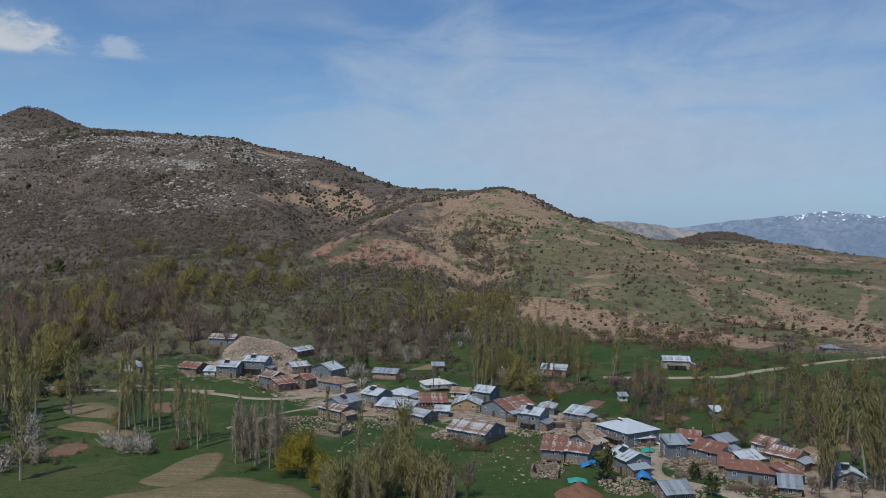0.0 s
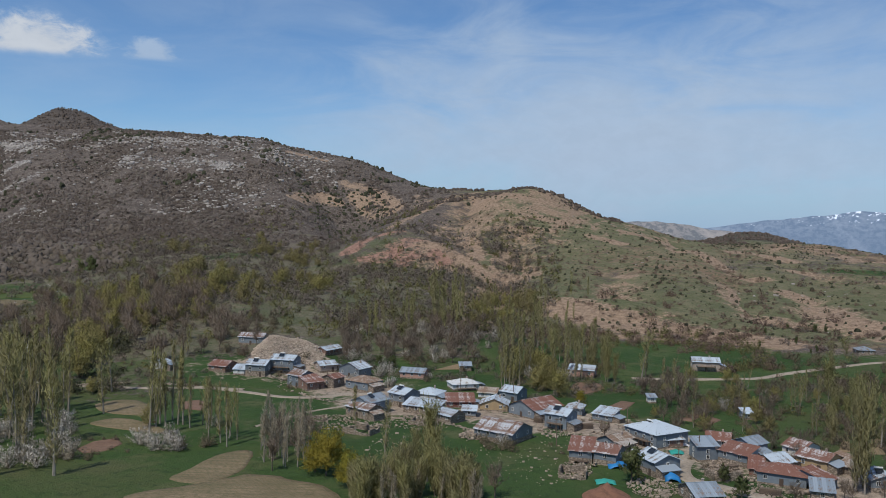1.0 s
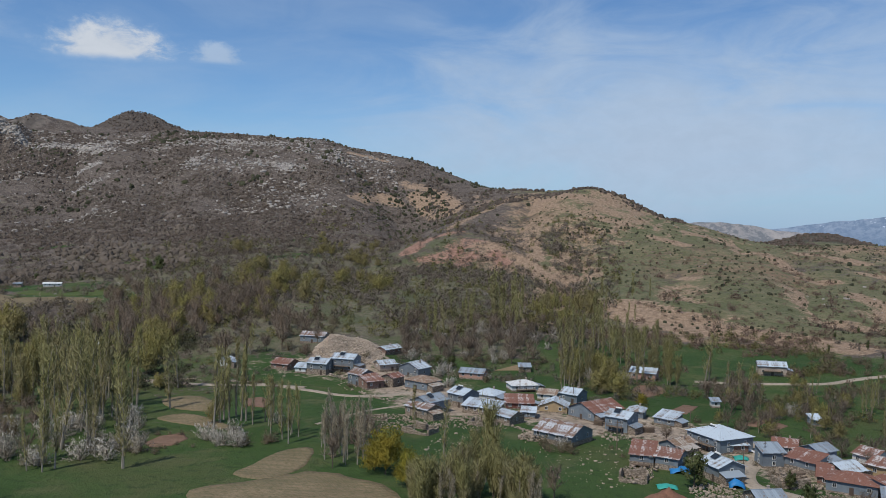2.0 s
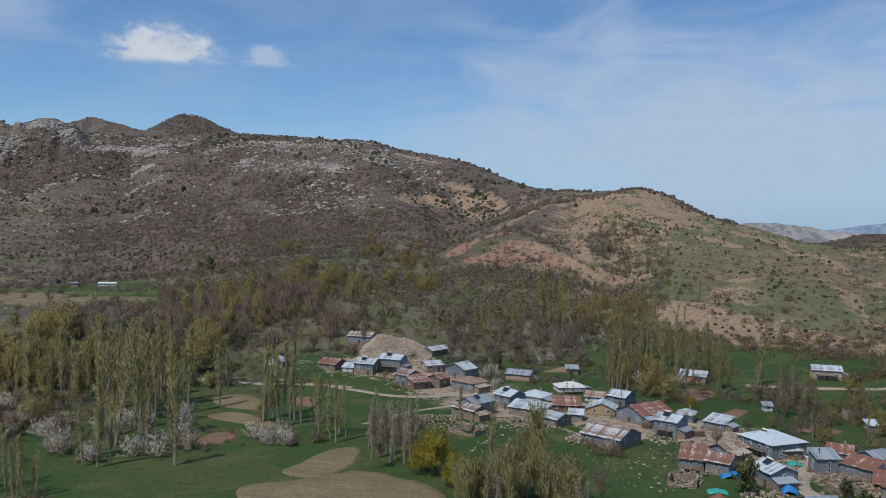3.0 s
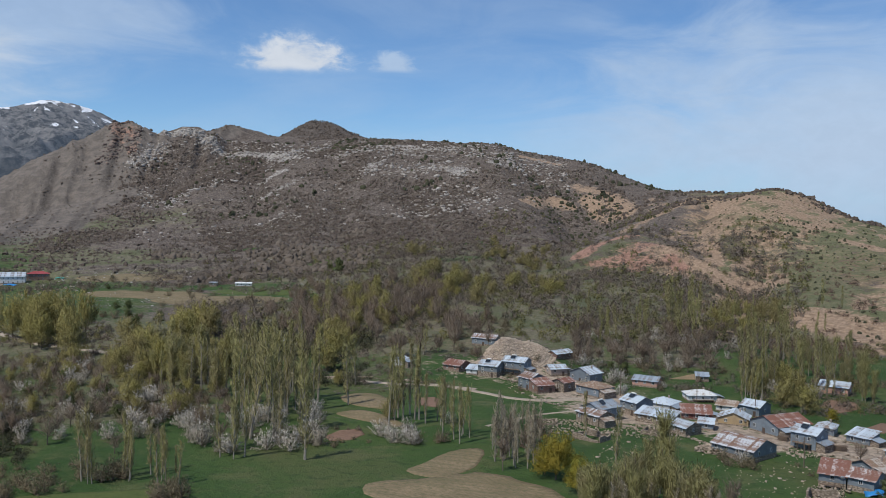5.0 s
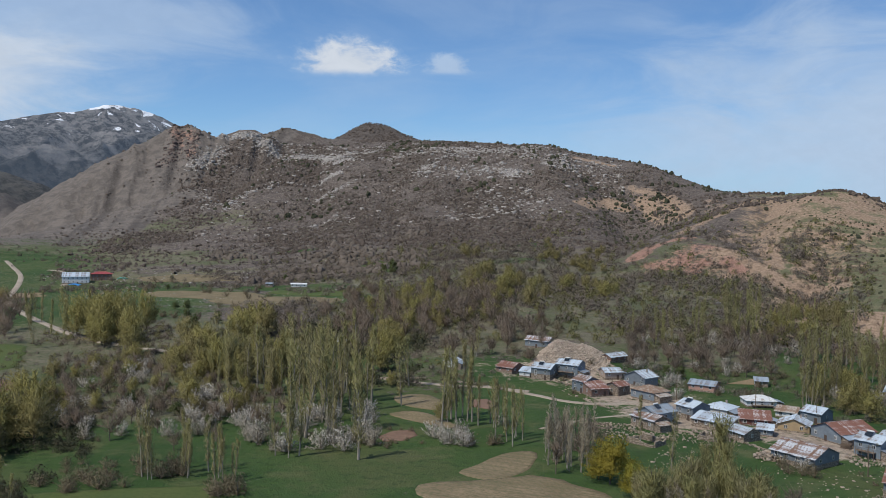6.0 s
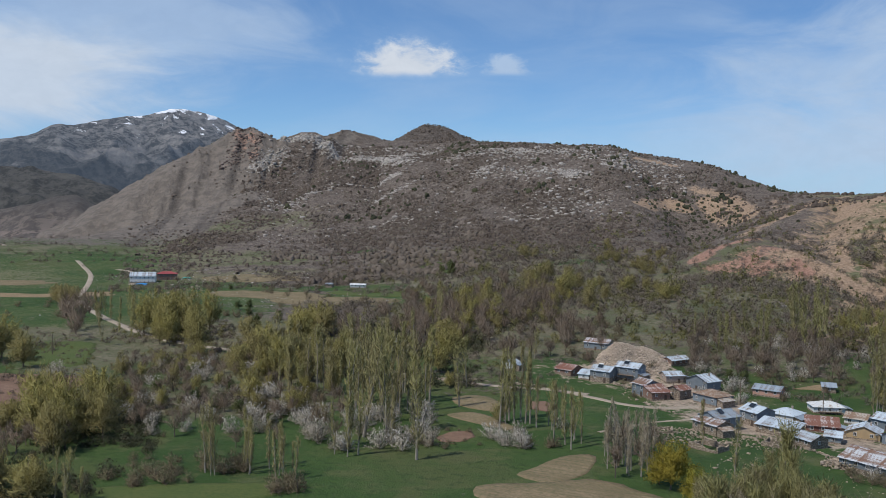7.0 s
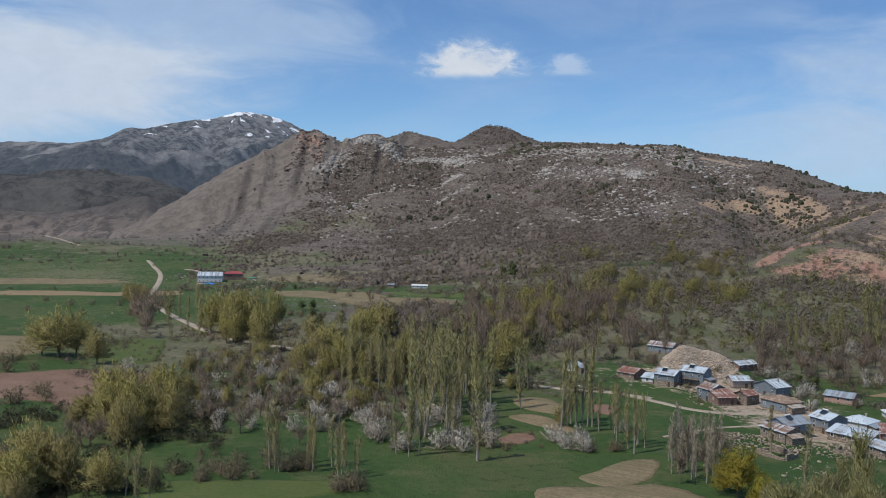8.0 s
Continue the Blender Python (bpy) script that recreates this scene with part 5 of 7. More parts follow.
BARK = plain("bark", (0.150, 0.125, 0.100), (0.090, 0.075, 0.062), 0.95, 1.5, 8.0)
PALE_BARK = plain("pale_bark", (0.330, 0.300, 0.255), (0.230, 0.205, 0.172), 0.95, 1.5, 8.0)
LEAVES = {
    "poplar": foliage("poplar_leaves", (0.290, 0.282, 0.125), (0.215, 0.212, 0.095), (0.250, 0.222, 0.130)),
    "greypoplar": foliage("grey_poplar_twigs", (0.380, 0.345, 0.270), (0.275, 0.248, 0.195), (0.320, 0.280, 0.205), 0.9, 0.42),
    "willow": foliage("willow_leaves", (0.309, 0.284, 0.101), (0.237, 0.223, 0.078), (0.223, 0.192, 0.101)),
    "golden": foliage("golden_leaves", (0.297, 0.268, 0.039), (0.217, 0.207, 0.034), (0.272, 0.217, 0.039)),
    "bare": foliage("bare_twigs", (0.237, 0.2, 0.16), (0.166, 0.138, 0.112), (0.196, 0.151, 0.119), 0.9, 0.35),
    "bush": foliage("bush_twigs", (0.194, 0.173, 0.113), (0.135, 0.122, 0.079), (0.167, 0.133, 0.095), 0.9, 0.25),
    "green": foliage("dark_leaves", (0.092, 0.118, 0.046), (0.064, 0.090, 0.036), (0.118, 0.128, 0.052)),
    "blossom": foliage("blossom", (0.60, 0.575, 0.53), (0.42, 0.40, 0.36), (0.20, 0.175, 0.13), 0.9, 0.3),
}


def flakes(rng, centres, size, way=None, stiff=1.0, slim=0.55):
    """One small three-cornered leaf or spray at each centre; way gives the direction that they tend to."""
    n = len(centres)
    a = rng.normal(size=(n, 3))
    if way is not None:
        a = a * 0.55 + way / (np.linalg.norm(way, axis=1, keepdims=True) + 1e-9) * stiff
    a /= np.linalg.norm(a, axis=1, keepdims=True)
    b = np.cross(a, rng.normal(size=(n, 3)))
    b /= np.linalg.norm(b, axis=1, keepdims=True) + 1e-9
    s = (size * rng.uniform(0.6, 1.4, n))[:, None]
    v = np.stack([centres - a * s - b * s * slim, centres - a * s * 0.8 + b * s * slim, centres + a * s * 1.2], 1).reshape(-1, 3)
    return v, np.arange(3 * n).reshape(-1, 3)


def twigs(rng, p, q, width):
    """Thin tapering slips from p to q."""
    n = len(p)
    side = np.cross(q - p, rng.normal(size=(n, 3)))
    side *= (width / (np.linalg.norm(side, axis=1) + 1e-9))[:, None] if np.ndim(width) else width / (np.linalg.norm(side, axis=1, keepdims=True) + 1e-9)
    v = np.stack([p - side, p + side, q], 1).reshape(-1, 3)
    return v, np.arange(3 * n).reshape(-1, 3)


def stem(rng, tall, thick, lean=0.03, sides=6, bend=5):
    """A tapered trunk; returns its bmesh and its axis."""
    bm = bmesh.new()
    axis = [np.array((0.0, 0.0, -0.4))]
    drift = rng.normal(size=2) * lean
    for k in range(1, bend + 1):
        drift += rng.normal(size=2) * lean * 0.4
        axis.append(np.array((drift[0] * tall * k / bend, drift[1] * tall * k / bend, tall * k / bend)))
    for k in range(bend):
        rod(bm, axis[k], axis[k + 1], thick * (1 - k / bend) + 0.03, thick * (1 - (k + 1) / bend) + 0.03, sides)
    return bm, np.array(axis)


def along(axis, s):
    u = np.clip(s, 0, 1) * (len(axis) - 1)
    i = np.minimum(u.astype(int), len(axis) - 2)
    w = (u - i)[:, None]
    return axis[i] * (1 - w) + axis[i + 1] * w


def make_tree(kind, seed, tall, wide, name, label, category, bark=None, leaves=900, leaf=0.30):
    """One tree of a kind, at the origin; it is copied to its places."""
    rng = np.random.default_rng(seed)
    ob = thing(name, 0, -60, -40, 0, label, category)
    root_bm, axis = stem(rng, tall * (0.97 if "poplar" in kind else 0.62), (0.0085 if "poplar" in kind else 0.014) * tall + 0.05)
    mat = LEAVES[kind]
    if kind in ("poplar", "greypoplar"):
        n = 60 if wide < 5 else 170
        s = rng.uniform(0.10, 0.93, n) if wide < 5 else rng.uniform(0.04, 0.8, n)
        p = along(axis, s)
        turn = rng.uniform(0, 2 * np.pi, n)
        reach = wide * 0.5 * np.sin(np.pi * np.clip(s * 0.85 + 0.12, 0, 1)) ** 0.7 * rng.uniform(0.5, 1.1, n)
        q = p + np.stack([np.cos(turn) * reach, np.sin(turn) * reach, reach * rng.uniform(2.2, 4.0, n) * (1 if wide < 5 else 0.75)], 1)
        q[:, 2] = np.minimum(q[:, 2], tall * rng.uniform(0.9, 1.02, n))
        v1, f1 = twigs(rng, p, q, 0.05)
        m = rng.integers(0, n, leaves)
        w = rng.uniform(0.15, 1.05, leaves)[:, None]
        c = p[m] * (1 - w) + q[m] * w + rng.normal(size=(leaves, 3)) * (0.16, 0.16, 0.35)
        way = q[m] - p[m]
    else:
        low = kind in ("blossom", "bush")
        n = {"bare": 30, "blossom": 40, "bush": 46, "green": 50}.get(kind, 110)
        s = rng.uniform(0.01, 0.30, n) if low else rng.uniform(0.30, 1.0, n) if kind == "bare" else rng.uniform(0.12, 0.95, n)
        p = along(axis, s)
        # limbs end on an uneven dome
        up, turn = rng.uniform(0.02, 1.0, n) ** 0.8, rng.uniform(0, 2 * np.pi, n)
        lobe = 1 + 0.22 * np.sin(2 * turn + seed) + 0.16 * np.sin(5 * turn + 2 * seed)
        reach = wide * 0.5 * np.sqrt(np.clip(1 - (up * 0.92) ** 2.2, 0, 1)) * rng.uniform(0.6, 1.08, n) * lobe
        base = 0.06 if low else 0.34 if kind == "bare" else 0.16
        q = np.stack([np.cos(turn) * reach, np.sin(turn) * reach, tall * (base + (1 - base) * up * rng.uniform(0.82, 1.04, n))], 1)
        p[:, 2] = np.minimum(p[:, 2], q[:, 2] - 0.05 * tall)
        v1, f1 = twigs(rng, p, q, 0.035 + 0.003 * tall)
        m = rng.integers(0, n, leaves)
        if kind == "bare":
            w = rng.uniform(0.25, 1.0, leaves)[:, None]
            c = p[m] * (1 - w) + q[m] * w
            d = (q[m] - p[m]) * 0.25 + rng.normal(size=(leaves, 3)) * (0.10 * wide, 0.10 * wide, 0.06 * tall) + (0, 0, 0.06 * tall)
            v2, f2 = twigs(rng, c, c + d, leaf * 0.16)
        else:
            w = (1.04 - 0.62 * rng.uniform(0, 1, leaves) ** 1.4)[:, None]
            c = p[m] * (1 - w) + q[m] * w + rng.normal(size=(leaves, 3)) * (0.035 * wide, 0.035 * wide, 0.03 * tall)
            c[:, 2] = np.maximum(c[:, 2], 0.12)
            way = (q[m] - p[m]) / (np.linalg.norm(q[m] - p[m], axis=1, keepdims=True) + 1e-9) + (0, 0, 0.6)
    if kind != "bare":
        v2, f2 = flakes(rng, c, leaf, way, 1.6 if "poplar" in kind else 1.0, 0.15 if "poplar" in kind else 0.22 if kind == "willow" else 0.3 if kind == "golden" else 0.45)
    v, f = np.concatenate([v1, v2]), np.concatenate([f1, f2 + len(v1)])
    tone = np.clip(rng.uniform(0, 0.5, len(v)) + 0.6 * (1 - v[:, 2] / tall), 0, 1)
    part("trunk", root_bm, bark or BARK, ob)
    axis_at = along(axis, np.clip(v[:, 2] / axis[-1][2], 0, 1))
    out = (v - axis_at) * (1, 1, 0) / (0.5 * wide) + np.stack([0 * v[:, 0], 0 * v[:, 0], 0.55 + 0.8 * (v[:, 2] / tall - 0.45)], 1)
    out = out / (np.linalg.norm(out, axis=1, keepdims=True) + 1e-6) + np.repeat(rng.normal(size=(len(v) // 3, 3)), 3, axis=0) * 0.3
    out /= np.linalg.norm(out, axis=1, keepdims=True) + 1e-6
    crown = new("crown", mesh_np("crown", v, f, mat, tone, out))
    crown.parent = ob
    return ob


KINDS = {
    "poplar": [make_tree("poplar", 10 + k, 20, (2.6, 3.4, 2.2, 4.2)[k], "poplar_tree", "tall slim poplar just coming into olive leaf", "tree", PALE_BARK, 600, 0.46) for k in range(4)],
    "broad": [make_tree("poplar", 40 + k, 20, (7.5, 6.0)[k], "poplar_tree", "broad poplar with many upright limbs in olive leaf", "tree", PALE_BARK, 2800, 0.46) for k in range(2)],
    "reedy": [make_tree("poplar", 45 + k, 11, 5.1, "willow_tree", "young willow with dense upright olive shoots", "tree", BARK, 1500, 0.42) for k in range(2)],
    "thin": [make_tree("greypoplar", 30 + k, 16, 2.2, "poplar_tree", "thin bare grey poplar with upright twigs", "tree", PALE_BARK, 300, 0.42) for k in range(2)],
    "willow": [make_tree("willow", 50 + k, 11, (9, 8, 10)[k], "willow_tree", "round willow with fresh yellow-green leaves", "tree", BARK, 2100, 0.38) for k in range(3)],
    "golden": [make_tree("golden", 60 + k, 13, 11, "willow_tree", "full willow with bright golden-green leaves", "tree", BARK, 5200, 0.30) for k in range(2)],
    "bare": [make_tree("bare", 70 + k, 9, 6.5, "bare_tree", "leafless grey-brown fruit tree", "tree", BARK, 420, 0.38) for k in range(3)],
    "bush": [make_tree("bush", 80 + k, 3.2, 4.5, "bush", "low brown-green bush with dense twigs", "bush", BARK, 420, 0.14) for k in range(3)],
    "green": [make_tree("green", 90 + k, 7, 5.5, "leafy_tree", "small dark green leafy tree", "tree", BARK, 1100, 0.28) for k in range(2)],
    "blossom": [make_tree("blossom", 95 + k, 4.2, 5.2, "blossom_bush", "bush covered in white spring blossom", "bush", BARK, 620, 0.16) for k in range(3)],
}
GROUPS = {"poplar": "poplars of the valley", "thin": "thin poplars of the valley", "broad": "broad poplars", "reedy": "young willows", "willow": "willows of the valley", "golden": "golden willows", "bare": "bare trees of the valley",
          "bush": "bushes of the valley", "green": "leafy trees of the valley", "blossom": "blossoming bushes"}
for kind, trees in KINDS.items():
    for ob in trees:
        tagged(ob, group=GROUPS[kind])
TREE_RNG = random.Random(5)
OWN_SIZE = {"poplar": 20, "broad": 20, "reedy": 11, "thin": 16, "willow": 11, "golden": 13, "bare": 9, "bush": 3.2, "green": 7, "blossom": 4.2}
PLANTED = []


def plant(kind, x, y, size, stretch=1.0):
    """Notes a tree of the kind at x, y; size is its height in metres."""
    s = size / OWN_SIZE[kind]
    turn = (TREE_RNG.uniform(-2.5, 2.5), TREE_RNG.uniform(-2.5, 2.5), TREE_RNG.uniform(0, 360))
    PLANTED.append((kind, TREE_RNG.randrange(len(KINDS[kind])), x, y, turn, s * stretch, s))


def grove(kind, az0, az1, d0, d1, count, size, spread=0.25, stretch=1.0):
    """Trees of one kind strewn over a stretch of the valley between two bearings and two distances."""
    for _ in range(count):
        a, d = radians(TREE_RNG.uniform(az0, az1)), math.sqrt(TREE_RNG.uniform(d0 * d0, d1 * d1))
        plant(kind, -math.sin(a) * d, math.cos(a) * d, size * TREE_RNG.uniform(1 - spread, 1 + spread), stretch * TREE_RNG.uniform(0.85, 1.2))


def clear_of_houses(x, y):
    return all((x - hx) ** 2 + (y - hy) ** 2 > r * r for hx, hy, r in HOUSE_SPOTS)


def settle():
    """Stands the noted trees on the ground: the nearest of each kind one by one, the rest as one wood."""
    spots = [p for p in PLANTED if clear_of_houses(p[2], p[3])]
    height = land(np.array([p[2] for p in spots]), np.array([p[3] for p in spots]))
    used, rest = {}, {}
    order = sorted(range(len(spots)), key=lambda i: math.hypot(spots[i][2], spots[i][3]))
    count = {}
    for i in order:
        kind, k, x, y, turn, across, up = spots[i]
        m = pose(x, y, height[i] - 0.05, *turn) @ Matrix.Diagonal((across, across, up, 1))
        name = {"thin": "poplar", "broad": "poplar", "reedy": "willow", "golden": "willow"}.get(kind, kind)
        count[name] = count.get(name, 0) + 1
        if count[name] > 285:
            rest.setdefault(kind, []).append((k, m))
        elif (kind, k) not in used:
            used[kind, k] = KINDS[kind][k]
            used[kind, k].matrix_basis = m
        else:
            src = used[kind, k]
            copy_thing(src, m @ Matrix.Diagonal((1 / src.scale.x, 1 / src.scale.y, 1 / src.scale.z, 1)))
    for kind, items in rest.items():
        vs, fs, ts, ns, n = [], [], [], [], 0
        for k, m in items:
            me = next(c for c in KINDS[kind][k].children if c.name.startswith("crown")).data
            co = np.empty(len(me.vertices) * 3, np.float32)
            me.vertices.foreach_get("co", co)
            tri = np.empty(len(me.loops), np.int32)
            me.loops.foreach_get("vertex_index", tri)
            a = np.array(m)
            co = co.reshape(-1, 3) @ a[:3, :3].T + a[:3, 3]
            nor = np.empty(len(co) * 3, np.float32)
            me.attributes["custom_normal"].data.foreach_get("vector", nor)
            nor = nor.reshape(-1, 3) @ np.array(m.to_3x3().normalized()).T
            ns.append(nor / (np.linalg.norm(nor, axis=1, keepdims=True) + 1e-6))
            vs.append(co), fs.append(tri.reshape(-1, 3) + n), ts.append(np.full(len(co), TREE_RNG.uniform(0, 1)))
            n += len(co)
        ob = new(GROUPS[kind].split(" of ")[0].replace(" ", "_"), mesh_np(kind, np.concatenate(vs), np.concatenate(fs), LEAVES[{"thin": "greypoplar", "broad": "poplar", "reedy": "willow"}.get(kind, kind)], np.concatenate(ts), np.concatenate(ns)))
        tagged(ob, {"bare": "leafless grey-brown trees at the foot of the hill", "bush": "low brown bushes in the rough pasture"}.get(kind, "trees farther up the valley"), "trees", kind="stuff")


# trees
grove("reedy", -0.9, 7.7, 181, 202, 44, 9.6, 0.38, 0.9)
grove("thin", -0.9, 7.1, 181, 200, 14, 9.9, 0.2, 1.2)
grove("thin", 10.5, 13.8, 222, 256, 34, 13.2, 0.3)
grove("bare", 9.7, 13.6, 222, 252, 7, 8.4, 0.3)
plant("golden", -35.4, 213.2, 12.8, 1.0)
plant("golden", -28.3, 203.4, 9.4, 1.0)
plant("golden", -38.7, 216.0, 8.3, 1.0)
plant("poplar", -33.7, 255.4, 15.8, 1.2)
plant("poplar", -22.4, 231.3, 15.9, 1.3)
plant("broad", -9.7, 210.5, 21.9, 0.85)
plant("broad", -12.3, 212.5, 14.0, 0.9)
plant("broad", -7.3, 207.3, 15.8, 0.9)
plant("bare", 6.9, 199.3, 8.6)
plant("bare", 46.4, 251.8, 7.0, 1.3)
plant("broad", 96.9, 209.0, 29.3, 0.75)
plant("broad", 95.0, 209.9, 23.7, 0.7)
plant("broad", 108.6, 210.7, 24.4, 0.75)
plant("poplar", 108.4, 214.5, 23.0, 1.3)
plant("broad", 110.0, 209.0, 25.9, 0.7)
plant("poplar", 121.8, 253.4, 17.2, 1.2)
plant("green", 41.8, 215.1, 9.4, 1.1)
plant("green", 65.6, 203.4, 5.9)
plant("green", 65.4, 216.6, 4.7)
plant("golden", 41.1, 310.7, 4.7)
grove("poplar", -3.8, -2.2, 331, 450, 26, 18.0)
grove("poplar", -8.3, 0.1, 442, 567, 26, 16.2)
grove("willow", -4.5, 0.1, 459, 592, 14, 11.8)
grove("poplar", -8.5, -3.9, 350, 464, 36, 14.6, 0.3, 1.1)
grove("broad", -8.5, -3.9, 350, 445, 10, 13.1, 0.3, 0.9)
grove("willow", -6.5, -3.0, 321, 381, 12, 9.0)
grove("broad", -10.2, -8.7, 350, 388, 5, 15.3, 0.2, 0.8)
plant("poplar", 73.2, 361.2, 21.0, 1.3)
plant("poplar", 75.3, 363.6, 14.9, 1.4)
plant("poplar", 74.1, 323.4, 15.6, 1.2)
plant("poplar", 79.2, 326.0, 14.9, 1.2)
plant("poplar", 82.4, 323.9, 14.0, 1.2)
grove("poplar", -21.2, -20.6, 325, 337, 4, 13.4)
grove("poplar", -24.0, -22.4, 413, 440, 3, 11.4, 0.2, 2.0)
grove("broad", -27.5, -22.7, 274, 372, 16, 12.5, 0.3, 1.0)
grove("reedy", -27.7, -22.7, 274, 373, 10, 9.7)
plant("willow", 96.8, 314.8, 8.4, 0.9)
grove("bare", -24.4, -11.7, 272, 373, 42, 5.6)
grove("willow", -24.4, -12.0, 272, 373, 16, 5.6)
grove("poplar", -23.1, -13.8, 275, 370, 10, 9.6)
grove("bush", -27.7, -11.7, 268, 384, 60, 3.4)
grove("blossom", -17.4, -16.5, 296, 327, 3, 4.6)
grove("blossom", -6.8, -3.8, 344, 382, 6, 5.4)
plant("blossom", 10.1, 244.7, 4.4)
grove("bush", -3.1, -1.0, 240, 249, 9, 3.0)
grove("bare", -11.4, -8.4, 250, 268, 4, 5.3)
grove("bare", -14.9, -11.3, 310, 349, 18, 6.2)
grove("poplar", 0.4, 2.4, 455, 519, 14, 24.2)
grove("poplar", 5.4, 8.4, 430, 507, 8, 17.0)
grove("poplar", 3.1, 5.4, 451, 513, 9, 16.0)
grove("bush", -27.6, -18.3, 357, 450, 40, 4.3)
grove("bare", -3.8, 8.4, 375, 477, 70, 8.4)
grove("blossom", -3.0, 8.4, 375, 475, 40, 4.5)
grove("bush", -4.6, 5.3, 339, 391, 24, 3.9)
grove("bare", 4.6, 9.1, 368, 436, 16, 7.0)
grove("bush", 12.7, 16.7, 368, 481, 20, 4.5)
grove("bare", 13.5, 17.7, 370, 491, 16, 8.6)
grove("blossom", 2.3, 8.3, 329, 384, 10, 3.3)
grove("bush", 9.8, 12.7, 329, 372, 8, 2.9)
grove("green", 3.0, 6.9, 361, 438, 4, 4.8)
grove("blossom", 4.5, 6.8, 328, 372, 5, 3.8)
grove("green", -23.0, -18.6, 395, 581, 8, 4.2, 0.3, 0.6)
grove("bare", -27.8, -18.1, 214, 288, 20, 5.0)
grove("bush", -8.5, -4.6, 215, 288, 10, 1.5)
grove("bush", -27.6, -10.6, 201, 295, 34, 2.3)
grove("poplar", 25.3, 30.9, 239, 332, 46, 23.6, 0.3, 1.1)
grove("poplar", 30.4, 35.7, 318, 376, 18, 22.1, 0.3, 1.1)
grove("broad", 30.4, 36.1, 318, 376, 12, 17.4, 0.3, 1.0)
grove("blossom", 25.0, 34.1, 239, 288, 48, 5.3)
grove("blossom", 34.1, 37.2, 265, 318, 14, 5.1)
plant("poplar", -102.0, 206.6, 24.5, 1.3)
plant("poplar", -173.0, 347.1, 24.7, 1.3)
plant("poplar", -130.4, 307.8, 21.4, 1.3)
plant("poplar", -119.1, 274.8, 22.3, 1.1)
grove("poplar", 18.2, 21.0, 263, 287, 9, 22.4)
grove("poplar", 15.1, 17.3, 246, 261, 6, 16.4)
grove("poplar", 16.4, 17.5, 267, 277, 5, 14.8)
plant("poplar", -123.7, 370.4, 14.4, 1.2)
plant("willow", -97.8, 257.8, 7.5, 0.9)
plant("willow", -152.8, 329.6, 13.4, 1.2)
plant("willow", -136.0, 304.0, 6.7)
grove("blossom", 18.8, 21.5, 244, 256, 9, 4.8)
grove("bush", 18.6, 19.7, 246, 260, 4, 3.1)
grove("bush", 16.6, 17.3, 247, 252, 3, 3.4)
plant("blossom", -77.9, 261.5, 4.1)
grove("bush", 21.9, 25.0, 241, 264, 10, 1.7)
grove("bush", 16.8, 24.3, 322, 358, 12, 2.3)
grove("poplar", 39.5, 40.4, 220, 232, 5, 15.5)
grove("poplar", 37.1, 38.0, 219, 229, 6, 14.6)
grove("poplar", 35.0, 36.2, 212, 228, 7, 13.6)
grove("poplar", 34.1, 34.5, 212, 222, 2, 10.5)
grove("bush", 37.6, 40.4, 218, 235, 8, 4.0)
grove("bush", 34.1, 36.0, 203, 212, 7, 4.3)
grove("bush", 41.5, 44.8, 215, 230, 10, 4.0)
grove("poplar", 47.7, 49.4, 197, 209, 4, 11.2)
grove("willow", 52.2, 56.2, 204, 232, 10, 12.7)
grove("willow", 49.9, 52.2, 205, 222, 3, 8.8)
plant("willow", -338.4, 254.7, 24.1, 1.3)
plant("willow", -350.4, 254.8, 17.4, 1.2)
plant("willow", -338.2, 263.6, 20.1, 1.1)
plant("willow", -311.6, 253.5, 16.7, 1.0)
plant("willow", -169.9, 117.5, 8.6)
grove("willow", 45.5, 50.3, 251, 289, 11, 16.4, 0.2, 0.85)
grove("willow", 51.6, 52.9, 279, 298, 3, 9.4)
plant("willow", -246.9, 228.9, 10.2)
grove("bare", 47.9, 52.5, 247, 297, 14, 7.3)
grove("willow", 47.9, 49.4, 653, 703, 6, 13.5)
grove("bare", 47.1, 48.6, 478, 591, 8, 16.9)
grove("willow", 39.1, 44.1, 414, 494, 13, 21.0, 0.25, 0.8)
grove("willow", 35.7, 38.7, 363, 440, 8, 13.3)
grove("poplar", 44.5, 46.9, 451, 587, 10, 20.5)
grove("willow", 32.3, 35.7, 436, 474, 6, 17.6, 0.15, 1.1)
grove("willow", 31.1, 37.2, 329, 391, 14, 14.4, 0.2, 0.8)
grove("willow", 23.2, 25.1, 376, 429, 4, 12.0)
grove("bare", 31.1, 45.5, 245, 400, 75, 6.6)
grove("willow", 31.5, 45.5, 262, 400, 46, 7.6, 0.35, 0.9)
grove("green", 33.0, 45.0, 262, 400, 14, 5.0)
grove("bush", 31.8, 45.9, 251, 400, 90, 4.2)
grove("blossom", 35.6, 45.5, 258, 400, 44, 5.1)
grove("blossom", 48.8, 49.1, 373, 383, 1, 6.6)
grove("bush", 53.5, 55.7, 303, 341, 5, 5.6)
grove("bush", 54.4, 56.3, 388, 423, 4, 6.0)
grove("bush", 46.6, 56.3, 585, 691, 14, 5.1)
grove("bush", 29.7, 43.8, 539, 802, 50, 4.8)
grove("bare", 25.9, 29.0, 446, 600, 26, 8.4)
grove("bare", 29.0, 37.2, 446, 540, 16, 6.4)
grove("green", 35.0, 43.1, 495, 641, 10, 7.5)
plant("green", -298.8, 666.7, 14.5, 0.9)
plant("green", -315.1, 683.5, 9.0)
plant("green", -397.5, 655.0, 6.1)
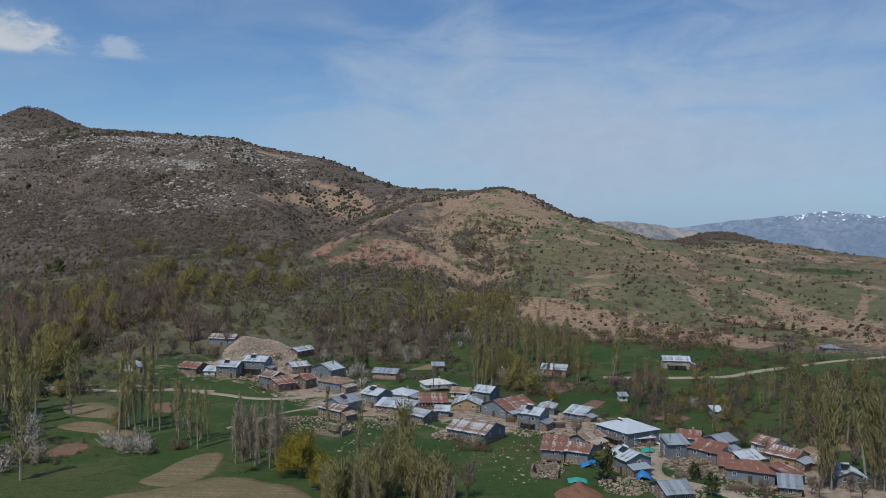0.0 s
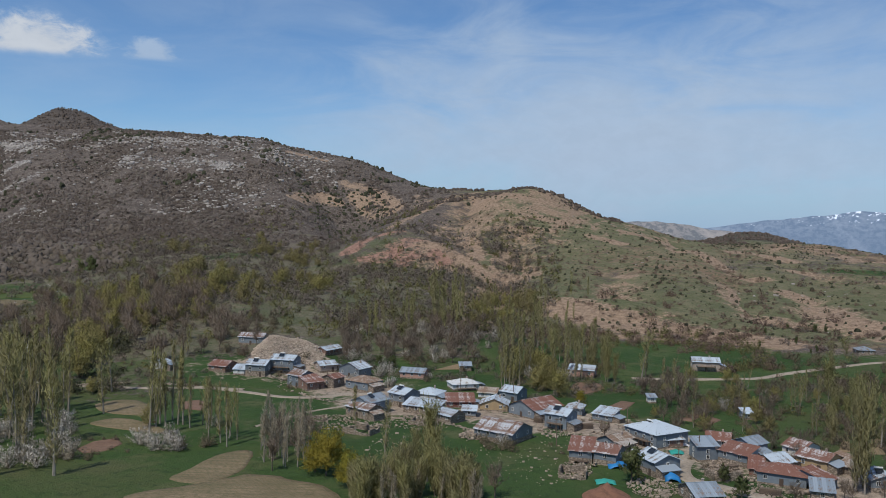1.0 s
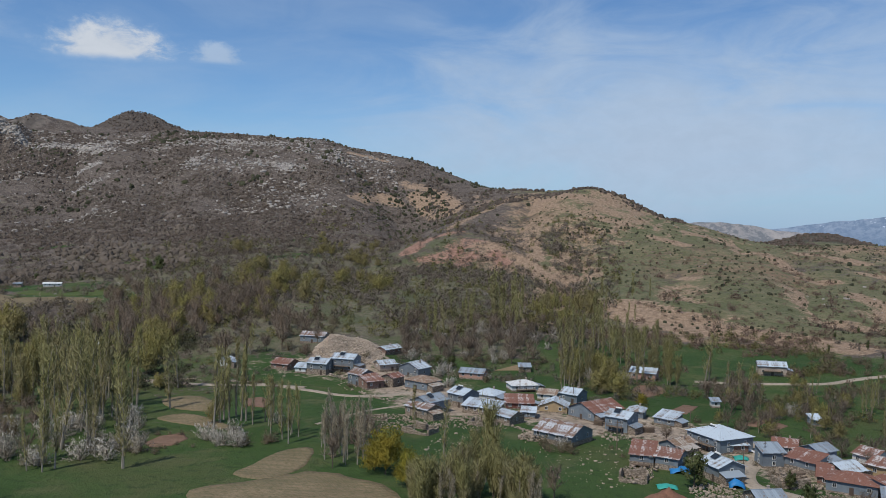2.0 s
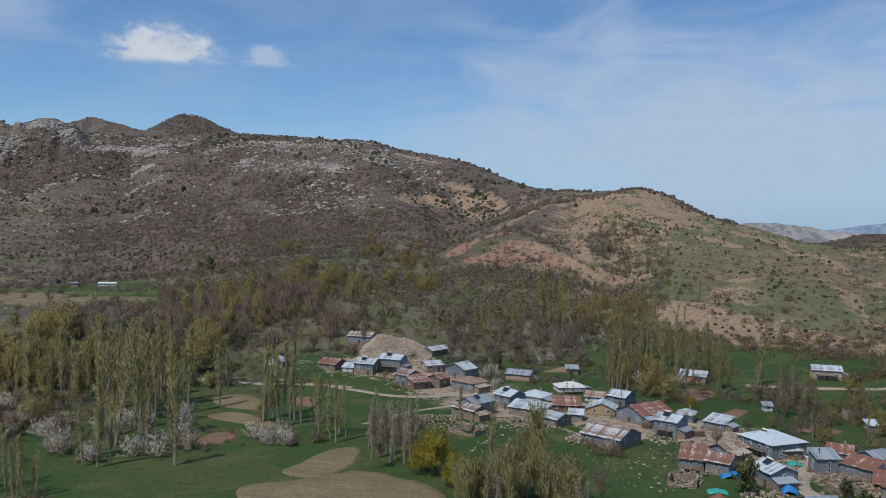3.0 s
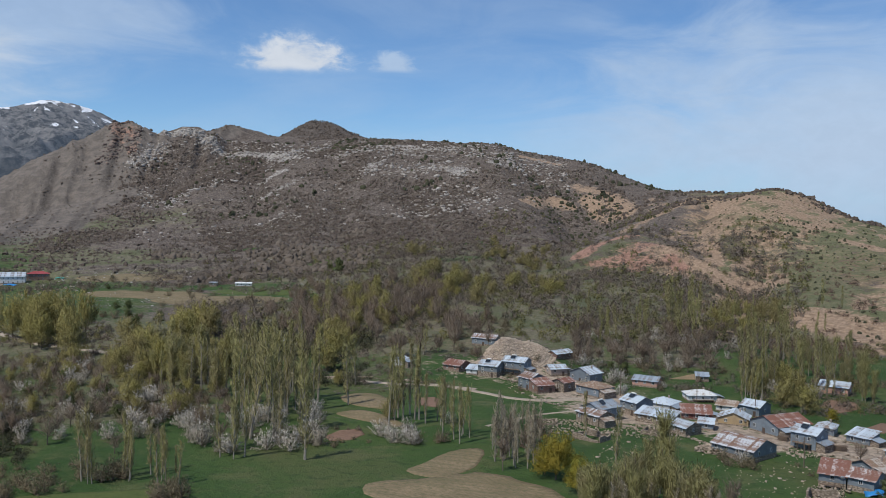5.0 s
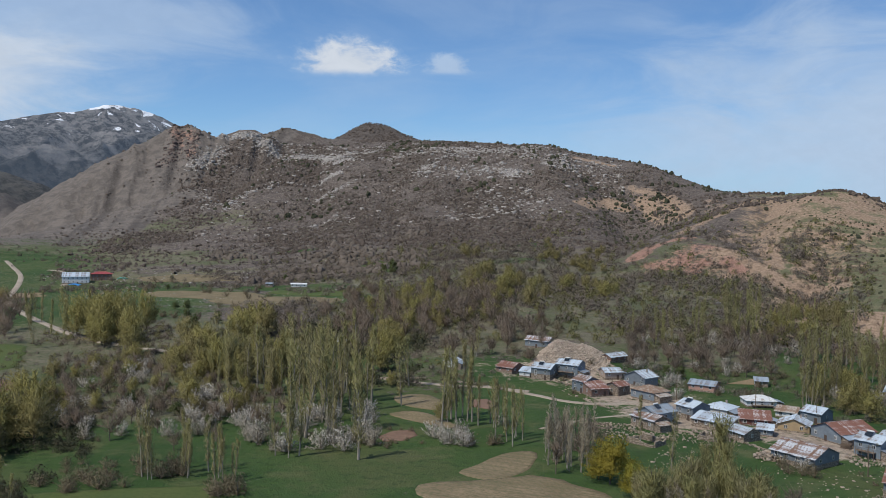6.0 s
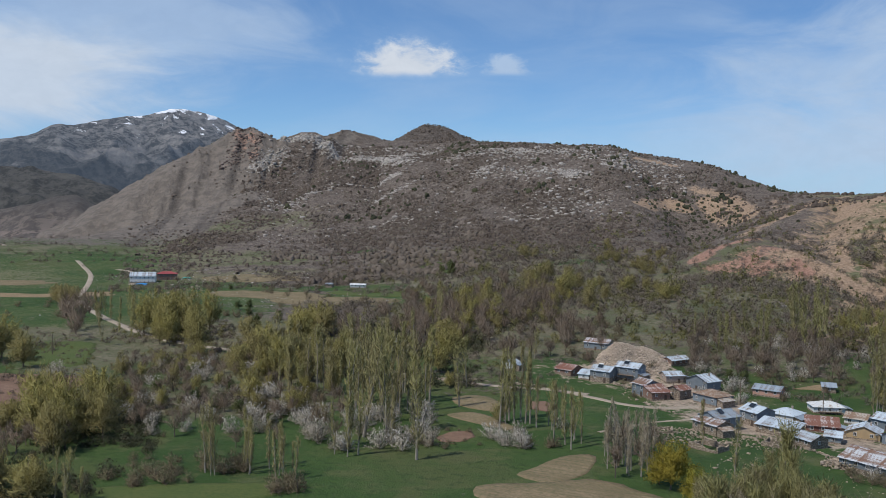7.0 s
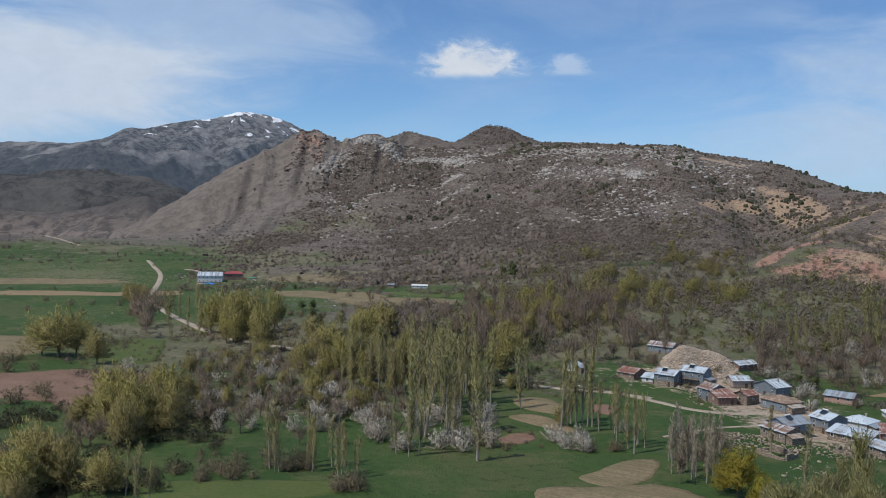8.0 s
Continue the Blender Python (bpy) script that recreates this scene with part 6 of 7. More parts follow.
plant("green", -453.4, 566.6, 4.8)
grove("willow", 20.6, 23.3, 437, 570, 10, 14.7, 0.2, 0.8)
grove("willow", 15.5, 19.2, 556, 697, 14, 13.1)
grove("poplar", 24.3, 25.9, 388, 646, 5, 19.2)
grove("bare", 15.8, 27.1, 443, 656, 72, 10.4)
grove("willow", 16.0, 27.0, 450, 650, 30, 9.0, 0.35, 0.9)
grove("willow", 8.9, 16.3, 511, 691, 12, 12.0)
grove("willow", 9.4, 14.4, 800, 940, 20, 9.5, 0.35, 1.1)
grove("willow", 18.5, 20.0, 800, 850, 2, 12.0)
grove("bush", 37.1, 56.3, 213, 267, 26, 2.6)
grove("bare", 48.6, 56.3, 227, 280, 12, 6.8)
grove("poplar", 29.5, 31.8, 233, 239, 3, 16.2)
grove("bare", 16.3, 27.4, 373, 549, 60, 11.0)
grove("willow", 23.0, 25.6, 383, 457, 4, 13.9, 0.2, 1.1)
settle()

# ---- scrub, stones and distant ground cover ----
def twig_bushes(name, x, y, tall, wide, per, mat, seed):
    """Nearer shrubs in one mesh; each is a loose lumpy dome of many small sprays that lie round it."""
    rng = np.random.default_rng(seed)
    n, z, per = len(x), land(x, y), int(1.6 * per)
    m = np.repeat(np.arange(n), per)
    way = rng.normal(size=(len(m), 3))
    way[:, 2] = np.abs(way[:, 2])
    way /= np.linalg.norm(way, axis=1, keepdims=True)
    turn = np.arctan2(way[:, 1], way[:, 0])
    lump = 1 + 0.26 * np.sin(2 * turn + m * 1.7) + 0.18 * np.sin(5 * turn + m * 2.9)
    high = 1 + 0.2 * np.sin(3 * turn + m * 0.9)
    size = np.stack([0.5 * wide[m] * lump, 0.5 * wide[m] * lump, tall[m] * 0.9 * high], 1)
    c = np.stack([x[m], y[m], z[m] - 0.1], 1) + way * size * rng.uniform(0.55, 1.08, (len(m), 1))
    flat = way + rng.normal(size=way.shape) * 0.45
    a = np.cross(flat, rng.normal(size=way.shape)) + (0, 0, 0.5)
    a /= np.linalg.norm(a, axis=1, keepdims=True) + 1e-9
    b = np.cross(flat, a)
    b /= np.linalg.norm(b, axis=1, keepdims=True) + 1e-9
    s = (np.sqrt(wide[m] * tall[m]) * rng.uniform(0.6, 1.4, len(m)) * 0.8 / math.sqrt(per))[:, None]
    v = np.stack([c - a * s - b * s * 0.55, c - a * s * 0.7 + b * s * 0.55, c + a * s * 1.3], 1).reshape(-1, 3)
    out = way + rng.normal(size=way.shape) * 0.2 + (0, 0, 0.35)
    out /= np.linalg.norm(out, axis=1, keepdims=True)
    tone = np.repeat(np.clip(np.repeat(rng.uniform(0, 1, n), per) + rng.normal(size=len(m)) * 0.12, 0, 1), 3)
    return new(name, mesh_np(name, v, np.arange(len(v)).reshape(-1, 3), mat, tone, np.repeat(out, 3, axis=0)))


def shrub_mesh(name, x, y, tall, wide, per, mat, seed):
    """Many shrubs in one mesh: each a lumpy dome of twigs, the nearer ones with loose sprays round it; per says how fine it is."""
    rng = np.random.default_rng(seed)
    n, z = len(x), land(x, y)
    if per > 30:
        return twig_bushes(name, x, y, tall, wide, per, mat, seed)
    rings, sides = (2, 6) if per <= 14 else (3, 8)
    around = np.arange(sides) * 2 * np.pi / sides
    lobes = rng.uniform(0, 2 * np.pi, (n, 3))
    vs, ns = [], []
    for k in range(rings):
        up = k / rings * 0.5 * np.pi
        turn = around[None] + 0.4 * k + rng.normal(size=(n, sides)) * 0.9 / sides
        lump = 1 + 0.22 * np.sin(2 * turn + lobes[:, :1]) + 0.14 * np.sin(3 * turn + lobes[:, 1:2] + k) + rng.normal(size=(n, sides)) * 0.11
        r = 0.5 * wide[:, None] * math.cos(up * 0.92) ** 0.8 * lump
        h = tall[:, None] * 0.95 * math.sin(up) * (1 + rng.normal(size=(n, sides)) * 0.13 + 0.14 * np.sin(turn + lobes[:, 2:])) - (0.25 if k == 0 else 0)
        vs.append(np.stack([x[:, None] + r * np.cos(turn), y[:, None] + r * np.sin(turn), z[:, None] + h], -1))
        ns.append(np.stack([math.cos(up) * np.cos(turn), math.cos(up) * np.sin(turn), np.full_like(turn, math.sin(up) + 0.15)], -1))
    vs.append(np.stack([x, y, z + tall * 0.95 * rng.uniform(0.9, 1.1, n)], -1)[:, None])
    ns.append(np.tile((0.0, 0.0, 1.0), (n, 1, 1)))
    v, out = np.concatenate(vs, 1), np.concatenate(ns, 1)
    m = v.shape[1]
    tri = []
    for k in range(rings - 1):
        for i in range(sides):
            j = (i + 1) % sides
            tri += [(k * sides + i, k * sides + j, (k + 1) * sides + j), (k * sides + i, (k + 1) * sides + j, (k + 1) * sides + i)]
    tri += [((rings - 1) * sides + i, (rings - 1) * sides + (i + 1) % sides, m - 1) for i in range(sides)]
    f = (np.arange(n)[:, None, None] * m + np.array(tri)[None]).reshape(-1, 3)
    out = out + rng.normal(size=out.shape) * 0.18
    v, out = v.reshape(-1, 3), out.reshape(-1, 3)
    tone = np.repeat(rng.uniform(0, 1, n), m) + rng.normal(size=n * m) * 0.12
    if per >= 20 and n:
        q = max(6, per // 4)
        host = np.repeat(np.arange(n), q)
        way = rng.normal(size=(len(host), 3))
        way[:, 2] = np.abs(way[:, 2])
        way /= np.linalg.norm(way, axis=1, keepdims=True)
        size = np.stack([0.5 * wide, 0.5 * wide, tall * 0.95], 1)[host]
        foot = np.stack([x, y, z], 1)[host] + way * size * 0.85
        tip = foot + (way * 0.5 + rng.normal(size=way.shape) * 0.25 + (0, 0, 0.25)) * size * 0.55
        v2, f2 = twigs(rng, foot, tip, 0.05 * size[:, 0])
        f = np.concatenate([f, f2 + len(v)])
        v, out = np.concatenate([v, v2]), np.concatenate([out, np.repeat(way, 3, axis=0)])
        tone = np.concatenate([tone, np.repeat(rng.uniform(0, 1, len(host)), 3)])
    out /= np.linalg.norm(out, axis=1, keepdims=True) + 1e-6
    return new(name, mesh_np(name, v, f, mat, np.clip(tone, 0, 1), out))


def scatter(rng, count, az0, az1, d0, d1, keep):
    """Places between two bearings and distances (units of the map) that keep(x, y, z) lets stand."""
    a, d = np.radians(rng.uniform(az0, az1, count)), np.sqrt(rng.uniform(d0 * d0, d1 * d1, count))
    x, y = -np.sin(a) * d, np.cos(a) * d
    chance = keep(x, y, np.degrees(a), d)
    ok = rng.uniform(0, 1, count) < chance
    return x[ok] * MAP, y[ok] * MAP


def scrub_material(name, a, b, c, through_light=0.0):
    g = material(name, 0.95)
    w = g.node("ShaderNodeNewGeometry").outputs["Position"]
    col = g.mix(g.attribute("tone"), a, b)
    col = g.mix(g.ramp(island(g), 0.0, 1.0, 0, 0.45), col, c)
    twiggy = g.noise(w, 2.2, 4, 0.75)
    col = g.mix(g.ramp(twiggy, 0.46, 0.64, 0, 0.5), col, tuple(0.5 * v for v in c))
    g.put(g.shader.inputs["Base Color"], col)
    bump(g, twiggy, 0.8, 0.5)
    if through_light:
        let_through(g, col, through_light)
    return g.m


SCRUB_BROWN = scrub_material("brown_scrub", (0.126, 0.102, 0.086), (0.190, 0.155, 0.130), (0.088, 0.071, 0.060), 0.3)
SCRUB_GREY = scrub_material("grey_scrub", (0.170, 0.149, 0.124), (0.245, 0.218, 0.184), (0.110, 0.095, 0.078), 0.3)
THICKET_BROWN = scrub_material("thicket_twigs", (0.176, 0.147, 0.121), (0.237, 0.2, 0.165), (0.116, 0.096, 0.08), 0.3)
SCRUB_RUSSET = scrub_material("russet_scrub", (0.173, 0.121, 0.095), (0.25, 0.178, 0.138), (0.116, 0.084, 0.068), 0.3)
SCRUB_GREEN = scrub_material("olive_scrub", (0.150, 0.150, 0.066), (0.225, 0.210, 0.082), (0.110, 0.108, 0.056), 0.3)
SCRUB_DARK = scrub_material("juniper", (0.066, 0.072, 0.044), (0.095, 0.098, 0.058), (0.046, 0.050, 0.034), 0.3)


def scrub(name, label, mat, seed, count, az0, az1, d0, d1, tall, wide, per, keep):
    rng = np.random.default_rng(seed)
    x, y = scatter(rng, count, az0, az1, d0, d1, keep)
    k = np.clip(rng.lognormal(-0.12, 0.38, len(x)), 0.4, 1.9)
    ob = shrub_mesh(name, x, y, tall * k, wide * k * rng.uniform(0.8, 1.25, len(x)), per, mat, seed + 1)
    return tagged(ob, label, "scrub", kind="stuff")


def patchy(size, lo, hi, seed):
    return lambda x, y, b, d: ease(fbm(x, y, size, 3, seed), lo, hi)


def on_hill(x, y, b, d):
    clumps = ease(fbm(x, y, 95, 3, 131) + 0.7 * fbm(x, y, 28, 3, 127), -0.14, 0.16)
    return (0.10 + 0.90 * clumps) * ease(b, 5, 11) * (1 - 0.8 * bare_bank(x, y)) * (1 - 0.7 * np.clip(strokes(x, y, ROCK_BANDS), 0, 1)) * (1 - 0.92 * scree_side(x, y, b, d))


def bare_bank(x, y):
    return np.clip(np.maximum.reduce([strokes(x, y, RED_SOIL_BANKS), strokes(x, y, TAN_SOIL)]), 0, 1)


def in_gullies(x, y, b, d):
    return np.clip(1.2 * strokes(x, y, BUSHY_GULLIES), 0, 1)


def on_right(x, y, b, d):
    return (1 - 0.6 * bare_bank(x, y)) * (1 + 0.8 * ease(d, 450, 380)) * (0.14 + 0.86 * ease(fbm(x, y, 55, 3, 133), 0.02, 0.2)) * ease(b, 9, 4)


def in_thicket(x, y, b, d):
    open_ground = np.clip(strokes(x, y, GREEN_PLOTS), 0, 1)
    return (1 - 0.65 * bare_bank(x, y)) * (0.35 + 0.65 * ease(fbm(x, y, 40, 3, 135), -0.15, 0.1)) * (1 - np.clip(open_ground * 1.2, 0, 1)) * (1 - ease(d, 312, 298) * (np.abs(b - 11.9) < 5))


LOWER_ROAD = [(-10.8, 261), (-14.2, 264), (-18.7, 274), (-22.7, 301), (-29.7, 343)]


def bank_bushes(x, y, b, d):
    return ease(fbm(x, y, 45, 3, 181), -0.1, 0.14) * (0.25 + 0.75 * ease(d, 450, 390))


def behind_village(x, y, b, d):
    return ease(fbm(x, y, 30, 3, 167), 0.0, 0.15) * (1 - np.exp(-((b - 12.0) / 2.6) ** 4 - ((d - 272) / 24) ** 4))


def by_road(x, y, b, d):
    open_spot = np.array([clear_of_houses(i, j) for i, j in zip(x * MAP, y * MAP)], float)
    return open_spot * (near_line(x, y, LOWER_ROAD, 4.0) <= 0) * (1 - near_line(x, y, VILLAGE, 30)) * ease(fbm(x, y, 30, 3, 183), -0.02, 0.12)


def in_meadow(x, y, b, d):
    open_spot = np.array([clear_of_houses(i, j) for i, j in zip(x * MAP, y * MAP)], float)
    return open_spot * (near_line(x, y, LOWER_ROAD, 4.0) <= 0) * (near_line(x, y, VILLAGE, 14) <= 0) * ease(fbm(x, y, 22, 3, 187), 0.0, 0.1)


scrub("hillside_scrub", "leafless brown scrub covering the dry hillside", SCRUB_BROWN, 201, 46000, 5, 45, 640, 1420, 1.7, 3.0, 12, on_hill)
scrub("hillside_scrub", "grey leafless scrub spread over the slope", SCRUB_GREY, 203, 12000, 5, 45, 600, 1350, 1.6, 2.8, 12, on_hill)
scrub("slope_bushes", "rounded leafless brown bushes on the lower slope", THICKET_BROWN, 263, 4200, 4, 46, 520, 900, 2.8, 4.6, 44, on_hill)
scrub("slope_bushes", "rounded dark bushes on the lower slope", SCRUB_BROWN, 265, 4200, 4, 46, 520, 900, 2.6, 4.4, 44, on_hill)
scrub("gully_bushes", "russet leafless bushes along the gullies", SCRUB_RUSSET, 267, 1300, -29, 0, 330, 720, 2.3, 3.4, 44, in_gullies)
scrub("gully_bushes", "grey-brown leafless bushes along the gullies", THICKET_BROWN, 269, 1300, -29, 0, 330, 720, 2.3, 3.4, 44, in_gullies)
scrub("ravine_bushes", "dark green bushes in the ravine below the scar", SCRUB_DARK, 271, 420, 5.5, 11.5, 760, 930, 2.3, 3.4, 30, patchy(60, -0.06, 0.14, 159))
scrub("hillside_junipers", "small dark juniper bushes dotted on the slope", SCRUB_DARK, 205, 1500, -29, 40, 430, 1500, 2.2, 2.6, 14, patchy(120, -0.2, 0.3, 137))
scrub("skyline_scrub", "dark bushes along the hill crest", SCRUB_DARK, 206, 2000, 0, 36, 900, 1420, 3.6, 4.6, 20, patchy(60, -0.05, 0.2, 139))
scrub("ridge_scrub", "dark scrub between the crags of the ridge", SCRUB_BROWN, 223, 3000, 29, 38, 1050, 1400, 2.6, 4.0, 12, patchy(60, -0.05, 0.1, 149))
scrub("far_hill_scrub", "dark scrub covering the rounded hill beyond the pasture", SCRUB_BROWN, 277, 3600, -25, -12.5, 900, 1260, 2.6, 4.2, 12, patchy(80, -0.2, 0.1, 189))
scrub("crest_scrub", "dark leafless scrub along the crest of the tan hill", SCRUB_BROWN, 275, 3200, -10, 7, 735, 1010, 2.4, 3.8, 24, patchy(60, -0.15, 0.1, 165))
scrub("knoll_scrub", "dark scrub over the rocky knolls behind the crest", SCRUB_BROWN, 273, 5200, 20, 34, 1420, 1800, 2.6, 4.2, 12, patchy(90, -0.12, 0.12, 163))
scrub("yard_scrub", "leafless grey-brown bushes behind the village", SCRUB_GREY, 227, 700, -10, 22, 245, 330, 2.4, 3.2, 90, behind_village)
scrub("foot_scrub", "olive scrub along the foot of the hill", SCRUB_GREEN, 225, 1400, 0, 30, 300, 480, 3.0, 3.6, 44, in_thicket)
scrub("right_hill_scrub", "russet leafless bushes on the dry pasture hill", SCRUB_RUSSET, 207, 5200, -29, 8, 345, 900, 1.7, 2.6, 34, on_right)
scrub("right_hill_scrub", "small dark green bushes on the dry pasture hill", SCRUB_DARK, 209, 6000, -29, 6, 350, 880, 1.1, 1.7, 9, patchy(80, -0.15, 0.25, 141))
scrub("thicket", "dense leafless brown thicket at the foot of the hill", THICKET_BROWN, 211, 3600, -4, 33, 330, 640, 3.9, 5.2, 56, in_thicket)
scrub("thicket", "grey leafless thicket at the foot of the hill", SCRUB_GREY, 213, 2300, -6, 34, 300, 640, 3.7, 4.8, 52, in_thicket)
scrub("thicket", "thicket with the first olive-green leaves", SCRUB_GREEN, 215, 1100, -6, 30, 320, 660, 4.6, 4.6, 56, in_thicket)
scrub("thicket", "low olive bushes within the thicket", SCRUB_GREEN, 241, 1000, -4, 33, 320, 660, 2.8, 3.6, 36, in_thicket)
scrub("thicket", "leafless brown thicket behind the farm", THICKET_BROWN, 243, 2600, 22, 36, 540, 800, 3.2, 4.4, 22, patchy(70, -0.06, 0.08, 169))
scrub("valley_bushes", "dark bushes on the meadow below the willows", SCRUB_DARK, 245, 900, 43, 57, 150, 222, 2.2, 3.0, 70, patchy(20, -0.04, 0.10, 171))
scrub("right_hill_bushes", "rounded russet leafless bushes along the eroded bank", SCRUB_RUSSET, 251, 800, -29, 4, 350, 560, 3.4, 4.8, 110, bank_bushes)
scrub("right_hill_bushes", "rounded dark green bushes on the dry hill", SCRUB_DARK, 253, 700, -29, 4, 360, 760, 2.0, 2.6, 44, patchy(90, -0.1, 0.2, 175))
scrub("roadside_bushes", "grey-brown bushes along the road and meadow edges", SCRUB_RUSSET, 255, 700, -29, -4, 262, 352, 3.0, 3.8, 90, by_road)
scrub("roadside_bushes", "olive bushes along the road and meadow edges", SCRUB_GREEN, 257, 650, -29, -4, 262, 352, 3.0, 3.4, 90, by_road)
scrub("valley_bushes", "dark green bushes under the poplars", SCRUB_DARK, 247, 420, 22, 30, 236, 345, 3.6, 4.6, 80, patchy(26, -0.08, 0.08, 185))
scrub("meadow_bushes", "grey-brown bushes on the meadow above the village", SCRUB_GREY, 259, 420, -29, -3, 204, 264, 2.8, 3.6, 110, in_meadow)
scrub("meadow_bushes", "olive-leaved bushes on the meadow above the village", SCRUB_GREEN, 261, 320, -29, -3, 204, 264, 2.6, 3.2, 110, in_meadow)
scrub("spring_trees", "yellow-green young trees in the ravine", SCRUB_GREEN, 217, 260, 2, 15, 560, 830, 4.6, 5.6, 56, patchy(60, -0.1, 0.1, 143))


def in_valley(x, y, b, d):
    """Rough ground between the poplar groves and the plain."""
    a = ease(b, 30, 34) * ease(b, 53, 49) * ease(d, 200, 216) * ease(d, 400, 340)
    a = np.maximum(a, ease(b, 16, 19) * ease(b, 38, 34) * ease(d, 232, 250) * ease(d, 420, 360))
    return a * (0.15 + 0.85 * ease(fbm(x, y, 38, 3, 161), -0.12, 0.10))


scrub("valley_scrub", "low brown scrub on the rough valley floor", THICKET_BROWN, 231, 2600, 16, 54, 200, 420, 2.0, 3.0, 64, in_valley)
scrub("valley_scrub", "low olive scrub on the rough valley floor", SCRUB_GREEN, 233, 2000, 16, 54, 200, 420, 2.0, 2.6, 64, in_valley)
scrub("valley_scrub", "dark twiggy scrub on the rough valley floor", SCRUB_BROWN, 235, 1700, 16, 54, 200, 420, 2.4, 3.2, 64, in_valley)
scrub("plain_scrub", "brown scrub on the upper plain", SCRUB_BROWN, 219, 800, 28, 58, 520, 980, 2.2, 3.4, 44, patchy(110, 0.0, 0.18, 145))
scrub("shelf_scrub", "dark bushes on the grassy shelf below the ridge", SCRUB_BROWN, 221, 900, 34, 58, 720, 1080, 2.8, 3.8, 34, patchy(60, 0.0, 0.14, 147))


def stones(name, label, seed, x, y, size, mat, lift=0.0):
    """Loose irregular stones in one mesh."""
    rng = np.random.default_rng(seed)
    n = len(x)
    cube = np.array([(i, j, k) for i in (-1, 1) for j in (-1, 1) for k in (-1, 1)], float)
    v = cube[None] * rng.uniform(0.45, 1.0, (n, 8, 3)) * (size * np.clip(0.42 * rng.pareto(2.2, n) + 0.45, 0.45, 1.8))[:, None, None] * np.array((0.6, 0.5, 0.38))
    w = rng.uniform(0, np.pi, n)
    c, s = np.cos(w)[:, None], np.sin(w)[:, None]
    px, py = v[..., 0] * c - v[..., 1] * s, v[..., 0] * s + v[..., 1] * c
    v = np.stack([px + x[:, None], py + y[:, None], v[..., 2] + (land(x, y) + lift * rng.uniform(0, 1, n))[:, None]], -1)
    q = np.array([(0, 1, 3), (0, 3, 2), (4, 6, 7), (4, 7, 5), (0, 4, 5), (0, 5, 1), (2, 3, 7), (2, 7, 6), (0, 2, 6), (0, 6, 4), (1, 5, 7), (1, 7, 3)])
    f = (np.arange(n)[:, None, None] * 8 + q[None]).reshape(-1, 3)
    tone = np.repeat(rng.uniform(0, 1, n), 8)
    return tagged(new(name, mesh_np(name, v.reshape(-1, 3), f, mat, tone)), label, "stones", kind="stuff")


ROCK = scrub_material("pale_rock", (0.47, 0.445, 0.41), (0.33, 0.308, 0.28), (0.36, 0.325, 0.285))
MOUND_ROCK = scrub_material("pale_tan_rock", (0.62, 0.52, 0.42), (0.46, 0.38, 0.30), (0.52, 0.42, 0.33))
RUBBLE = scrub_material("tan_rubble", (0.48, 0.40, 0.32), (0.32, 0.26, 0.205), (0.38, 0.305, 0.24))


def outcrop(seed, count, az0, az1, d0, d1, size, keep, name="rock_outcrop", label="pale grey limestone blocks breaking through the slope"):
    rng = np.random.default_rng(seed)
    x, y = scatter(rng, count, az0, az1, d0, d1, keep)
    stones(name, label, seed + 1, x, y, np.full(len(x), size), ROCK)


def rocky(x, y, b, d):
    spots = np.clip(strokes(x, y, ROCK_BANDS), 0, 1)
    return np.clip(0.9 * spots + 0.05 + 0.55 * ease(fbm(x, y, 85, 4, 151), 0.02, 0.18), 0, 1)


outcrop(301, 24000, 9, 37, 800, 1420, 3.7, rocky)
CRAG_RED = scrub_material("red_crag", (0.185, 0.140, 0.122), (0.135, 0.102, 0.090), (0.105, 0.084, 0.074))


def crags(seed, count, spots, size, mat, label):
    """Steep blocks of living rock that stand out of the ridge."""
    rng = np.random.default_rng(seed)
    x, y = scatter(rng, count, 28, 41, 1180, 1460, lambda x, y, b, d: np.clip(strokes(x, y, spots), 0, 1))
    ob = stones("crag", label, seed + 1, x, y, np.full(len(x), size), mat)
    return ob


crags(311, 6500, RED_CRAGS, 4.6, CRAG_RED, "steep red-brown crag on the ridge")
crags(313, 7500, [ROCK_BANDS[3], ROCK_BANDS[4], ROCK_BANDS[6]], 4.2, ROCK, "pale limestone crags along the ridge")
outcrop(303, 1600, 24, 50, 430, 640, 1.2, patchy(60, 0.0, 0.2, 153), "field_stones", "pale stones strewn over the rough pasture")
outcrop(305, 500, -28, 3, 360, 800, 2.0, patchy(90, 0.08, 0.2, 155), "slope_stones", "pale stones on the dry hillside")


# ---- round the houses: dishes, heaters, rubble, walls, poles ----
def on_house(k, u, v):
    """A point at u, v (shares of the half length and half width) of the k-th house, with its turn."""
    x, y, yaw, L, W, top = HOUSE_PLANS[k]
    c, s = math.cos(radians(yaw)), math.sin(radians(yaw))
    return x + u * L / 2 * c - v * W / 2 * s, y + u * L / 2 * s + v * W / 2 * c, top, yaw


for k in (3, 5, 10, 16, 20, 22, 25, 27, 29, 30, 33, 36, 39, 41, 44, 46, 48):
    px, py, top, yaw = on_house(k, 0.8, -1.12)
    satellite_dish(px, py, top - 1.2, yaw + 15)
for k in (3, 5, 15, 16, 29, 33, 38, 48):
    px, py, top, yaw = on_house(k, -0.2, -0.35)
    solar_heater(px, py, top + 0.9, yaw)


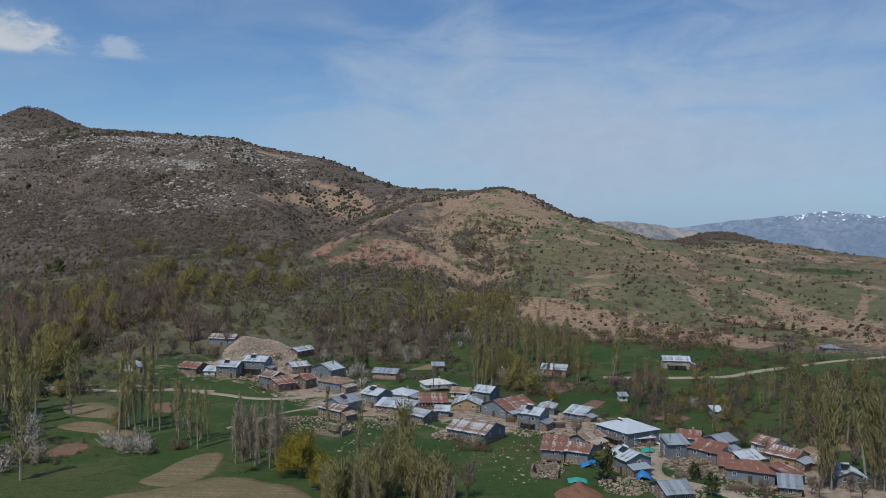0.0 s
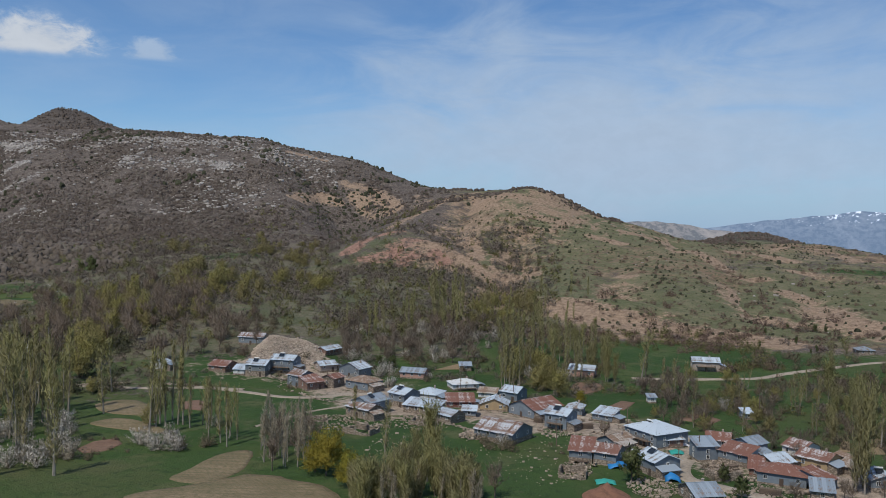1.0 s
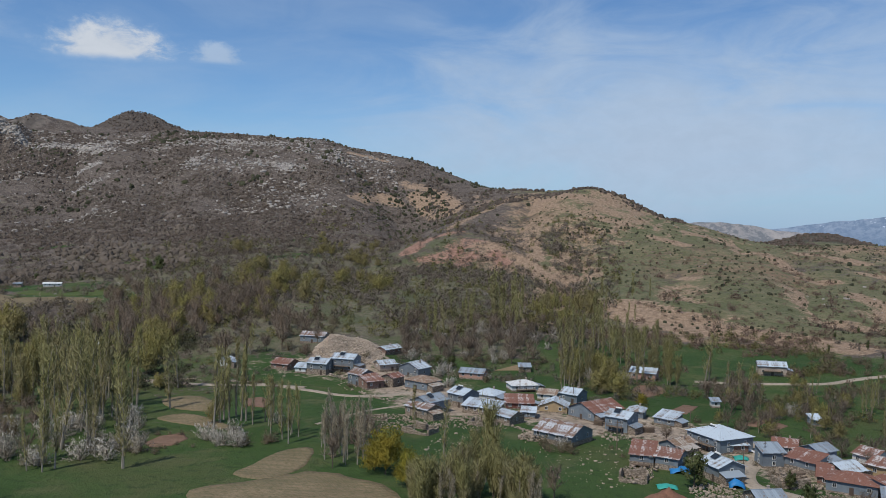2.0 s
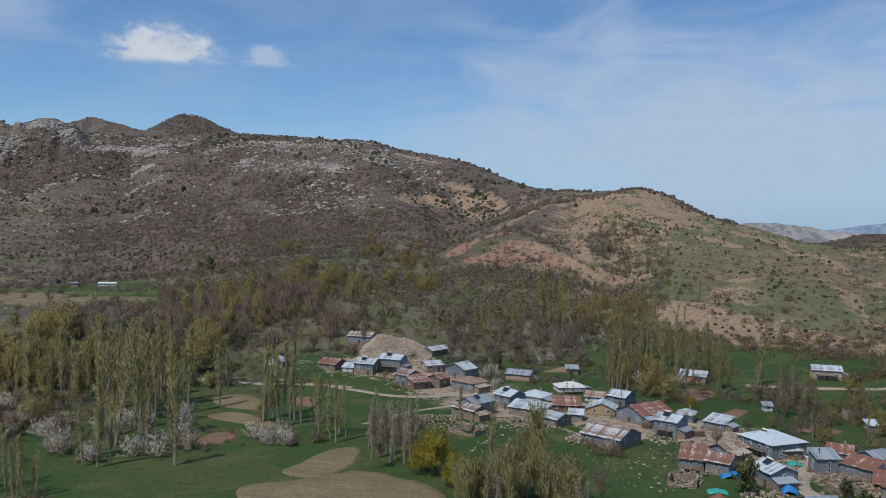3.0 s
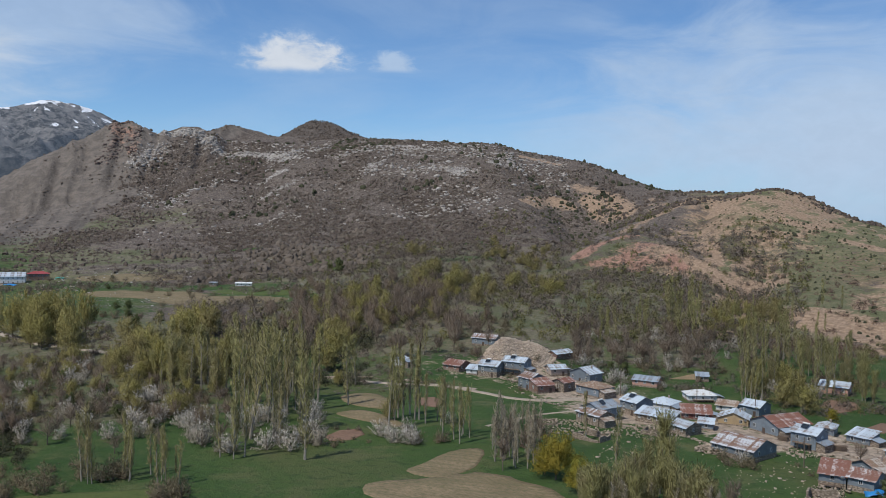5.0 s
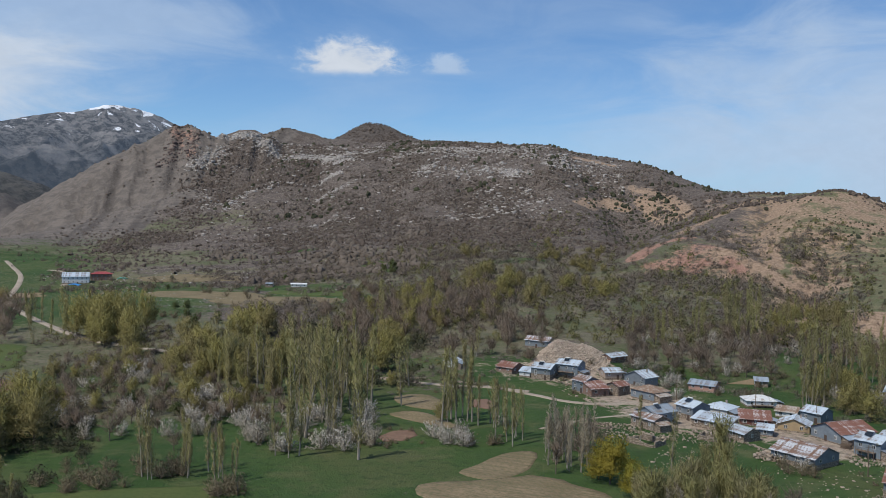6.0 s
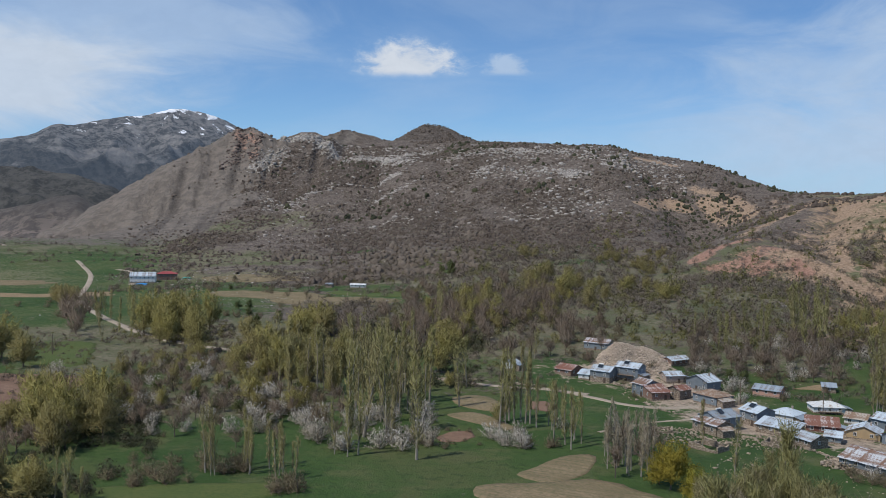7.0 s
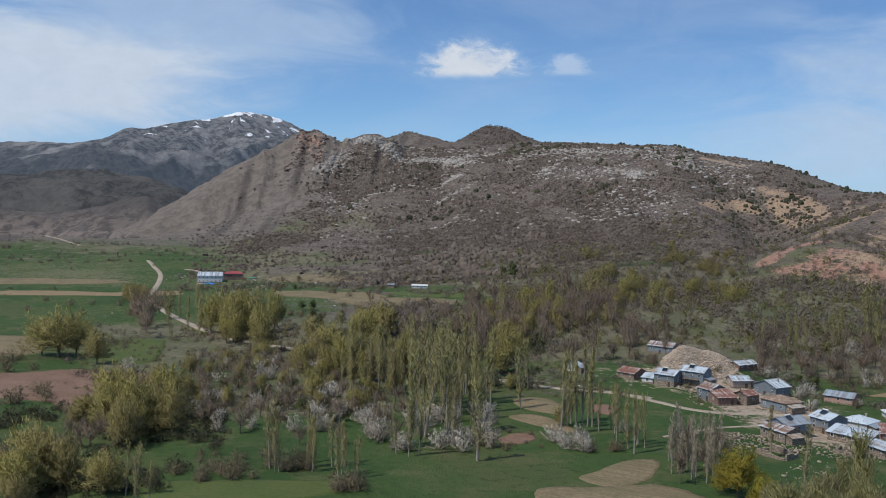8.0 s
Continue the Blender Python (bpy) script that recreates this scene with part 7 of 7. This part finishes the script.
def rubble(seed, count, az, d, w_az, w_d, size, name="rubble_heap", label="heap of tan building stones and rubble", lift=0.0, mat=None):
    """Stones strewn in an oval given by bearing and distance in metres."""
    rng = np.random.default_rng(seed)
    r, t = np.sqrt(rng.uniform(0, 1, count)), rng.uniform(0, 2 * np.pi, count)
    a, dist = np.radians(az + w_az * r * np.cos(t)), d + w_d * r * np.sin(t)
    stones(name, label, seed + 1, -np.sin(a) * dist, np.cos(a) * dist, np.full(count, size), mat or RUBBLE, lift)


def stone_wall(points, tall, label="low broken dry-stone wall"):
    """A dry-stone wall of piled stones along a line."""
    line = smooth_line(points, 0.7)
    rng = np.random.default_rng(len(points) * 7 + int(abs(points[0][0])))
    rows = max(2, int(tall / 0.35))
    keep = fbm(line[:, 0], line[:, 1], 6, 2, 177)
    x, y, z = [], [], []
    for k in range(rows):
        ok = keep > -0.28 + 0.3 * k / rows
        x.append(line[ok, 0] + rng.normal(size=ok.sum()) * 0.12)
        y.append(line[ok, 1] + rng.normal(size=ok.sum()) * 0.12)
        z.append(np.full(ok.sum(), 0.15 + 0.33 * k))
    x, y, z = (np.concatenate(q) for q in (x, y, z))
    ob = stones("stone_wall", label, 501, x, y, np.full(len(x), 0.62), RUBBLE)
    me = ob.data
    co = np.empty(len(me.vertices) * 3, np.float32)
    me.vertices.foreach_get("co", co)
    co = co.reshape(-1, 3)
    co[:, 2] += np.repeat(z, 8)
    me.vertices.foreach_set("co", co.ravel())


def utility_pole(x, y, tall):
    ob = thing("utility_pole", x, y, ground(x, y), random.uniform(0, 180), "weathered grey wooden utility pole with a crossarm", "pole", "poles of the power line")
    bm = bmesh.new()
    rod(bm, (0, 0, -0.5), (0, 0, tall), 0.15, 0.10, 8)
    part("post", bm, TIMBER, ob)
    bm = bmesh.new()
    box(bm, -0.9, -0.06, tall - 0.7, 0.9, 0.06, tall - 0.58)
    part("crossarm", bm, TIMBER, ob)


TARP_BLUE = plain("blue_tarpaulin", (0.03, 0.22, 0.50), (0.02, 0.16, 0.40), 0.5)
TARP_TEAL = plain("teal_tarpaulin", (0.05, 0.36, 0.30), (0.03, 0.26, 0.22), 0.5)
WHITE_SHEET = plain("white_plastic_sheet", (0.66, 0.67, 0.68), (0.54, 0.55, 0.56), 0.5)


def tarp(x, y, w, l, h, mat, label):
    """A rumpled sheet thrown over a pile."""
    n = 9
    u = np.linspace(-1, 1, n)
    a, b = np.meshgrid(u, u, indexing="ij")
    r = np.clip(1 - np.sqrt(a * a + b * b) / 1.25, 0, 1)
    px, py = x + a * w / 2, y + b * l / 2
    z = land(px, py) + 0.05 + h * np.sqrt(r) * (0.8 + 0.9 * fbm(px, py, 1.6, 3, int(abs(x)) + 3))
    idx = np.arange(n * n).reshape(n, n)
    quads = np.stack([idx[:-1, :-1], idx[1:, :-1], idx[1:, 1:], idx[:-1, 1:]], -1).reshape(-1, 4)
    ob = sheet("tarpaulin", np.stack([px, py, z], -1).reshape(-1, 3).tolist(), quads.tolist(), mat)
    ob.modifiers.new("thick", "SOLIDIFY").thickness = 0.03
    tagged(ob, label, "tarpaulin")


def balcony(k, high, share=0.7):
    """A wooden balcony on posts along the front of the k-th house."""
    ob = HOUSES[k]
    x, y, yaw, L, W, top = HOUSE_PLANS[k]
    a, b, d = -share * L / 2, share * L / 2, 1.5
    bm = bmesh.new()
    box(bm, a, -W / 2 - d, high, b, -W / 2 - 0.05, high + 0.14)
    floor_part = part("balcony", bm, TIMBER, ob, "grey wooden balcony")
    n = max(3, int((b - a) / 1.8))
    for i in range(n + 1):
        u = a + 0.08 + (b - a - 0.16) * i / n
        bm = bmesh.new()
        rod(bm, (u, -W / 2 - d + 0.1, -0.6), (u, -W / 2 - d + 0.1, high + 1.0), 0.07, 0.06, 5)
        part("post", bm, TIMBER, floor_part)
    for z in (0.5, 0.95):
        bm = bmesh.new()
        box(bm, a, -W / 2 - d + 0.06, high + z, b, -W / 2 - d + 0.14, high + z + 0.07)
        part("rail", bm, WINDOW_FRAME if k in (17, 20) else TIMBER, floor_part)


for k in (5, 17, 20, 29, 33, 36, 41, 46, 50):
    balcony(k, 1.9 if HOUSE_PLANS[k][5] - ground(*HOUSE_PLANS[k][:2]) > 3.6 else 0.7)


def ruin(x, y, yaw, length, width, tall):
    """Roofless stone walls with broken tops."""
    ob = thing("ruined_house", x, y, ground(x, y), yaw, "roofless ruin of rough tan stone walls", "ruin", "ruins of the village")
    rng = random.Random(int(abs(x * 10)))
    L, W = length / 2, width / 2
    for ax, ay, bx, by in ((-L, -W, L, -W), (L, -W, L, W), (L, W, -L, W), (-L, W, -L, -W)):
        p, q = Vector((ax, ay, -0.5)), Vector((bx, by, -0.5))
        n = max(4, int((q - p).length / 0.8))
        h, outline = tall * rng.uniform(0.6, 1.0), []
        for k in range(n + 1):
            h = min(max(h + rng.uniform(-0.45, 0.45), 0.5), tall)
            outline.append(p.lerp(q, k / n) + Vector((0, 0, 0.5 + h)))
        across = (q - p).normalized().cross(Vector((0, 0, 1))) * 0.5
        bm = bmesh.new()
        prism(bm, [p, *outline, q], across)
        bmesh.ops.recalc_face_normals(bm, faces=bm.faces)
        part("wall", bm, STONE, ob)


def wooden_fence(points, tall=1.2):
    """Posts and two rails along a line."""
    line = smooth_line(points, 2.4)
    z = land(line[:, 0], line[:, 1])
    ob = thing("wooden_fence", line[0, 0], line[0, 1], z[0], 0, "rough grey wooden fence of posts and rails", "fence")
    at = [Vector((line[i, 0] - line[0, 0], line[i, 1] - line[0, 1], z[i] - z[0])) for i in range(len(line))]
    for p in at:
        bm = bmesh.new()
        rod(bm, p - Vector((0, 0, 0.3)), p + Vector((0, 0, tall)), 0.07, 0.06, 5)
        part("post", bm, TIMBER, ob)
    for p, q in zip(at, at[1:]):
        for h in (0.45, 0.95):
            bm = bmesh.new()
            rod(bm, p + Vector((0, 0, h)), q + Vector((0, 0, h)), 0.05, 0.05, 4)
            part("rail", bm, TIMBER, ob)


def dirt_mound(x, y, wide, tall, label):
    n = 25
    u = np.linspace(-1, 1, n)
    a, b = np.meshgrid(u, u, indexing="ij")
    px, py = x + a * wide / 2, y + b * wide / 2
    r = np.clip(1 - np.hypot(a, b), 0, 1)
    z = land(px, py) - 0.3 + 0.3 * (r > 0) + tall * r ** 0.8 * (1 + 0.9 * fbm(px, py, 3, 4, 191))
    idx = np.arange(n * n).reshape(n, n)
    quads = np.stack([idx[:-1, :-1], idx[1:, :-1], idx[1:, 1:], idx[:-1, 1:]], -1).reshape(-1, 4)
    tagged(sheet("dirt_mound", np.stack([px, py, z], -1).reshape(-1, 3).tolist(), quads.tolist(), RED_SOIL), label, "dirt mound")


def wood_pile(x, y, yaw, length):
    ob = thing("wood_pile", x, y, ground(x, y), yaw, "stacked pile of split firewood logs", "wood pile", "wood piles by the houses")
    rng = random.Random(int(abs(x * 7)))
    for row in range(4):
        for k in range(int(length / 0.5)):
            bm = bmesh.new()
            u = -length / 2 + 0.5 * k + 0.25 * (row % 2)
            rod(bm, (u, -0.9, 0.2 + 0.4 * row), (u + rng.uniform(-0.05, 0.05), 0.9, 0.2 + 0.4 * row), 0.22, 0.2, 6)
            part("log", bm, TIMBER, ob)


RED_SOIL = soil("red_brown_soil", (0.170, 0.085, 0.055), (0.220, 0.115, 0.075), (0.110, 0.060, 0.042))
# clutter
rubble(601, 5200, 12.0, 384.0, 2.4, 23.0, 0.58, lift=0.4, name="rubble_mound", label="bare mound of broken tan rock behind the houses", mat=MOUND_ROCK)
rubble(603, 420, 8.44, 273.9, 3.17, 10.5, 0.55, lift=0.4)
rubble(605, 320, 2.99, 273.7, 2.28, 11.9, 0.55, lift=0.3)
rubble(607, 160, -0.74, 257.5, 1.24, 8.9, 0.8, lift=0.5)
rubble(609, 160, -7.94, 253.8, 1.03, 9.7, 0.55, lift=0.3)
rubble(611, 260, -7.41, 225.4, 1.03, 9.2, 0.55, lift=0.6)
rubble(613, 360, -12.34, 214.8, 1.64, 8.1, 0.55, lift=0.3)
rubble(615, 360, -16.70, 235.8, 1.14, 9.5, 0.55, lift=0.8)
rubble(617, 260, -15.76, 214.3, 1.77, 8.1, 0.55, lift=0.3)
rubble(619, 260, -20.22, 222.2, 2.35, 7.3, 0.6, lift=0.3)
rubble(621, 60, 7.18, 323.2, 1.12, 4.9, 0.6, lift=0.3)
rubble(623, 200, -4.64, 239.2, 3.79, 29.2, 0.5, lift=0, name="meadow_stones", label="loose pale stones in the green meadow")
rubble(625, 90, -5.76, 271.9, 1.13, 13.7, 0.6, lift=0.3)
rubble(627, 80, 11.26, 335.5, 1.46, 15.1, 0.6, lift=0.2)
rubble(629, 110, 4.86, 240.7, 1.89, 17.8, 0.6, lift=0, name="meadow_stones", label="loose pale stones in the green meadow")
rubble(631, 160, 42.00, 723.5, 1.80, 50.3, 1.2, lift=0, name="field_stones", label="heaps of cleared field stones by the farm")
stone_wall([(-0.4, 254.4), (2.0, 252.7), (6.2, 251.4)], 2.2)
stone_wall([(-79.8, 341.0), (-74.1, 338.1), (-67.1, 339.1)], 1.2)
stone_wall([(28.3, 226.5), (31.7, 229.0), (34.4, 226.9)], 1.4)
stone_wall([(-33.8, 284.0), (-25.7, 278.3), (-16.3, 276.5), (-9.1, 271.9)], 1.0)
stone_wall([(22.4, 266.2), (27.9, 259.1), (35.2, 262.3)], 1.0)
stone_wall([(-39.8, 273.3), (-31.6, 265.7), (-24.4, 264.8)], 1.2)
stone_wall([(39.1, 264.7), (43.6, 260.2), (48.2, 261.9)], 0.9)
stone_wall([(65.0, 222.7), (68.2, 218.7), (73.1, 218.0)], 1.3)
stone_wall([(73.1, 213.6), (77.2, 209.1), (83.7, 207.9)], 1.2)
stone_wall([(-141.7, 322.1), (-128.6, 322.7), (-113.7, 323.0), (-105.8, 321.8)], 1.0)
stone_wall([(-62.6, 314.2), (-52.3, 303.2), (-44.5, 299.9)], 0.7)
stone_wall([(27.4, 343.4), (41.9, 350.5), (51.2, 350.1)], 0.6)
stone_wall([(-160.9, 313.7), (-150.8, 315.1), (-141.3, 321.3)], 0.9)
stone_wall([(-10.8, 277.2), (0.3, 264.7), (9.0, 260.4)], 0.7)
utility_pole(-2.6, 318.7, 9.5)
utility_pole(-30.3, 326.7, 8.0)
utility_pole(26.0, 246.8, 8.5)
utility_pole(-53.9, 324.9, 6.7)
utility_pole(50.5, 269.5, 7.4)
utility_pole(98.5, 289.8, 8.3)
utility_pole(56.2, 226.4, 7.0)
utility_pole(64.5, 237.5, 6.7)
utility_pole(-330.2, 284.2, 9.9)
utility_pole(-238.5, 382.4, 7.2)
utility_pole(16.6, 308.5, 7.5)
tarp(52.2, 216.7, 4, 4, 2.2, TARP_BLUE, "bright blue tarpaulin beside the house")
tarp(40.7, 228.0, 6, 5, 1.6, TARP_BLUE, "faded blue tarpaulin over a pile")
tarp(59.6, 243.1, 4, 4, 1.0, TARP_TEAL, "teal tarpaulin over a small stack")
tarp(34.9, 213.4, 5, 4, 0.8, TARP_TEAL, "crumpled teal tarpaulin on the rubble")
tarp(58.0, 210.5, 9, 7, 0.7, WHITE_SHEET, "pale plastic sheet over a low pile")
tarp(46.3, 244.7, 6, 3, 1.0, WHITE_SHEET, "white plastic sheet beside the tree")
tarp(63.5, 251.0, 4, 2, 0.9, WHITE_SHEET, "white sacks piled by the lane")
tarp(-548.2, 565.9, 12, 5, 1.5, TARP_BLUE, "bright blue tarpaulin by the farm shed")
tarp(-542.1, 615.4, 9, 5, 2.0, TARP_TEAL, "turquoise tarpaulin behind the farmhouse")
ruin(27.4, 218.3, -12, 6, 5, 2.4)
ruin(66.3, 220.6, 15, 7, 5, 2.2)
ruin(-32.4, 258.5, -25, 9, 6, 1.8)
ruin(-49.9, 274.1, 10, 8, 5, 1.2)
ruin(-14.2, 271.3, -20, 7, 5, 1.5)
ruin(10.2, 255.0, -20, 5, 4, 1.6)
ruin(-95.3, 354.1, 0, 6, 4, 1.6)
wooden_fence([(126.2, 269.4), (129.0, 266.7), (132.2, 264.2)])
wooden_fence([(51.7, 323.6), (59.3, 329.8), (67.5, 332.4)])
wooden_fence([(-17.6, 352.6), (-12.8, 350.8), (-8.1, 348.9)])
wooden_fence([(101.5, 337.7), (109.6, 336.4), (119.2, 338.3)])
wooden_fence([(48.2, 271.6), (50.8, 269.4), (52.6, 266.5)])
dirt_mound(33.4, 201.3, 12, 3.0, "mound of freshly dug red-brown soil")
wood_pile(70.0, 226.9, 20, 4)
wood_pile(73.7, 207.2, -20, 5)
wood_pile(-30.0, 284.0, -30, 4)
wood_pile(38.0, 270.2, 10, 4)
wood_pile(23.3, 277.2, -20, 3)
